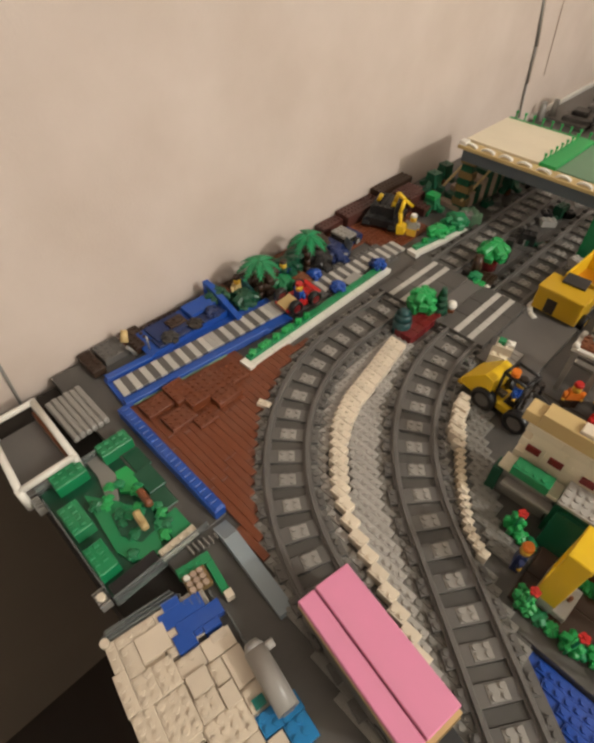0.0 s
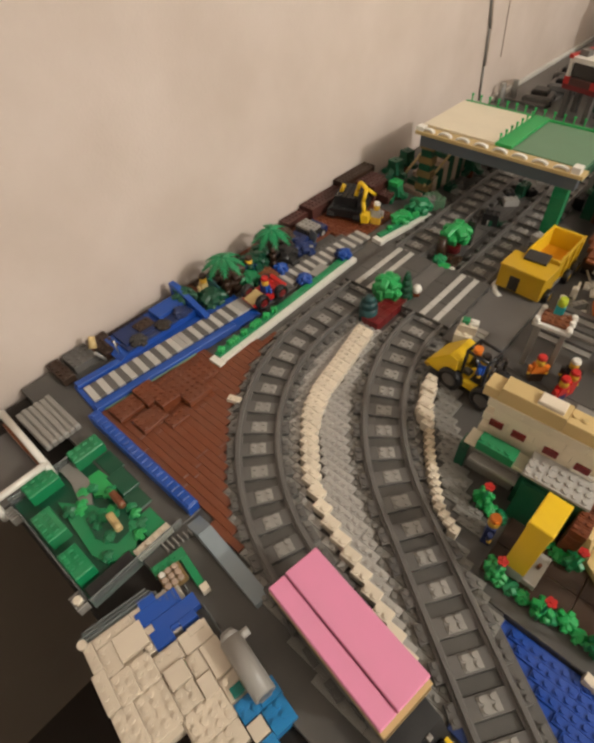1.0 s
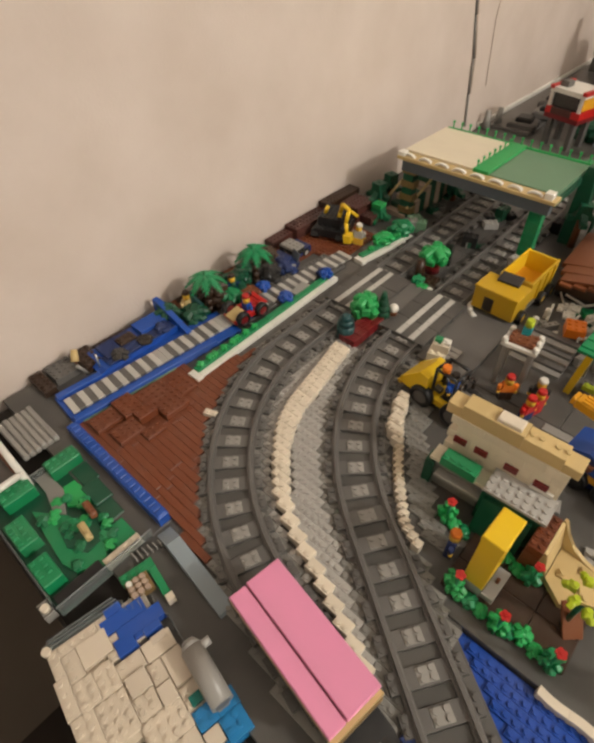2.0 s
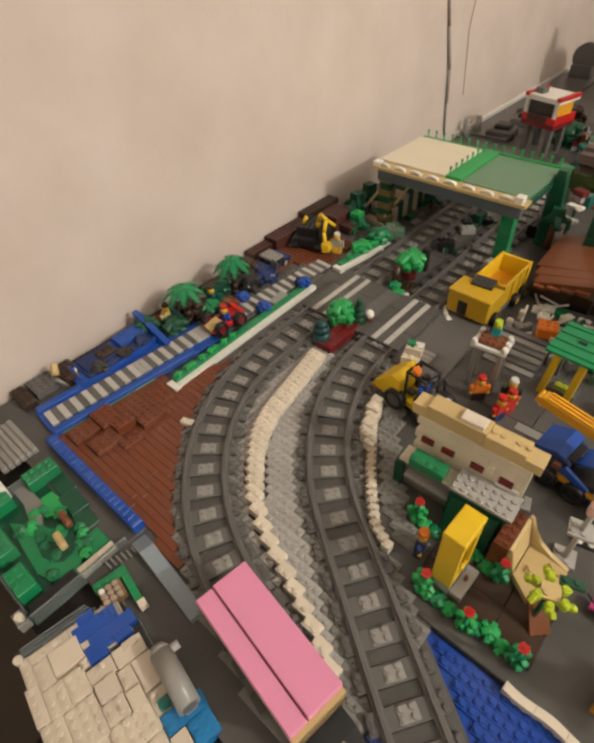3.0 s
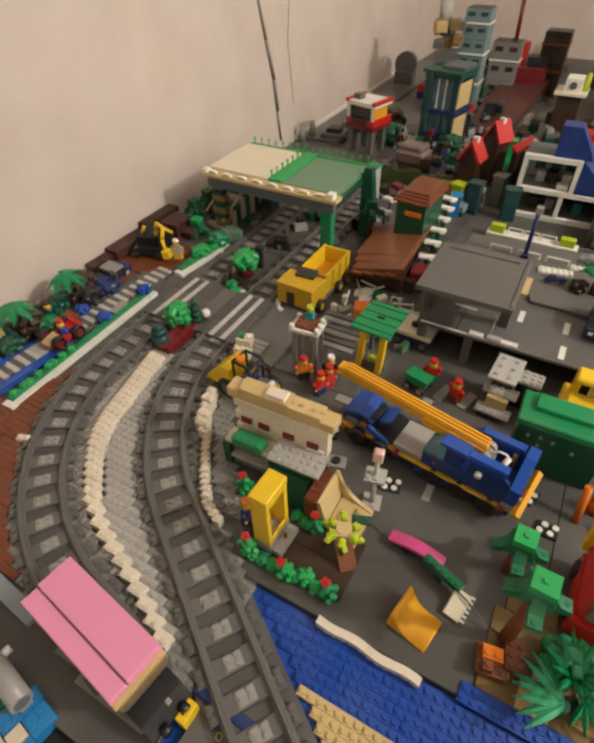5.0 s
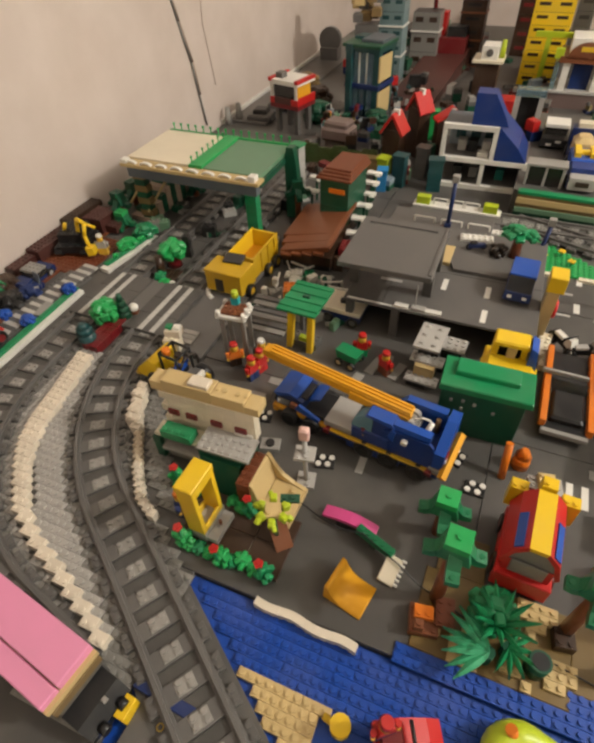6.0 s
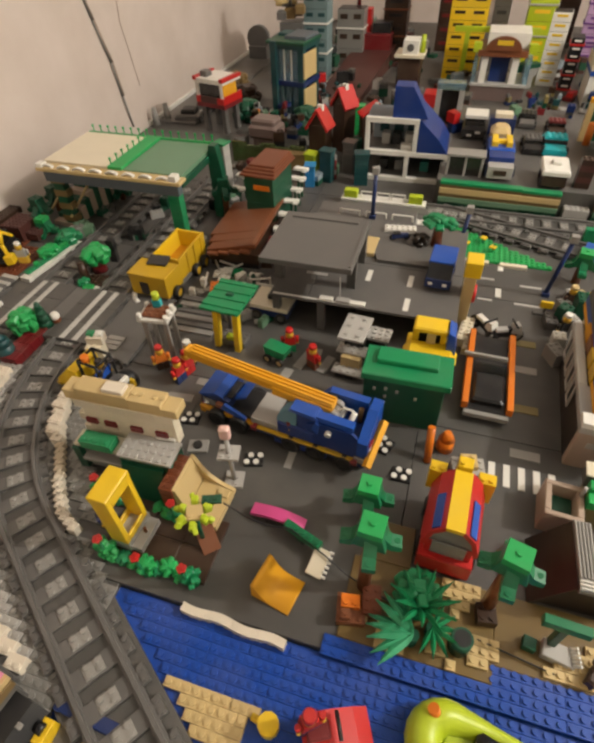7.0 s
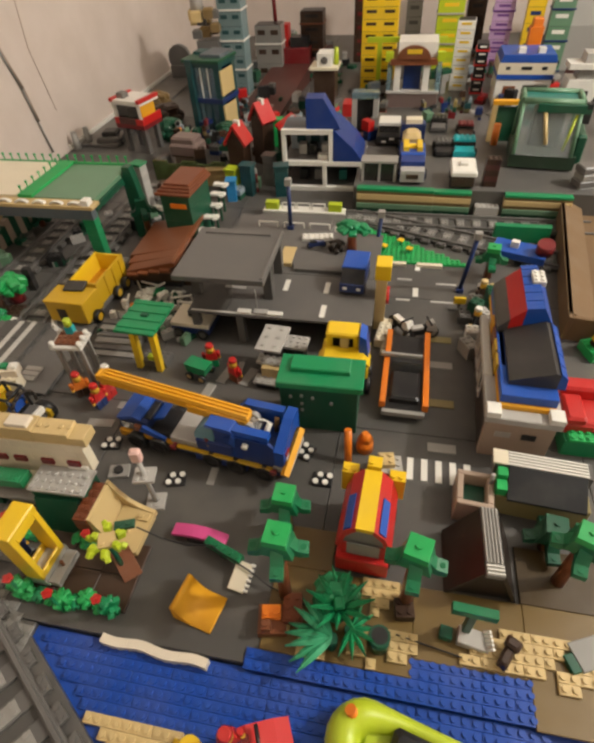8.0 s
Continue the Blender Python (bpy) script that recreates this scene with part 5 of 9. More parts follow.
# ---- mobile crane ----
def crane():
    t = thing("mobile_crane", 0.3258, 0.474, 0, -7.5, "blue and yellow mobile toy crane with a long amber boom", "crane")
    blk(t, "chassis", -0.092, -0.021, 0.015, 0.104, 0.022, 0.0200, "amber", "amber chassis edge", c=0.001)
    blk(t, "skirt", -0.064, -0.018, 0.004, 0.100, 0.020, 0.015, "dark_blue")
    blk(t, "skirt", 0.0, -0.0245, 0.007, 0.060, -0.0185, 0.015, "navy")
    # driver's cab
    cab = shape(t, "cab", [(-0.094, 0.020), (-0.058, 0.020), (-0.058, 0.036), (-0.074, 0.0415), (-0.091, 0.036)], -0.0170, 0.0190, "dark_blue")
    shape(cab, "roof", [(-0.095, 0.0375), (-0.090, 0.0345), (-0.073, 0.0420), (-0.064, 0.0400), (-0.064, 0.0425), (-0.074, 0.0455)], -0.0180, 0.0200, "blue")
    shape(cab, "windscreen", [(-0.0965, 0.0215), (-0.0942, 0.0215), (-0.0912, 0.0350), (-0.0935, 0.0350)], -0.0150, 0.0170, "smoke")
    blk(cab, "side_window", -0.090, -0.0184, 0.0225, -0.074, -0.0171, 0.0335, "smoke")
    blk(cab, "hatch", -0.0640, -0.0110, 0.0362, -0.0560, 0.0150, 0.0385, "black")
    shape(t, "rear_panel", [(-0.0560, 0.0300), (-0.0420, 0.0380), (-0.0410, 0.0400), (-0.0560, 0.0335)], -0.0060, 0.0200, "blue")
    shape(t, "side_flap", [(-0.0660, 0.0280), (-0.0360, 0.0200), (-0.0345, 0.0250), (-0.0600, 0.0370)], -0.0225, -0.0190, "blue", "y", "blue slanted side flap")
    blk(t, "hinge", -0.0720, -0.0222, 0.027, -0.0640, -0.0171, 0.034, "rust")
    blk(t, "bumper", -0.098, -0.018, 0.006, -0.092, 0.020, 0.016, "amber")
    blk(t, "bed", -0.057, -0.017, 0.020, -0.030, 0.020, 0.0260, "black")
    blk(t, "deck", -0.0295, -0.0200, 0.020, 0.004, 0.0200, 0.0285, "light_grey", "light grey smooth deck")
    # turning superstructure: low body, open frame and winch
    blk(t, "turntable", 0.006, -0.016, 0.020, 0.070, 0.020, 0.030, "dark_grey")
    blk(t, "superstructure", 0.036, -0.0180, 0.030, 0.098, 0.0200, 0.044, "navy")
    shape(t, "engine_cover", [(0.0380, 0.0230), (0.0960, 0.0230), (0.0960, 0.0480), (0.0860, 0.0580), (0.0500, 0.0580), (0.0380, 0.0520)], -0.0215, -0.0185, "navy")
    shape(t, "near_frame", [(0.0420, 0.0565), (0.0480, 0.0585), (0.0860, 0.0585), (0.0860, 0.0655), (0.0480, 0.0655)], -0.0200, -0.0110, "blue")
    shape(t, "far_frame", [(0.0360, 0.0520), (0.0480, 0.0600), (0.0900, 0.0600), (0.0900, 0.0670), (0.0480, 0.0670)], 0.0150, 0.0235, "blue")
    blk(t, "far_wall", 0.0400, 0.0180, 0.044, 0.0960, 0.0215, 0.0600, "blue")
    shape(t, "counterweight", [(-0.0240, 0.0300), (0.0240, 0.0400), (0.0240, 0.0680), (0.0080, 0.0680), (-0.0240, 0.0520)], 0.0925, 0.1030, "blue", "x")
    blk(t, "tail", 0.090, -0.024, 0.0202, 0.108, 0.022, 0.0265, "light_grey")
    for z in (0.046, 0.054):
        blk(t, "tail_stripe", 0.1032, -0.0200, z - 0.010, 0.1046, -0.0110, z - 0.006, ("white", "red")[z > 0.05])
    rod(t, "rear_bar", (0.1080, 0.0150, 0.0480), (0.1060, -0.0330, 0.0300), 0.0046, "amber", "amber slanted bar", n=4)
    # operator's cabin
    blk(t, "cabin", 0.004, -0.0225, 0.024, 0.046, 0.0, 0.040, "navy", c=0.0012)
    dome = [(0.0220 - 0.0185 * math.cos(math.pi * k / 20), 0.0405 + 0.0225 * math.sin(math.pi * k / 20)) for k in range(11)] + [(0.0260, 0.0630), (0.0260, 0.0405)]
    bm = bmesh.new()
    add_prism(bm, dome, -0.0210, -0.0020, "y", 0, True)
    part("cabin_glass", bm, "bubble", t, "clear bluish round cabin window")
    shape(t, "cabin_roof", [(0.0180, 0.0625), (0.0460, 0.0600), (0.0500, 0.0610), (0.0460, 0.0655), (0.0200, 0.0665)], -0.0215, -0.0020, "blue")
    shape(t, "cabin_back", [(0.0265, 0.0400), (0.0460, 0.0400), (0.0460, 0.0600), (0.0265, 0.0617)], -0.0200, -0.0040, "navy")
    shape(t, "cabin_brace", [(0.0440, 0.0480), (0.0500, 0.0420), (0.0520, 0.0560), (0.0480, 0.0600)], -0.0230, -0.0190, "blue")
    blk(t, "seat", 0.0100, -0.0160, 0.0404, 0.0200, -0.0060, 0.0480, "red", c=0.001)
    rod(t, "work_light", (0.0620, -0.0216, 0.0500), (0.0620, -0.0262, 0.0490), 0.0034, "white", n=10)
    # winch with its line
    for i in range(3):
        rod(t, "drum", (0.0600, -0.0070 + i * 0.0072, 0.0560), (0.0600, -0.0012 + i * 0.0072, 0.0560), (0.0062, 0.0048, 0.0062)[i], ("light_grey", "grey", "light_grey")[i], n=10)
    blk(t, "winch_plate", 0.0540, -0.0090, 0.044, 0.0680, 0.0160, 0.0505, "grey")
    for a, b in zip(((0.064, -0.002, 0.063), (0.070, -0.001, 0.068), (0.077, 0.001, 0.066)), ((0.070, -0.001, 0.068), (0.077, 0.001, 0.066), (0.082, 0.003, 0.059))):
        rod(t, "line", a, b, 0.0010, "white", n=6)
    rod(t, "handle", (0.0760, -0.0080, 0.046), (0.0800, 0.0020, 0.062), 0.0030, "white", n=8)
    rod(t, "handle", (0.0840, 0.0080, 0.044), (0.0840, 0.0120, 0.060), 0.0028, "card", n=8)
    blk(t, "lever", 0.0740, -0.0100, 0.044, 0.0780, -0.0060, 0.0560, "card")
    blk(t, "running_board", -0.020, -0.0260, 0.0203, 0.090, -0.0214, 0.0226, "mustard", "dull yellow running board")
    for x in (-0.072, -0.044, 0.020, 0.048, 0.080):
        for y in (-0.022, 0.024):
            wheel(t, x, y, 0.0115, 0.0115, 0.009, "y", "black")
    for x in (-0.026, 0.088):
        blk(t, "lamp", x, -0.0295, 0.0200, x + 0.007, -0.0265, 0.0255, "dark_red")
        blk(t, "lamp_arm", x + 0.001, -0.0265, 0.0200, x + 0.006, -0.0212, 0.0235, "dark_red")
    # boom in two telescoped girders
    ax, az, bx, bz = -0.108, 0.0810, 0.058, 0.0640
    boom = blk(t, "boom", -0.0845, -0.0068, -0.005, 0.0845, 0.0068, 0.005, "amber", "amber ribbed boom", c=0.001)
    boom.matrix_basis = pose((ax + bx) / 2, 0.0012, (az + bz) / 2, 0, math.degrees(math.atan2(az - bz, bx - ax)), 0.5) @ pose(0, 0, -0.005)
    for dy in (-0.0046, 0.0, 0.0046):
        bm = bmesh.new()
        add_box(bm, -0.080, dy - 0.0013, 0.0101, 0.083, dy + 0.0013, 0.0118)
        part("rib", bm, "amber", boom)
    for dy in (-0.0072, 0.0072):
        bm = bmesh.new()
        add_box(bm, 0.018, dy - 0.0012, -0.004, 0.083, dy + 0.0012, 0.0062, c=0.0006)
        part("sleeve", bm, "amber", boom)
    bm = bmesh.new()
    add_box(bm, -0.089, -0.0062, 0.001, -0.0848, 0.0062, 0.009, c=0.001)
    part("tip", bm, "amber", boom)


crane()
figure(0.3405, 0.4610, 0.0205, 80, "dark_red", "dark_red", "red", "toy operator in red inside the crane cabin")


# ---- bus stop, table, figures ----
def bus_stop():
    t = thing("bus_stop", 0.217, 0.598, 0, -3, "green ribbed roof on slanting yellow posts", "shelter")
    t.scale = (0.93, 0.93, 1.0)
    for i in range(8):
        brick(t, -3.5, -4.2 + i * 1.05, 22.2, 7, 1.04, 1 + 0.4 * (i % 2), "green", False, "roof_rib")
    blk(t, "latch", -0.004, -0.002, 0.0756, 0.006, 0.004, 0.0783, "dark_green")
    for a, b in (((0.012, -0.018, 0.0), (0.016, -0.018, 0.0708)), ((-0.020, -0.016, 0.0), (-0.014, -0.016, 0.0708))):
        shape(t, "post", [(a[0] - 0.004, a[2]), (a[0] + 0.004, a[2]), (b[0] + 0.004, b[2]), (b[0] - 0.004, b[2])], a[1] - 0.003, a[1] + 0.006, "yellow")
    for x in (-0.018,):
        blk(t, "rear_post", x - 0.003, 0.020, 0, x + 0.003, 0.026, 0.0708, "dark_grey")
    brick(t, -2.6, -1.6, 0, 5, 3, 3, "dark_grey")
    brick(t, -1, -1.4, 3, 2, 1, 2, "lime")


bus_stop()


def tall_table():
    t = thing("pavilion", 0.138, 0.553, 0.0, 6, "grey pillared stand with white rim and brown top", "stand")
    for sx in (-0.018, 0.012):
        for sy in (-0.012, 0.010):
            blk(t, "pillar", sx, sy, 0, sx + 0.006, sy + 0.004, 0.062, "grey")
    t.scale = (0.94, 0.94, 1.0)
    blk(t, "top", -0.021, -0.016, 0.062, 0.021, 0.017, 0.066, "white")
    brick(t, -2, -1.4, 20.7, 4, 3, 1, "rust", True, "tray")
    for x, y in ((-0.017, 0.012), (0.0, 0.014), (0.017, 0.012), (0.018, -0.012), (-0.018, -0.012), (0.018, 0.0)):
        bm = bmesh.new()
        add_cyl(bm, 0, 0, 0, 0.006, 0.0042, 0.003, 8)
        part("trim", bm, "white", t, "", (x, y, 0.066))


tall_table()
figure(0.146, 0.527, 0, 40, "orange", "dark_brown", "red", "toy figure in orange with a red cap")
figure(0.176, 0.545, 0, 20, "black", "black", "white", "dark toy figure with a white hat")
figure(0.178, 0.512, 0, 70, "red", "dark_blue", "red", "toy figure in red near the crane")
figure(0.182, 0.528, 0, 70, "red", "red", "red", "toy figure in red leaning beside its mate")
figure(0.293, 0.600, 0, 200, "red", "green", "red", "toy figure in red pushing a green cart")
figure(0.330, 0.578, 0, 150, "red", "brown", "red", "small red toy figure on the dark road")
t = thing("white_hook", 0.040, 0.652, 0, -25, "curved white toy piece lying before the truck", "toy piece")
for a, b in (((-0.012, 0.010, 0.006), (-0.008, -0.002, 0.005)), ((-0.008, -0.002, 0.005), (0.004, -0.010, 0.004)), ((0.004, -0.010, 0.004), (0.016, -0.012, 0.004))):
    rod(t, "length", a, b, 0.004, "white", n=10)
t = thing("ornament", 0.136, 0.563, 0.0692, 10, "small turquoise block with a lime cap on the stand", "ornament")
blk(t, "block", -0.005, -0.004, 0, 0.005, 0.004, 0.011, "turquoise")
rod(t, "cap", (0, 0, 0.011), (0, 0, 0.020), 0.0050, "lime", n=10, r1=0.0042)
t = thing("handcart", 0.283, 0.580, 0, -15, "green toy handcart with tan wheels", "cart")
shape(t, "tray", [(-0.013, 0.010), (0.013, 0.010), (0.016, 0.022), (-0.016, 0.022)], -0.009, 0.009, "green")
for sx in (-0.009, 0.009):
    wheel(t, sx, -0.011, 0.006, 0.006, 0.004, "y", "tan")
    wheel(t, sx, 0.011, 0.006, 0.006, 0.004, "y", "tan")


# ---- yellow tipper truck on the siding ----
def tipper():
    t = thing("tipper_truck", 0.072, 0.704, 0.0, -2, "amber toy tipper truck with a deep load bin", "truck")
    blk(t, "chassis", -0.026, -0.050, 0.006, 0.024, 0.070, 0.013, "dark_grey")
    blk(t, "cab", -0.036, -0.056, 0.010, 0.024, -0.012, 0.0420, "mustard", c=0.001)
    blk(t, "doorway", -0.020, -0.0566, 0.011, -0.006, -0.0555, 0.032, "umber", "dark doorway in the cab front")
    blk(t, "cab_roof", -0.037, -0.057, 0.0420, 0.025, -0.016, 0.0450, "mustard", c=0.001)
    blk(t, "slab", -0.020, -0.030, 0.0460, 0.010, -0.010, 0.0500, "charcoal", "dark grey slab on the cab", rot=(10, 0, 6))
    for x0, x1, m in ((-0.0235, -0.0205, "yellow"), (0.0195, 0.0225, "mustard")):
        shape(t, "bin_side", [(-0.0118, 0.013), (0.068, 0.013), (0.070, 0.0490), (-0.0118, 0.0470)], x0, x1, m, "x")
    blk(t, "bin_front", -0.0204, -0.0118, 0.013, 0.0194, -0.0085, 0.0480, "mustard")
    blk(t, "bin_back", -0.0204, 0.0650, 0.013, 0.0194, 0.0685, 0.0490, "yellow")
    blk(t, "bin_floor", -0.0204, -0.0084, 0.013, 0.0194, 0.0649, 0.022, "amber")
    for y in (0.010, 0.032, 0.054):
        blk(t, "bin_rib", 0.0226, y, 0.014, 0.0246, y + 0.004, 0.0470, "mustard")
    blk(t, "bracket", -0.046, 0.02, 0.0, -0.034, 0.040, 0.020, "dark_grey")
    for x in (-0.030, 0.028):
        for y in (-0.036, 0.024, 0.050):
            wheel(t, x, y, 0.010, 0.010, 0.008, "x", "mustard")


tipper()


# ---- brown-roofed wagons ----
def low_wagon():
    t = thing("railway_wagon", 0.142, 0.830, 0, 2, "dark toy railway wagon with a long smooth brown pitched roof", "wagon", "brown-roofed wagons")
    blk(t, "underframe", -0.036, -0.066, 0.0, 0.044, 0.066, 0.010, "black")
    blk(t, "body", -0.038, -0.068, 0.010, 0.046, 0.068, 0.026, "dark_brown")
    for k in range(7):
        y0 = -0.078 + k * 0.0222
        d = 0.012 - 0.006 * k if k < 2 else 0
        shape(t, "roof_panel", [(-0.046 + d, 0.0265), (0.046, 0.0440), (0.046, 0.0500), (0.040, 0.0505), (-0.046 + d, 0.0330)], y0, y0 + 0.0221, "rust")
    for k in range(4):
        blk(t, "roof_step", -0.032 + k * 0.018, -0.085, 0.028 + k * 0.0034, -0.015 + k * 0.018, -0.0782, 0.032 + k * 0.0034, "rust")
    for sx in (-0.034, 0.042):
        for sy in (-0.046, 0.046):
            wheel(t, sx, sy, 0.008, 0.008, 0.005, "x", "dark_grey")


def tall_wagon():
    t = thing("railway_wagon", 0.160, 0.912, 0, -4, "tall dark green toy wagon with an orange panel and brown roof", "wagon", "brown-roofed wagons")
    blk(t, "underframe", -0.022, -0.036, 0.0, 0.022, 0.036, 0.010, "black")
    for k in range(4):
        blk(t, "side", -0.026, -0.040, 0.010 + k * 0.0225, 0.024, 0.040, 0.0322 + k * 0.0225, "dark_green")
    blk(t, "panel", -0.010, -0.0420, 0.078, 0.018, -0.0402, 0.086, "orange")
    for k in range(4):
        i = k * 0.0035
        blk(t, "roof_step", -0.032 + i, -0.046 + i * 1.6, 0.100 + k * 0.0034, 0.030 - i * 0.6, 0.044 - i * 0.4, 0.1034 + k * 0.0034, "brown", c=0.001)
    for sx in (-0.022, 0.022):
        for sy in (-0.022, 0.022):
            wheel(t, sx, sy, 0.008, 0.008, 0.005, "x", "dark_grey")


low_wagon()
tall_wagon()
t = thing("red_crate", 0.205, 0.800, 0, 8, "dark red block beside the wagons", "block")
brick(t, -1.5, -2, 0, 3, 4, 10, "dark_red", True)
brick(t, -2.2, -3.4, 0, 2, 1.4, 7, "dark_brown", True)
for i, (x, y, z) in enumerate(((0.203, 0.842, 0.030), (0.199, 0.880, 0.036), (0.196, 0.915, 0.042), (0.192, 0.950, 0.046), (0.188, 0.985, 0.050), (0.183, 1.020, 0.052), (0.084, 0.955, 0.034), (0.080, 0.990, 0.042))):
    t = thing("bracket", x, y, 0, 14 - i * 3, "white toy bracket plate on a post beside the wagons", "bracket", "white brackets by the wagons")
    blk(t, "plate", -0.014, -0.007, z, 0.014, 0.004, z + 0.0042, "white", c=0.001)
    blk(t, "tongue", 0.004, -0.0120, z, 0.012, -0.0072, z + 0.0030, "white", c=0.0008)
    blk(t, "hook", -0.013, 0.0041, z, -0.005, 0.0095, z + 0.0032, "light_grey", c=0.0008)
    rod(t, "post", (0, 0, 0), (0, 0, z), 0.0024, "dark_green", n=6)
rng = random.Random(77)
for i in range(46):
    x, y = rng.uniform(0.120, 0.25), rng.uniform(0.636, 0.688)
    k = thing("rubble_brick", x, y, 0, rng.uniform(0, 90), "small loose white, grey or green toy piece by the siding", "brick", "loose pieces by the siding")
    brick(k, -1, -0.5, 0, rng.choice((1, 2, 3)), 1, rng.choice((1, 3, 4)), rng.choice(("white", "light_grey", "dark_green", "dark_grey", "sand_green", "grey")))
t = thing("orange_box", 0.166, 0.668, 0, 20, "orange block on grey pieces behind the shelter", "block")
brick(t, -2, -1.5, 0, 4, 3, 6, "dark_grey", False)
brick(t, -1.5, -1.5, 6, 3, 3, 4, "orange")
for x, y, rz in ((0.185, 0.668, 50), (0.212, 0.712, 20), (0.225, 0.70, 0), (0.208, 0.676, 70)):
    k = thing("toy_gate", x, y, 0, rz, "white toy gate lying by the siding", "gate", "white gates")
    for a, b in (((-0.014, 0, 0.004), (0.014, 0, 0.004)), ((-0.014, 0, 0.022), (0.014, 0, 0.022)), ((-0.014, 0, 0), (-0.014, 0, 0.024)), ((0.014, 0, 0), (0.014, 0, 0.024))):
        rod(k, "bar", a, b, 0.0016, "white", n=6)
t = thing("flat_truck", 0.247, 0.672, 0, -3, "dark blue toy flat truck with a tan bed beside the deck", "truck")
blk(t, "chassis", -0.028, -0.022, 0.008, 0.028, 0.022, 0.018, "dark_blue")
blk(t, "bed", -0.028, -0.022, 0.018, 0.028, 0.022, 0.024, "cream")
blk(t, "mast", 0.004, 0.006, 0.024, 0.012, 0.014, 0.048, "cream")
rod(t, "pipe", (-0.006, -0.004, 0.028), (0.006, -0.004, 0.028), 0.004, "black")
for sx in (-0.018, 0.018):
    for sy in (-0.022, 0.022):
        wheel(t, sx, sy, 0.008, 0.008, 0.005, "y", "dark_grey")
t = thing("grey_steps", 0.150, 0.628, 0, 0, "grey stepped bricks beside the shelter", "steps")
for i in range(6):
    brick(t, -4, -4 + i * 1.2, 0, 8, 1.2, 1 + i, "dark_grey" if i % 2 else "grey", False, "step")


# ---- raised road deck ----
def deck():
    t = thing("road_deck", 0.37, 0.75, 0, 0, "raised dark grey road deck with white dashes on black walls", "bridge")
    blk(t, "deck_plate", -0.068, -0.103, 0.0465, 0.122, -0.002, 0.0500, "dark_grey", "road-grey deck plate")
    blk(t, "deck_plate", -0.120, -0.103, 0.0465, -0.0683, -0.002, 0.0492, "road_grey")
    blk(t, "deck_plate", -0.120, -0.0017, 0.0465, 0.122, 0.122, 0.0500, "dark_grey")
    for x0, y0, x1, y1 in ((-0.118, 0.112, 0.120, 0.120), (0.112, -0.098, 0.120, 0.112), (-0.118, -0.06, -0.110, 0.112), (-0.02, -0.05, -0.012, 0.112)):
        blk(t, "wall", x0, y0, 0, x1, y1, 0.0465, "black")
    for x in (-0.112, -0.05, 0.114):
        blk(t, "pillar", x - 0.005, -0.100, 0, x + 0.005, -0.090, 0.0465, "dark_grey")
    for i, (x, y) in enumerate(((0.0, -0.030), (0.058, -0.082), (0.056, -0.030))):
        blk(t, "dash", x - 0.0035, y - 0.013, 0.0500, x + 0.0035, y + 0.013, 0.0504, "white", c=0.0001)
    blk(t, "dash", -0.085, -0.046, 0.05, -0.055, -0.040, 0.0504, "light_grey", c=0.0001)
    blk(t, "edge_line", -0.115, -0.101, 0.05, 0.0, -0.098, 0.0504, "white", c=0.0001)
    blk(t, "kerb", -0.052, -0.101, 0.0504, -0.034, -0.093, 0.0536, "white")
    blk(t, "kerb", -0.030, -0.101, 0.0504, -0.012, -0.092, 0.0544, "light_grey")
    blk(t, "kerb", -0.012, -0.101, 0.0504, 0.008, -0.093, 0.0530, "white")
    rod(t, "aerial", (-0.026, -0.094, 0.0536), (-0.026, -0.094, 0.085), 0.0007, "light_grey", n=6)
    # road slab lifted high over one corner
    blk(t, "upper_plate", -0.127, -0.110, 0.1015, -0.0095, 0.012, 0.1085, "dark_grey", "raised smooth grey road slab")
    blk(t, "upper_edge", -0.116, -0.004, 0.1085, -0.024, 0.001, 0.1105, "dark_grey")
    blk(t, "upper_edge", -0.0150, -0.106, 0.1085, -0.0105, 0.012, 0.1100, "dark_grey")
    for x in (-0.118, -0.018):
        for y in (-0.060, 0.002):
            blk(t, "support", x - 0.006, y - 0.006, 0.050, x + 0.006, y + 0.006, 0.1015, "road_grey")
    # curved ramp piece
    bm = bmesh.new()
    out = [(0.0, 0.0)] + [(0.090 * math.cos(radians(a)) - 0.01, 0.052 * math.sin(radians(a))) for a in range(0, 100, 12)]
    add_prism(bm, out, 0, 0.005, "z")
    part("ramp_plate", bm, "dark_grey", t, "", (0.004, 0.004, 0.050))
    blk(t, "ramp_trim", -0.0225, 0.016, 0.050, -0.003, 0.062, 0.0558, "tan", "tan curved edge piece")
    blk(t, "platform", -0.118, 0.125, 0.020, 0.040, 0.172, 0.0475, "dark_grey", "grey platform behind the deck")
    for i in range(3):
        x = -0.080 + i * 0.042
        for a, b in (((x, 0.134, 0.0475), (x, 0.134, 0.056)), ((x + 0.032, 0.134, 0.0475), (x + 0.032, 0.134, 0.056)), ((x, 0.134, 0.056), (x + 0.032, 0.134, 0.056))):
            rod(t, "rail", a, b, 0.0013, "white", n=6)
    blk(t, "sill", -0.108, 0.19, 0, 0.05, 0.2575, 0.010, "dark_grey")
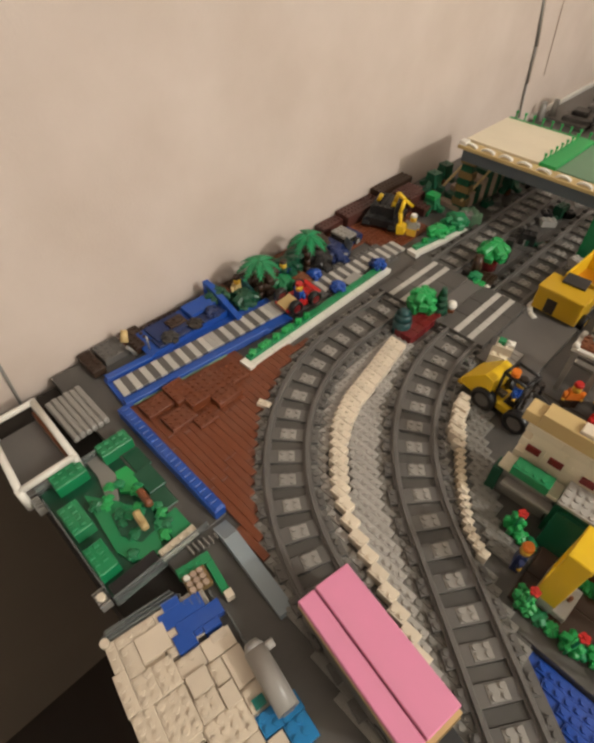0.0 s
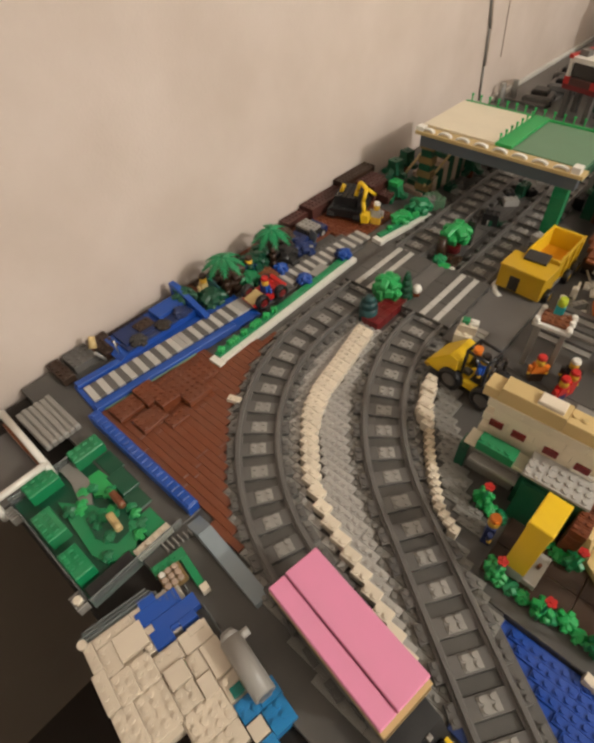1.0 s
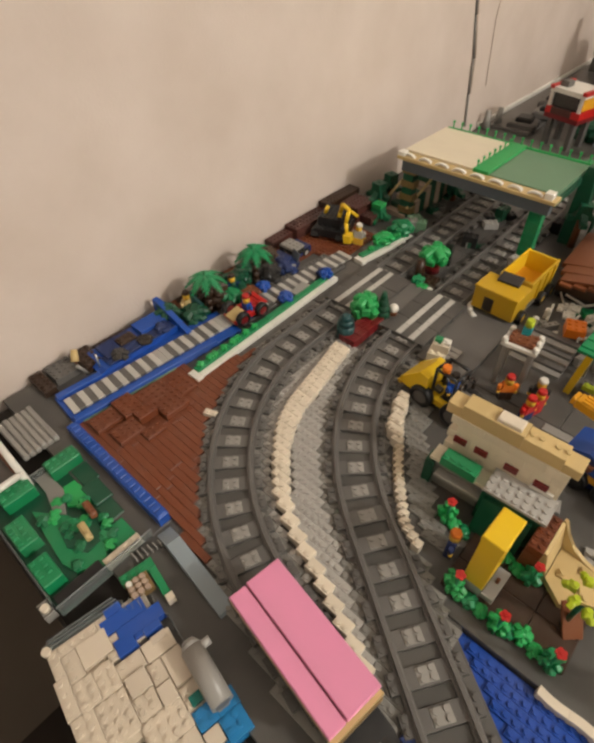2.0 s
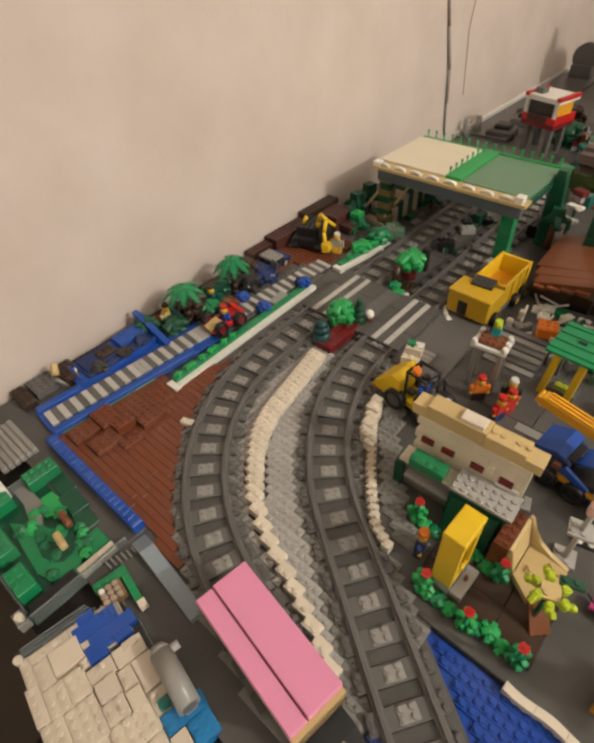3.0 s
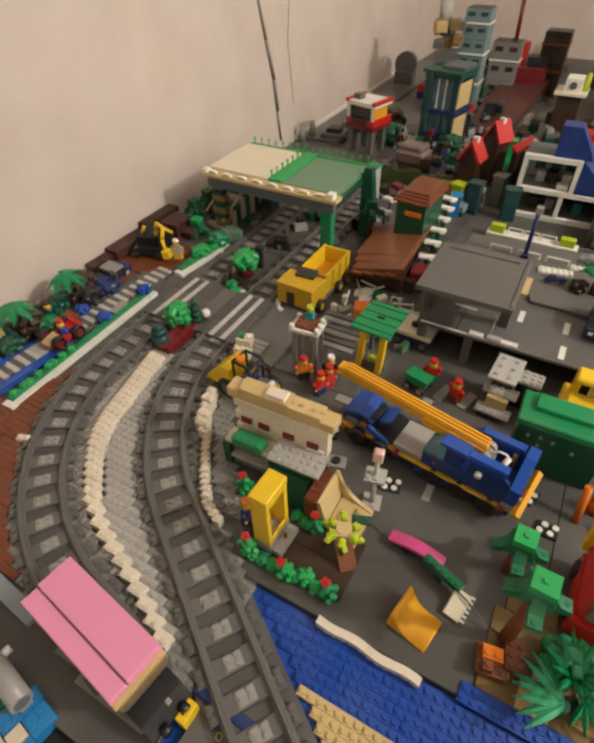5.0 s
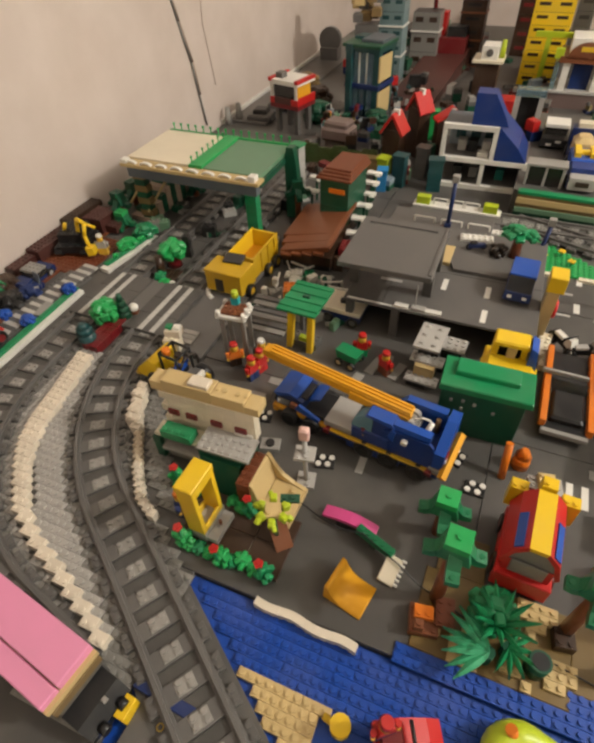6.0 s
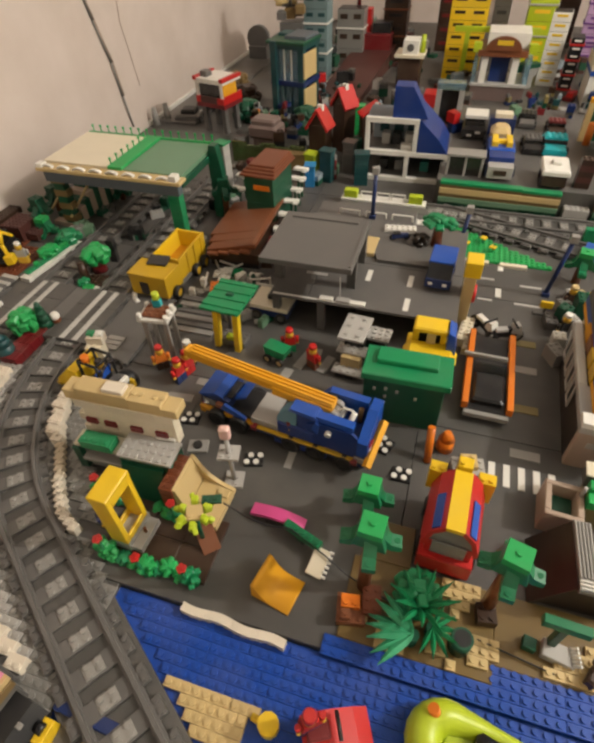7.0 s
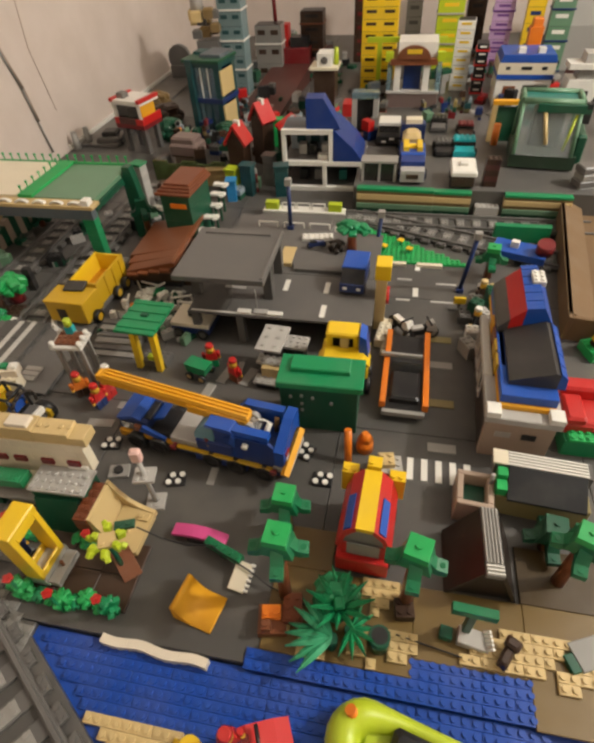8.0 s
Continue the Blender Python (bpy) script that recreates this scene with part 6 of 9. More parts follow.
    blk(t, "sill_top", -0.108, 0.258, 0, 0.046, 0.280, 0.0125, "white", "white ledge with lime blocks")
    for x in (-0.103, 0.015):
        blk(t, "lime_block", x, 0.262, 0.0125, x + 0.024, 0.276, 0.026, "lime")
    for i in range(3):
        x = -0.072 + i * 0.028
        for a, b in (((x, 0.268, 0.0125), (x, 0.268, 0.024)), ((x, 0.268, 0.024), (x + 0.024, 0.268, 0.024)), ((x + 0.024, 0.268, 0.0125), (x + 0.024, 0.268, 0.024))):
            rod(t, "rail", a, b, 0.0012, "white", n=6)


deck()


def pickup():
    t = thing("van", 0.462, 0.735, 0.0504, -3, "dark blue toy van with a bright blue roof on the deck", "van")
    t.scale = (0.9, 0.85, 0.92)
    blk(t, "body", -0.018, -0.036, 0.006, 0.018, 0.036, 0.020, "dark_blue", c=0.001)
    blk(t, "windows", -0.016, -0.015, 0.020, 0.016, 0.030, 0.032, "dark_blue")
    blk(t, "roof", -0.018, -0.016, 0.032, 0.018, 0.034, 0.037, "blue", c=0.001)
    shape(t, "windscreen", [(-0.034, 0.020), (-0.0325, 0.020), (-0.016, 0.032), (-0.016, 0.035)], -0.017, 0.017, "black", "x")
    for x in (-0.010, 0.010):
        blk(t, "headlight", x - 0.003, -0.0375, 0.011, x + 0.003, -0.0357, 0.015, "white")
    for sx in (-0.016, 0.016):
        for sy in (-0.022, 0.022):
            wheel(t, sx, sy, 0.0075, 0.0075, 0.006, "x", "grey")


pickup()


def lamp_post(x, y, z, h, lean, label):
    t = thing("street_lamp", x, y, z, 0, label, "street lamp", "dark blue street lamps")
    blk(t, "foot", -0.005, -0.005, 0, 0.005, 0.005, 0.006, "dark_blue")
    rod(t, "post", (0, 0, 0.006), (lean, 0, h), 0.0032, "dark_blue", n=8)
    blk(t, "head", lean - 0.005, -0.005, h, lean + 0.005, 0.005, h + 0.010, "grey")


lamp_post(0.343, 0.881, 0.0475, 0.072, 0.0, "dark blue lamp post with grey head behind the deck")
lamp_post(0.481, 0.867, 0.0, 0.082, 0.006, "dark blue lamp post beside the green")
lamp_post(0.612, 0.806, 0.0, 0.088, 0.009, "leaning dark blue lamp post beside the road")


def fuel_pump():
    t = thing("fuel_pump", 0.500, 0.714, 0, 0, "tall tan pillar with a yellow top and red side", "pillar")
    blk(t, "pillar", -0.008, -0.012, 0, 0.006, 0.012, 0.080, "tan")
    blk(t, "cap", -0.010, -0.012, 0.080, 0.010, 0.014, 0.101, "yellow", c=0.001)
    rod(t, "disc", (0.006, 0.0, 0.050), (0.010, 0.0, 0.050), 0.012, "red", n=12)


fuel_pump()
for x, y, w, d, h in ((0.496, 0.665, 2, 6, 4), (0.505, 0.65, 3, 2, 3), (0.525, 0.668, 3, 2, 2)):
    t = thing("kerb_brick", x, y, 0, -8, "white and tan kerb brick at the foot of the deck", "brick", "kerb bricks")
    brick(t, 0, 0, 0, w, d, h, "cream", True)


def white_steps():
    t = thing("roof_plates", 0.388, 0.612, 0, -4, "stacked light grey studded plates on black supports", "plate stack")
    brick(t, -3.4, -4.0, 15.6, 4, 6, 1, "light_grey", False)
    for i in range(6):
        brick(t, -2.9 + 1.9 * (i % 2), -3.4 + 2.0 * (i // 2), 16.6, 1, 1, 0.1, "light_grey", True, "jumper")
    brick(t, -0.2, -1.4, 12.6, 4, 3, 1, "light_grey", True)
    brick(t, -3.6, -3.6, 8.0, 5, 2.2, 1, "light_grey", True)
    brick(t, -3.6, -5.8, 2.4, 5, 2, 1, "light_grey", True)
    brick(t, -2.6, -4.4, 0, 3, 1.8, 8, "tan", False)
    brick(t, -2.8, -2.0, 0, 3, 3.4, 15.6, "black", False)
    brick(t, 0.4, -1.0, 0, 3, 2, 12.6, "black", False)
    brick(t, -3.2, -5.6, 0, 3, 1, 2.4, "black", False)


white_steps()


def container():
    t = thing("container", 0.448, 0.532, 0, 1, "dark green brick container with a green stepped lid", "container")
    blk(t, "body", -0.044, -0.017, 0, 0.040, 0.022, 0.066, "dark_green", c=0.001)
    blk(t, "lid", -0.047, -0.020, 0.066, 0.045, 0.026, 0.074, "green", "green lid with a raised ridge", c=0.001)
    blk(t, "ridge", -0.034, -0.002, 0.074, 0.030, 0.020, 0.080, "green", c=0.001)
    for x, z in ((-0.032, 0.05), (-0.020, 0.052), (-0.020, 0.04), (-0.008, 0.050), (-0.02, 0.03), (0.012, 0.044)):
        blk(t, "clip", x - 0.0016, -0.0186, z, x + 0.0016, -0.0168, z + 0.004, "grey")


container()


def yellow_machine():
    t = thing("yellow_cab", 0.466, 0.592, 0, 0, "yellow toy loader cab with open window frame and blue wedge", "loader")
    blk(t, "body", -0.028, -0.012, 0.010, 0.028, 0.024, 0.052, "yellow", c=0.002)
    shape(t, "bonnet", [(-0.030, 0.052), (0.030, 0.052), (0.022, 0.062), (-0.022, 0.062)], -0.022, -0.002, "yellow")
    blk(t, "pillar", -0.022, -0.002, 0.052, -0.015, 0.016, 0.078, "yellow")
    blk(t, "pillar", 0.009, -0.002, 0.052, 0.015, 0.016, 0.078, "yellow")
    # Solid black block puts the dark of the open cab between its pillars.
    blk(t, "opening", -0.015, 0.004, 0.052, 0.009, 0.014, 0.078, "black")
    blk(t, "seat", -0.006, -0.004, 0.062, 0.004, 0.003, 0.076, "tan")
    blk(t, "roof", -0.022, -0.006, 0.078, 0.016, 0.018, 0.084, "yellow", c=0.002)
    shape(t, "wedge", [(0.0165, 0.052), (0.028, 0.052), (0.024, 0.082), (0.0165, 0.086)], -0.010, 0.014, "blue")
    for sx in (-0.028, 0.028):
        for sy in (-0.010, 0.014):
            wheel(t, sx, sy, 0.012, 0.012, 0.008, "x", "yellow")


yellow_machine()


def flatbed():
    t = thing("car_carrier", 0.539, 0.612, 0, -1, "black toy flatbed trailer with orange side rails", "trailer")
    blk(t, "bed", -0.022, -0.066, 0.008, 0.022, 0.064, 0.014, "black")
    blk(t, "rail", -0.0275, -0.064, 0.012, -0.0205, 0.066, 0.022, "orange", "orange side rail")
    blk(t, "rail", 0.0205, -0.064, 0.012, 0.0275, 0.066, 0.022, "orange", "orange side rail")
    blk(t, "cab", -0.017, -0.056, 0.014, 0.017, -0.010, 0.022, "black", c=0.003)
    shape(t, "windscreen", [(-0.006, 0.014), (0.016, 0.014), (-0.004, 0.030)], -0.017, 0.017, "clear", "x")
    blk(t, "bumper", -0.024, -0.072, 0.008, 0.024, -0.066, 0.014, "grey")
    blk(t, "crossbar", -0.032, 0.010, 0.024, 0.018, 0.014, 0.029, "grey")
    for sx in (-0.022, 0.022):
        for sy in (-0.045, 0.0, 0.045):
            wheel(t, sx, sy, 0.008, 0.008, 0.006, "x", "grey")


flatbed()


def motorbike(x, y, rz, label, m="light_grey"):
    t = thing("motorbike", x, y, 0, rz, label, "motorbike")
    for sx in (-0.016, 0.016):
        wheel(t, sx, 0, 0.009, 0.009, 0.006, "y", "grey")
    shape(t, "frame", [(-0.016, 0.010), (0.014, 0.008), (0.018, 0.020), (0.004, 0.022), (-0.006, 0.018), (-0.018, 0.020)], -0.003, 0.003, "black")
    shape(t, "fairing", [(0.006, 0.016), (0.022, 0.012), (0.016, 0.028), (0.008, 0.026)], -0.005, 0.005, m)
    rod(t, "handlebar", (0.010, -0.009, 0.028), (0.010, 0.009, 0.028), 0.0014, "black")
    blk(t, "saddle", -0.014, -0.004, 0.018, 0.002, 0.004, 0.022, m)


motorbike(0.556, 0.690, 20, "white and black toy motorbike parked on the road")
motorbike(0.530, 0.700, -50, "dark toy motorbike lying by the pillar", "white")


# ---- striped wagon, trees, sand and water ----
def striped_wagon():
    t = thing("circus_wagon", 0.511, 0.394, 0, -3, "toy wagon with a red, yellow and blue striped barrel roof", "wagon")
    t.scale = (0.88, 0.98, 1.33)
    blk(t, "base", -0.026, -0.040, 0.004, 0.026, 0.030, 0.020, "red", c=0.001)
    blk(t, "body", -0.022, -0.034, 0.020, 0.022, 0.0230, 0.034, "red")
    blk(t, "window", -0.016, -0.0355, 0.022, 0.016, -0.0335, 0.036, "mid_grey")
    prof = [(-0.027, 0.032), (-0.020, 0.048), (-0.0085, 0.056), (0.0085, 0.056), (0.020, 0.048), (0.027, 0.032)]
    for k, ((a, b), m) in enumerate(zip(zip(prof, prof[1:]), ("red", "red", "yellow", "red", "red"))):
        shape(t, "roof_panel", [a, b, (b[0] * 0.86, b[1] - 0.0035), (a[0] * 0.86, a[1] - 0.0035)], -0.036, 0.0235, m)
    for a, b in ((prof[1], prof[2]), (prof[3], prof[4])):
        n = Vector((b[1] - a[1], 0, a[0] - b[0])).normalized() * -0.0012
        lo, hi = Vector((a[0], 0, a[1])), Vector((b[0], 0, b[1]))
        p, q = lo.lerp(hi, 0.05), lo.lerp(hi, 0.62)
        if a[0] > 0:
            p, q = lo.lerp(hi, 0.38), lo.lerp(hi, 0.95)
        shape(t, "blue_tile", [(p.x, p.z), (q.x, q.z), (q.x + n.x, q.z + n.z), (p.x + n.x, p.z + n.z)], -0.034, -0.001, "blue")
    shape(t, "gable", [(-0.022, 0.032), (0.022, 0.032), (0.016, 0.045), (0.007, 0.0515), (-0.007, 0.0515), (-0.016, 0.045)], -0.033, -0.029, "mid_grey")
    for x in (-0.024, 0.024):
        brick(t, (x - 0.0085) / U, 0.0237 / U, 8.4, 2.1, 1.5, 6.6, "yellow")
    brick(t, -0.9, 0.0245 / U, 14, 1.8, 1.5, 4.4, "yellow")
    blk(t, "back_wall", -0.0154, 0.0237, 0.012, 0.0154, 0.0340, 0.0446, "dark_red")
    for sx in (-0.026, 0.026):
        for sy in (-0.024, 0.018):
            wheel(t, sx, sy, 0.009, 0.009, 0.005, "x", "dark_red")


striped_wagon()
for x, y, m, lab in ((0.4845, 0.473, "orange", "orange post beside the striped wagon"), (0.500, 0.496, "orange", "orange cone beside the striped wagon")):
    t = thing("bollard", x, y, 0, 0, lab, "bollard", "orange bollards")
    if x < 0.49:
        rod(t, "post", (0, 0, 0), (-0.0025, 0.014, 0.040), 0.0040, m)
    else:
        rod(t, "cone", (0, 0, 0), (0, 0, 0.016), 0.0095, m, r1=0.0085, n=12)
        rod(t, "tip", (0, 0, 0.016), (0, 0, 0.026), 0.0085, m, r1=0.0035, n=12)
t = thing("crates", 0.524, 0.472, 0, 10, "small tan and grey crates behind the striped wagon", "crates")
brick(t, -2, -2, 0, 4, 3, 4, "light_grey")
brick(t, -1, -1, 4, 2, 2, 2, "tan")
pine(0.447, 0.326, 0, "green toy tree with square crown on a brown trunk", 0.110, "green", 11)
pine(0.436, 0.389, 0, "green toy tree with square crown on a brown trunk", 0.061, "green", 12)
pine(0.549, 0.337, 0.0024, "green toy tree with square crown on a brown trunk", 0.098, "green", 13)
pine(0.678, 0.377, 0, "green toy tree with square crown on a brown trunk", 0.084, "green", 14)
palm(0.492, 0.292, 0.020, 0.037, "sand_leaf", "light green toy palm fan with long pointed leaves on the sand", 8, 22, "dark_green", 0.0024, True, (122, 232), (0.42, -0.40))
palm(0.506, 0.302, 0.018, 0.022, "green", "dark green toy palm fan beside a round pot", 7, 23, "dark_green", 0.0024, True, (-110, 70), (0.45, -0.5))
palm(0.495, 0.314, 0.020, 0.026, "green", "dense green toy palm with upright leaves on the sand", 11, 24, "dark_green", 0.0024, True, None, (1.5, -0.6))
bush(0.492, 0.326, 0.0024, 0.024, 0.036, "green", "dense green toy shrub behind the palm fan", 25)
t = thing("pot", 0.529, 0.300, 0.0024, 0, "dark green hollow pot beside the palm", "pot")
rod(t, "pot", (0, 0, 0), (0, 0, 0.020), 0.0085, "dark_green", n=14)
# Black disc on the solid pot paints the dark of its inside.
rod(t, "hollow", (0, 0, 0.0195), (0, 0, 0.0204), 0.0066, "black", n=14)
t = thing("brown_block", 0.548, 0.329, 0.0024, 8, "dark brown block lying on the sand", "brick")
brick(t, -1, -1, 0, 2, 2, 3, "dark_brown", True)
t = thing("orange_rocks", 0.445, 0.303, 0, 10, "orange and brown rock pieces under the trees", "rock")
brick(t, -2, -1.5, 0, 3, 3, 3, "rust")
brick(t, -1.6, -0.2, 3, 2, 1.4, 1.6, "orange")
brick(t, -1.6, -1.4, 3, 1, 1, 2.4, "rust")
brick(t, 0.6, -0.5, 0, 2, 3, 4, "brown")

sand = thing("sand_plate", 0, 0, 0, 0, "tan smooth and studded plates forming a beach", "sand")
blk(sand, "plate", 0.434, 0.280, 0, 0.5558, 0.352, 0.0024, "beach")
blk(sand, "plate", 0.556, 0.294, 0, 0.6448, 0.352, 0.0024, "beach")
blk(sand, "plate", 0.645, 0.262, 0, 0.800, 0.352, 0.0024, "beach")
blk(sand, "plate", 0.442, 0.3522, 0, 0.484, 0.392, 0.0024, "beach")
# Darker brown here paints a shadow over this corner of the sand.
blk(sand, "plate", 0.644, 0.3522, 0, 0.800, 0.404, 0.0024, "shaded_sand")


def dunes(x, y):
    v = noise.noise(Vector((x * 38 + 3.1, y * 46, 1.7)))
    if y < (0.282 if x < 0.556 else 0.296 if x < 0.646 else 0.264):
        return False
    crest = min(0.328, 0.300 + 0.75 * (x - 0.590)) + 0.004 * v
    foot = max(0.296, 0.300 + 0.85 * (x - 0.655))
    shore = 0.584 < x < 0.710 and foot < y < crest
    bar = 0.660 < x and 0.284 + 0.5 * (x - 0.662) < y < 0.298 + 0.55 * (x - 0.662)
    drift = math.hypot(x - 0.547, y - 0.299) < 0.014 + 0.004 * v
    heap = math.hypot(x - 0.527, y - 0.343) < 0.014 + 0.005 * v
    return shore or bar or drift or heap or (v > 0.2 and x < 0.53 and y < 0.345)


t = thing("grey_plate", 0.690, 0.320, 0.0030, 24, "worn grey plate with a dark green edge lying on the sand", "plate")
blk(t, "plate", -0.012, -0.011, 0.0016, 0.014, 0.011, 0.0048, "mid_grey")
blk(t, "edge", -0.020, -0.010, 0, -0.0122, 0.004, 0.0048, "dark_green", "dark green edge piece")
pine(0.672, 0.409, 0, "low dark green toy tree beside the long shed", 0.038, "dark_green", 41)
mosaic(sand, dunes, 0.442, 0.265, 0.78, 0.350, 0.75, 0.9, "tan", True, 4, 31)
water = thing("water_plate", 0, 0, 0, 0, "blue studded plates forming a stretch of water", "water")
for i in range(5):
    blk(water, "plate", 0.235 + i * 0.128, 0.13, -0.0094, 0.3627 + i * 0.128, 0.2675, -0.0066, "sea")


def wet(x, y):
    return near((x, y), TRACK_R) > 0.043 and (y > 0.213 or x > 0.40) and right_of((x, y), TRACK_R)


mosaic(water, wet, 0.23, 0.205, 0.65, 0.264, -2.06, 0.7, "sea", True, 8, 32)
mosaic(water, lambda x, y: y < (0.279 if x < 0.556 else 0.293), 0.424, 0.2685, 0.644, 0.2925, 0.05, 0.5, "sea", True, 8, 34)
beach = thing("sand_plate", 0, 0, -0.0066, 0, "tan studded plate in the water beside the track", "sand")
mosaic(beach, lambda x, y: near((x, y), TRACK_R) > 0.0395 and y < 0.2135 and right_of((x, y), TRACK_R) and x < 0.388 - 0.2 * (0.21 - y), 0.27, 0.14, 0.395, 0.2155, 0, 1.4, "tan", True, 8, 33)
t = thing("quay_edge", 0.302, 0.2655, 0, -2.5, "wavy white tiles along the water's edge", "kerb")
for i in range(4):
    bm = bmesh.new()
    out = [(i * 0.0236 + 0.0234 * k / 6, 0.0020 * math.sin(math.pi * k / 6) * (0.6 if i % 2 else -0.5)) for k in range(7)]
    add_prism(bm, [(a, b - 0.0036) for a, b in out] + [(a, b + 0.0036) for a, b in out[::-1]], -0.006, 0.004, "z")
    part("tile", bm, "snow", t)

# things in and by the water
t = thing("jet_ski", 0.448, 0.217, -0.0044, 25, "red toy jet ski with dark seat on the water", "jet ski")
t.scale = (0.78, 0.9, 0.9)
shape(t, "hull", [(-0.030, 0.0), (0.026, 0.0), (0.034, 0.010), (0.020, 0.018), (-0.006, 0.024), (-0.030, 0.018)], -0.013, 0.013, "red")
blk(t, "seat", -0.026, -0.007, 0.018, -0.004, 0.007, 0.026, "dark_red", c=0.002)
rod(t, "handlebar", (0.004, -0.010, 0.030), (0.004, 0.010, 0.030), 0.002, "black")
figure(0.431, 0.214, 0.010, 40, "red", "dark_blue", "red", "toy rider in red leaning on the jet ski")
t = thing("speedboat", 0.551, 0.225, -0.0044, -13, "lime green rounded toy boat with black engine and orange light", "boat")
line = [(0.046 - 0.074 * k / 8, -0.0150) for k in range(9)]
line += [(-0.028 - 0.0150 * math.sin(math.pi * k / 10), -0.0150 * math.cos(math.pi * k / 10)) for k in range(1, 10)]
line += [(-0.028 + 0.074 * k / 8, 0.0150) for k in range(9)]
bm = bmesh.new()
rings = []
for k, (px, py) in enumerate(line):
    qx, qy = line[min(k + 1, len(line) - 1)]
    ox, oy = line[max(k - 1, 0)]
    d = Vector((qx - ox, qy - oy, 0)).normalized()
    rad = 0.0130 if 2 < k < len(line) - 3 else 0.0085 + 0.0015 * min(k, len(line) - 1 - k)
    if k > 17:
        rad = 0.0130 - 0.0070 * min(1, (k - 17) / 4)
        py += 0.9 * (0.0130 - rad)
    rings.append([bm.verts.new((px + d.y * rad * math.cos(a), py - d.x * rad * math.cos(a), 0.0150 + rad * 1.15 * math.sin(a))) for a in [math.tau * q / 14 for q in range(14)]])
for a, b in zip(rings, rings[1:]):
    for q in range(14):
        bm.faces.new((a[q], a[(q + 1) % 14], b[(q + 1) % 14], b[q])).smooth = True
bm.faces.new(rings[0][::-1])
bm.faces.new(rings[-1])
bmesh.ops.recalc_face_normals(bm, faces=bm.faces)
part("hull", bm, "lime", t)
blk(t, "deck", -0.030, -0.012, 0.0, 0.044, 0.017, 0.016, "lime", c=0.002)
blk(t, "engine", -0.011, -0.012, 0.0162, 0.034, 0.0165, 0.030, "black", c=0.004)
rod(t, "engine_cap", (0.006, 0.006, 0.030), (0.006, 0.006, 0.034), 0.0045, "mid_grey", n=10)
rod(t, "light", (-0.040, 0.011, 0.026), (-0.043, 0.012, 0.032), 0.0042, "orange", n=10)
t = thing("toy_buoy", 0.401, 0.207, -0.0066, 0, "yellow round toy piece with a stalk", "toy piece")
rod(t, "knob", (0, 0, 0), (0, 0, 0.014), 0.008, "yellow", n=12)
rod(t, "stalk", (-0.004, 0, 0.006), (-0.014, 0.002, 0.006), 0.0028, "yellow")
t = thing("barrier", 0.270, 0.1725, -0.0066, -3, "dark blue low barrier with a yellow block by the track", "barrier")
blk(t, "beam", -0.028, -0.005, 0, 0.032, 0.0045, 0.012, "dark_blue")
blk(t, "block", -0.026, -0.027, 0, -0.017, -0.0105, 0.020, "yellow")
t = thing("base_tile", 0.277, 0.143, -0.0066, -4, "dark grey plate with a small yellow ring before the track", "plate")
blk(t, "plate", -0.026, -0.030, 0, 0.024, 0.024, 0.0066, "dark_grey")
for i in range(8):
    a, b = math.tau * i / 8, math.tau * (i + 1) / 8
    rod(t, "ring_piece", (-0.002 + 0.0026 * math.cos(a), 0.012 + 0.0026 * math.sin(a), 0.0070), (-0.002 + 0.0026 * math.cos(b), 0.012 + 0.0026 * math.sin(b), 0.0070), 0.0006, "yellow", n=5)
t = thing("teal_plate", 0.322, 0.176, -0.0066, -10, "teal studded plate at the water's edge", "plate")
brick(t, -2, -2, 0, 5, 2, 2, "turquoise")


# ---- right side: road marks, sheds, building ----
marks = thing("road_marking", 0, 0, 0, 0, "white zebra bars and yellow dashes laid as tiles on the road", "road marking")
for i in range(6):
    blk(marks, "zebra_bar", 0.5312 + i * 0.0146, 0.463, 0, 0.5380 + i * 0.0146, 0.4905, 0.0010, "white", c=0.0002)
for y, m in ((0.508, "grey"), (0.574, "khaki"), (0.640, "grey"), (0.690, "khaki")):
    blk(marks, "dash", 0.567, y - 0.006, 0, 0.597, y + 0.006, 0.0010, m, c=0.0002)
for x, y in ((0.548, 0.795), (0.550, 0.865), (0.40, 0.47), (0.345, 0.435), (0.33, 0.60)):
    blk(marks, "dash", x - 0.004, y - 0.011, 0, x + 0.004, y + 0.011, 0.0010, "white" if x > 0.5 else "grey", c=0.0002)
for x, y, w in ((0.520, 0.825, 0.022), (0.578, 0.818, 0.030), (0.520, 0.772, 0.020), (0.570, 0.772, 0.034)):
    blk(marks, "bar", x, y, 0, x + w, y + 0.005, 0.0010, "light_grey", c=0.0002)
for x, y, rz in ((0.19, 0.485, 5), (0.215, 0.515, 0), (0.30, 0.55, 80), (0.315, 0.585, 75), (0.345, 0.585, 75)):
    t = thing("road_tile", x, y, 0, rz, "light grey tile lying flat on the dark road", "tile", "loose road tiles")
    blk(t, "tile", -0.016, -0.006, 0, 0.016, 0.006, 0.0016, "grey")


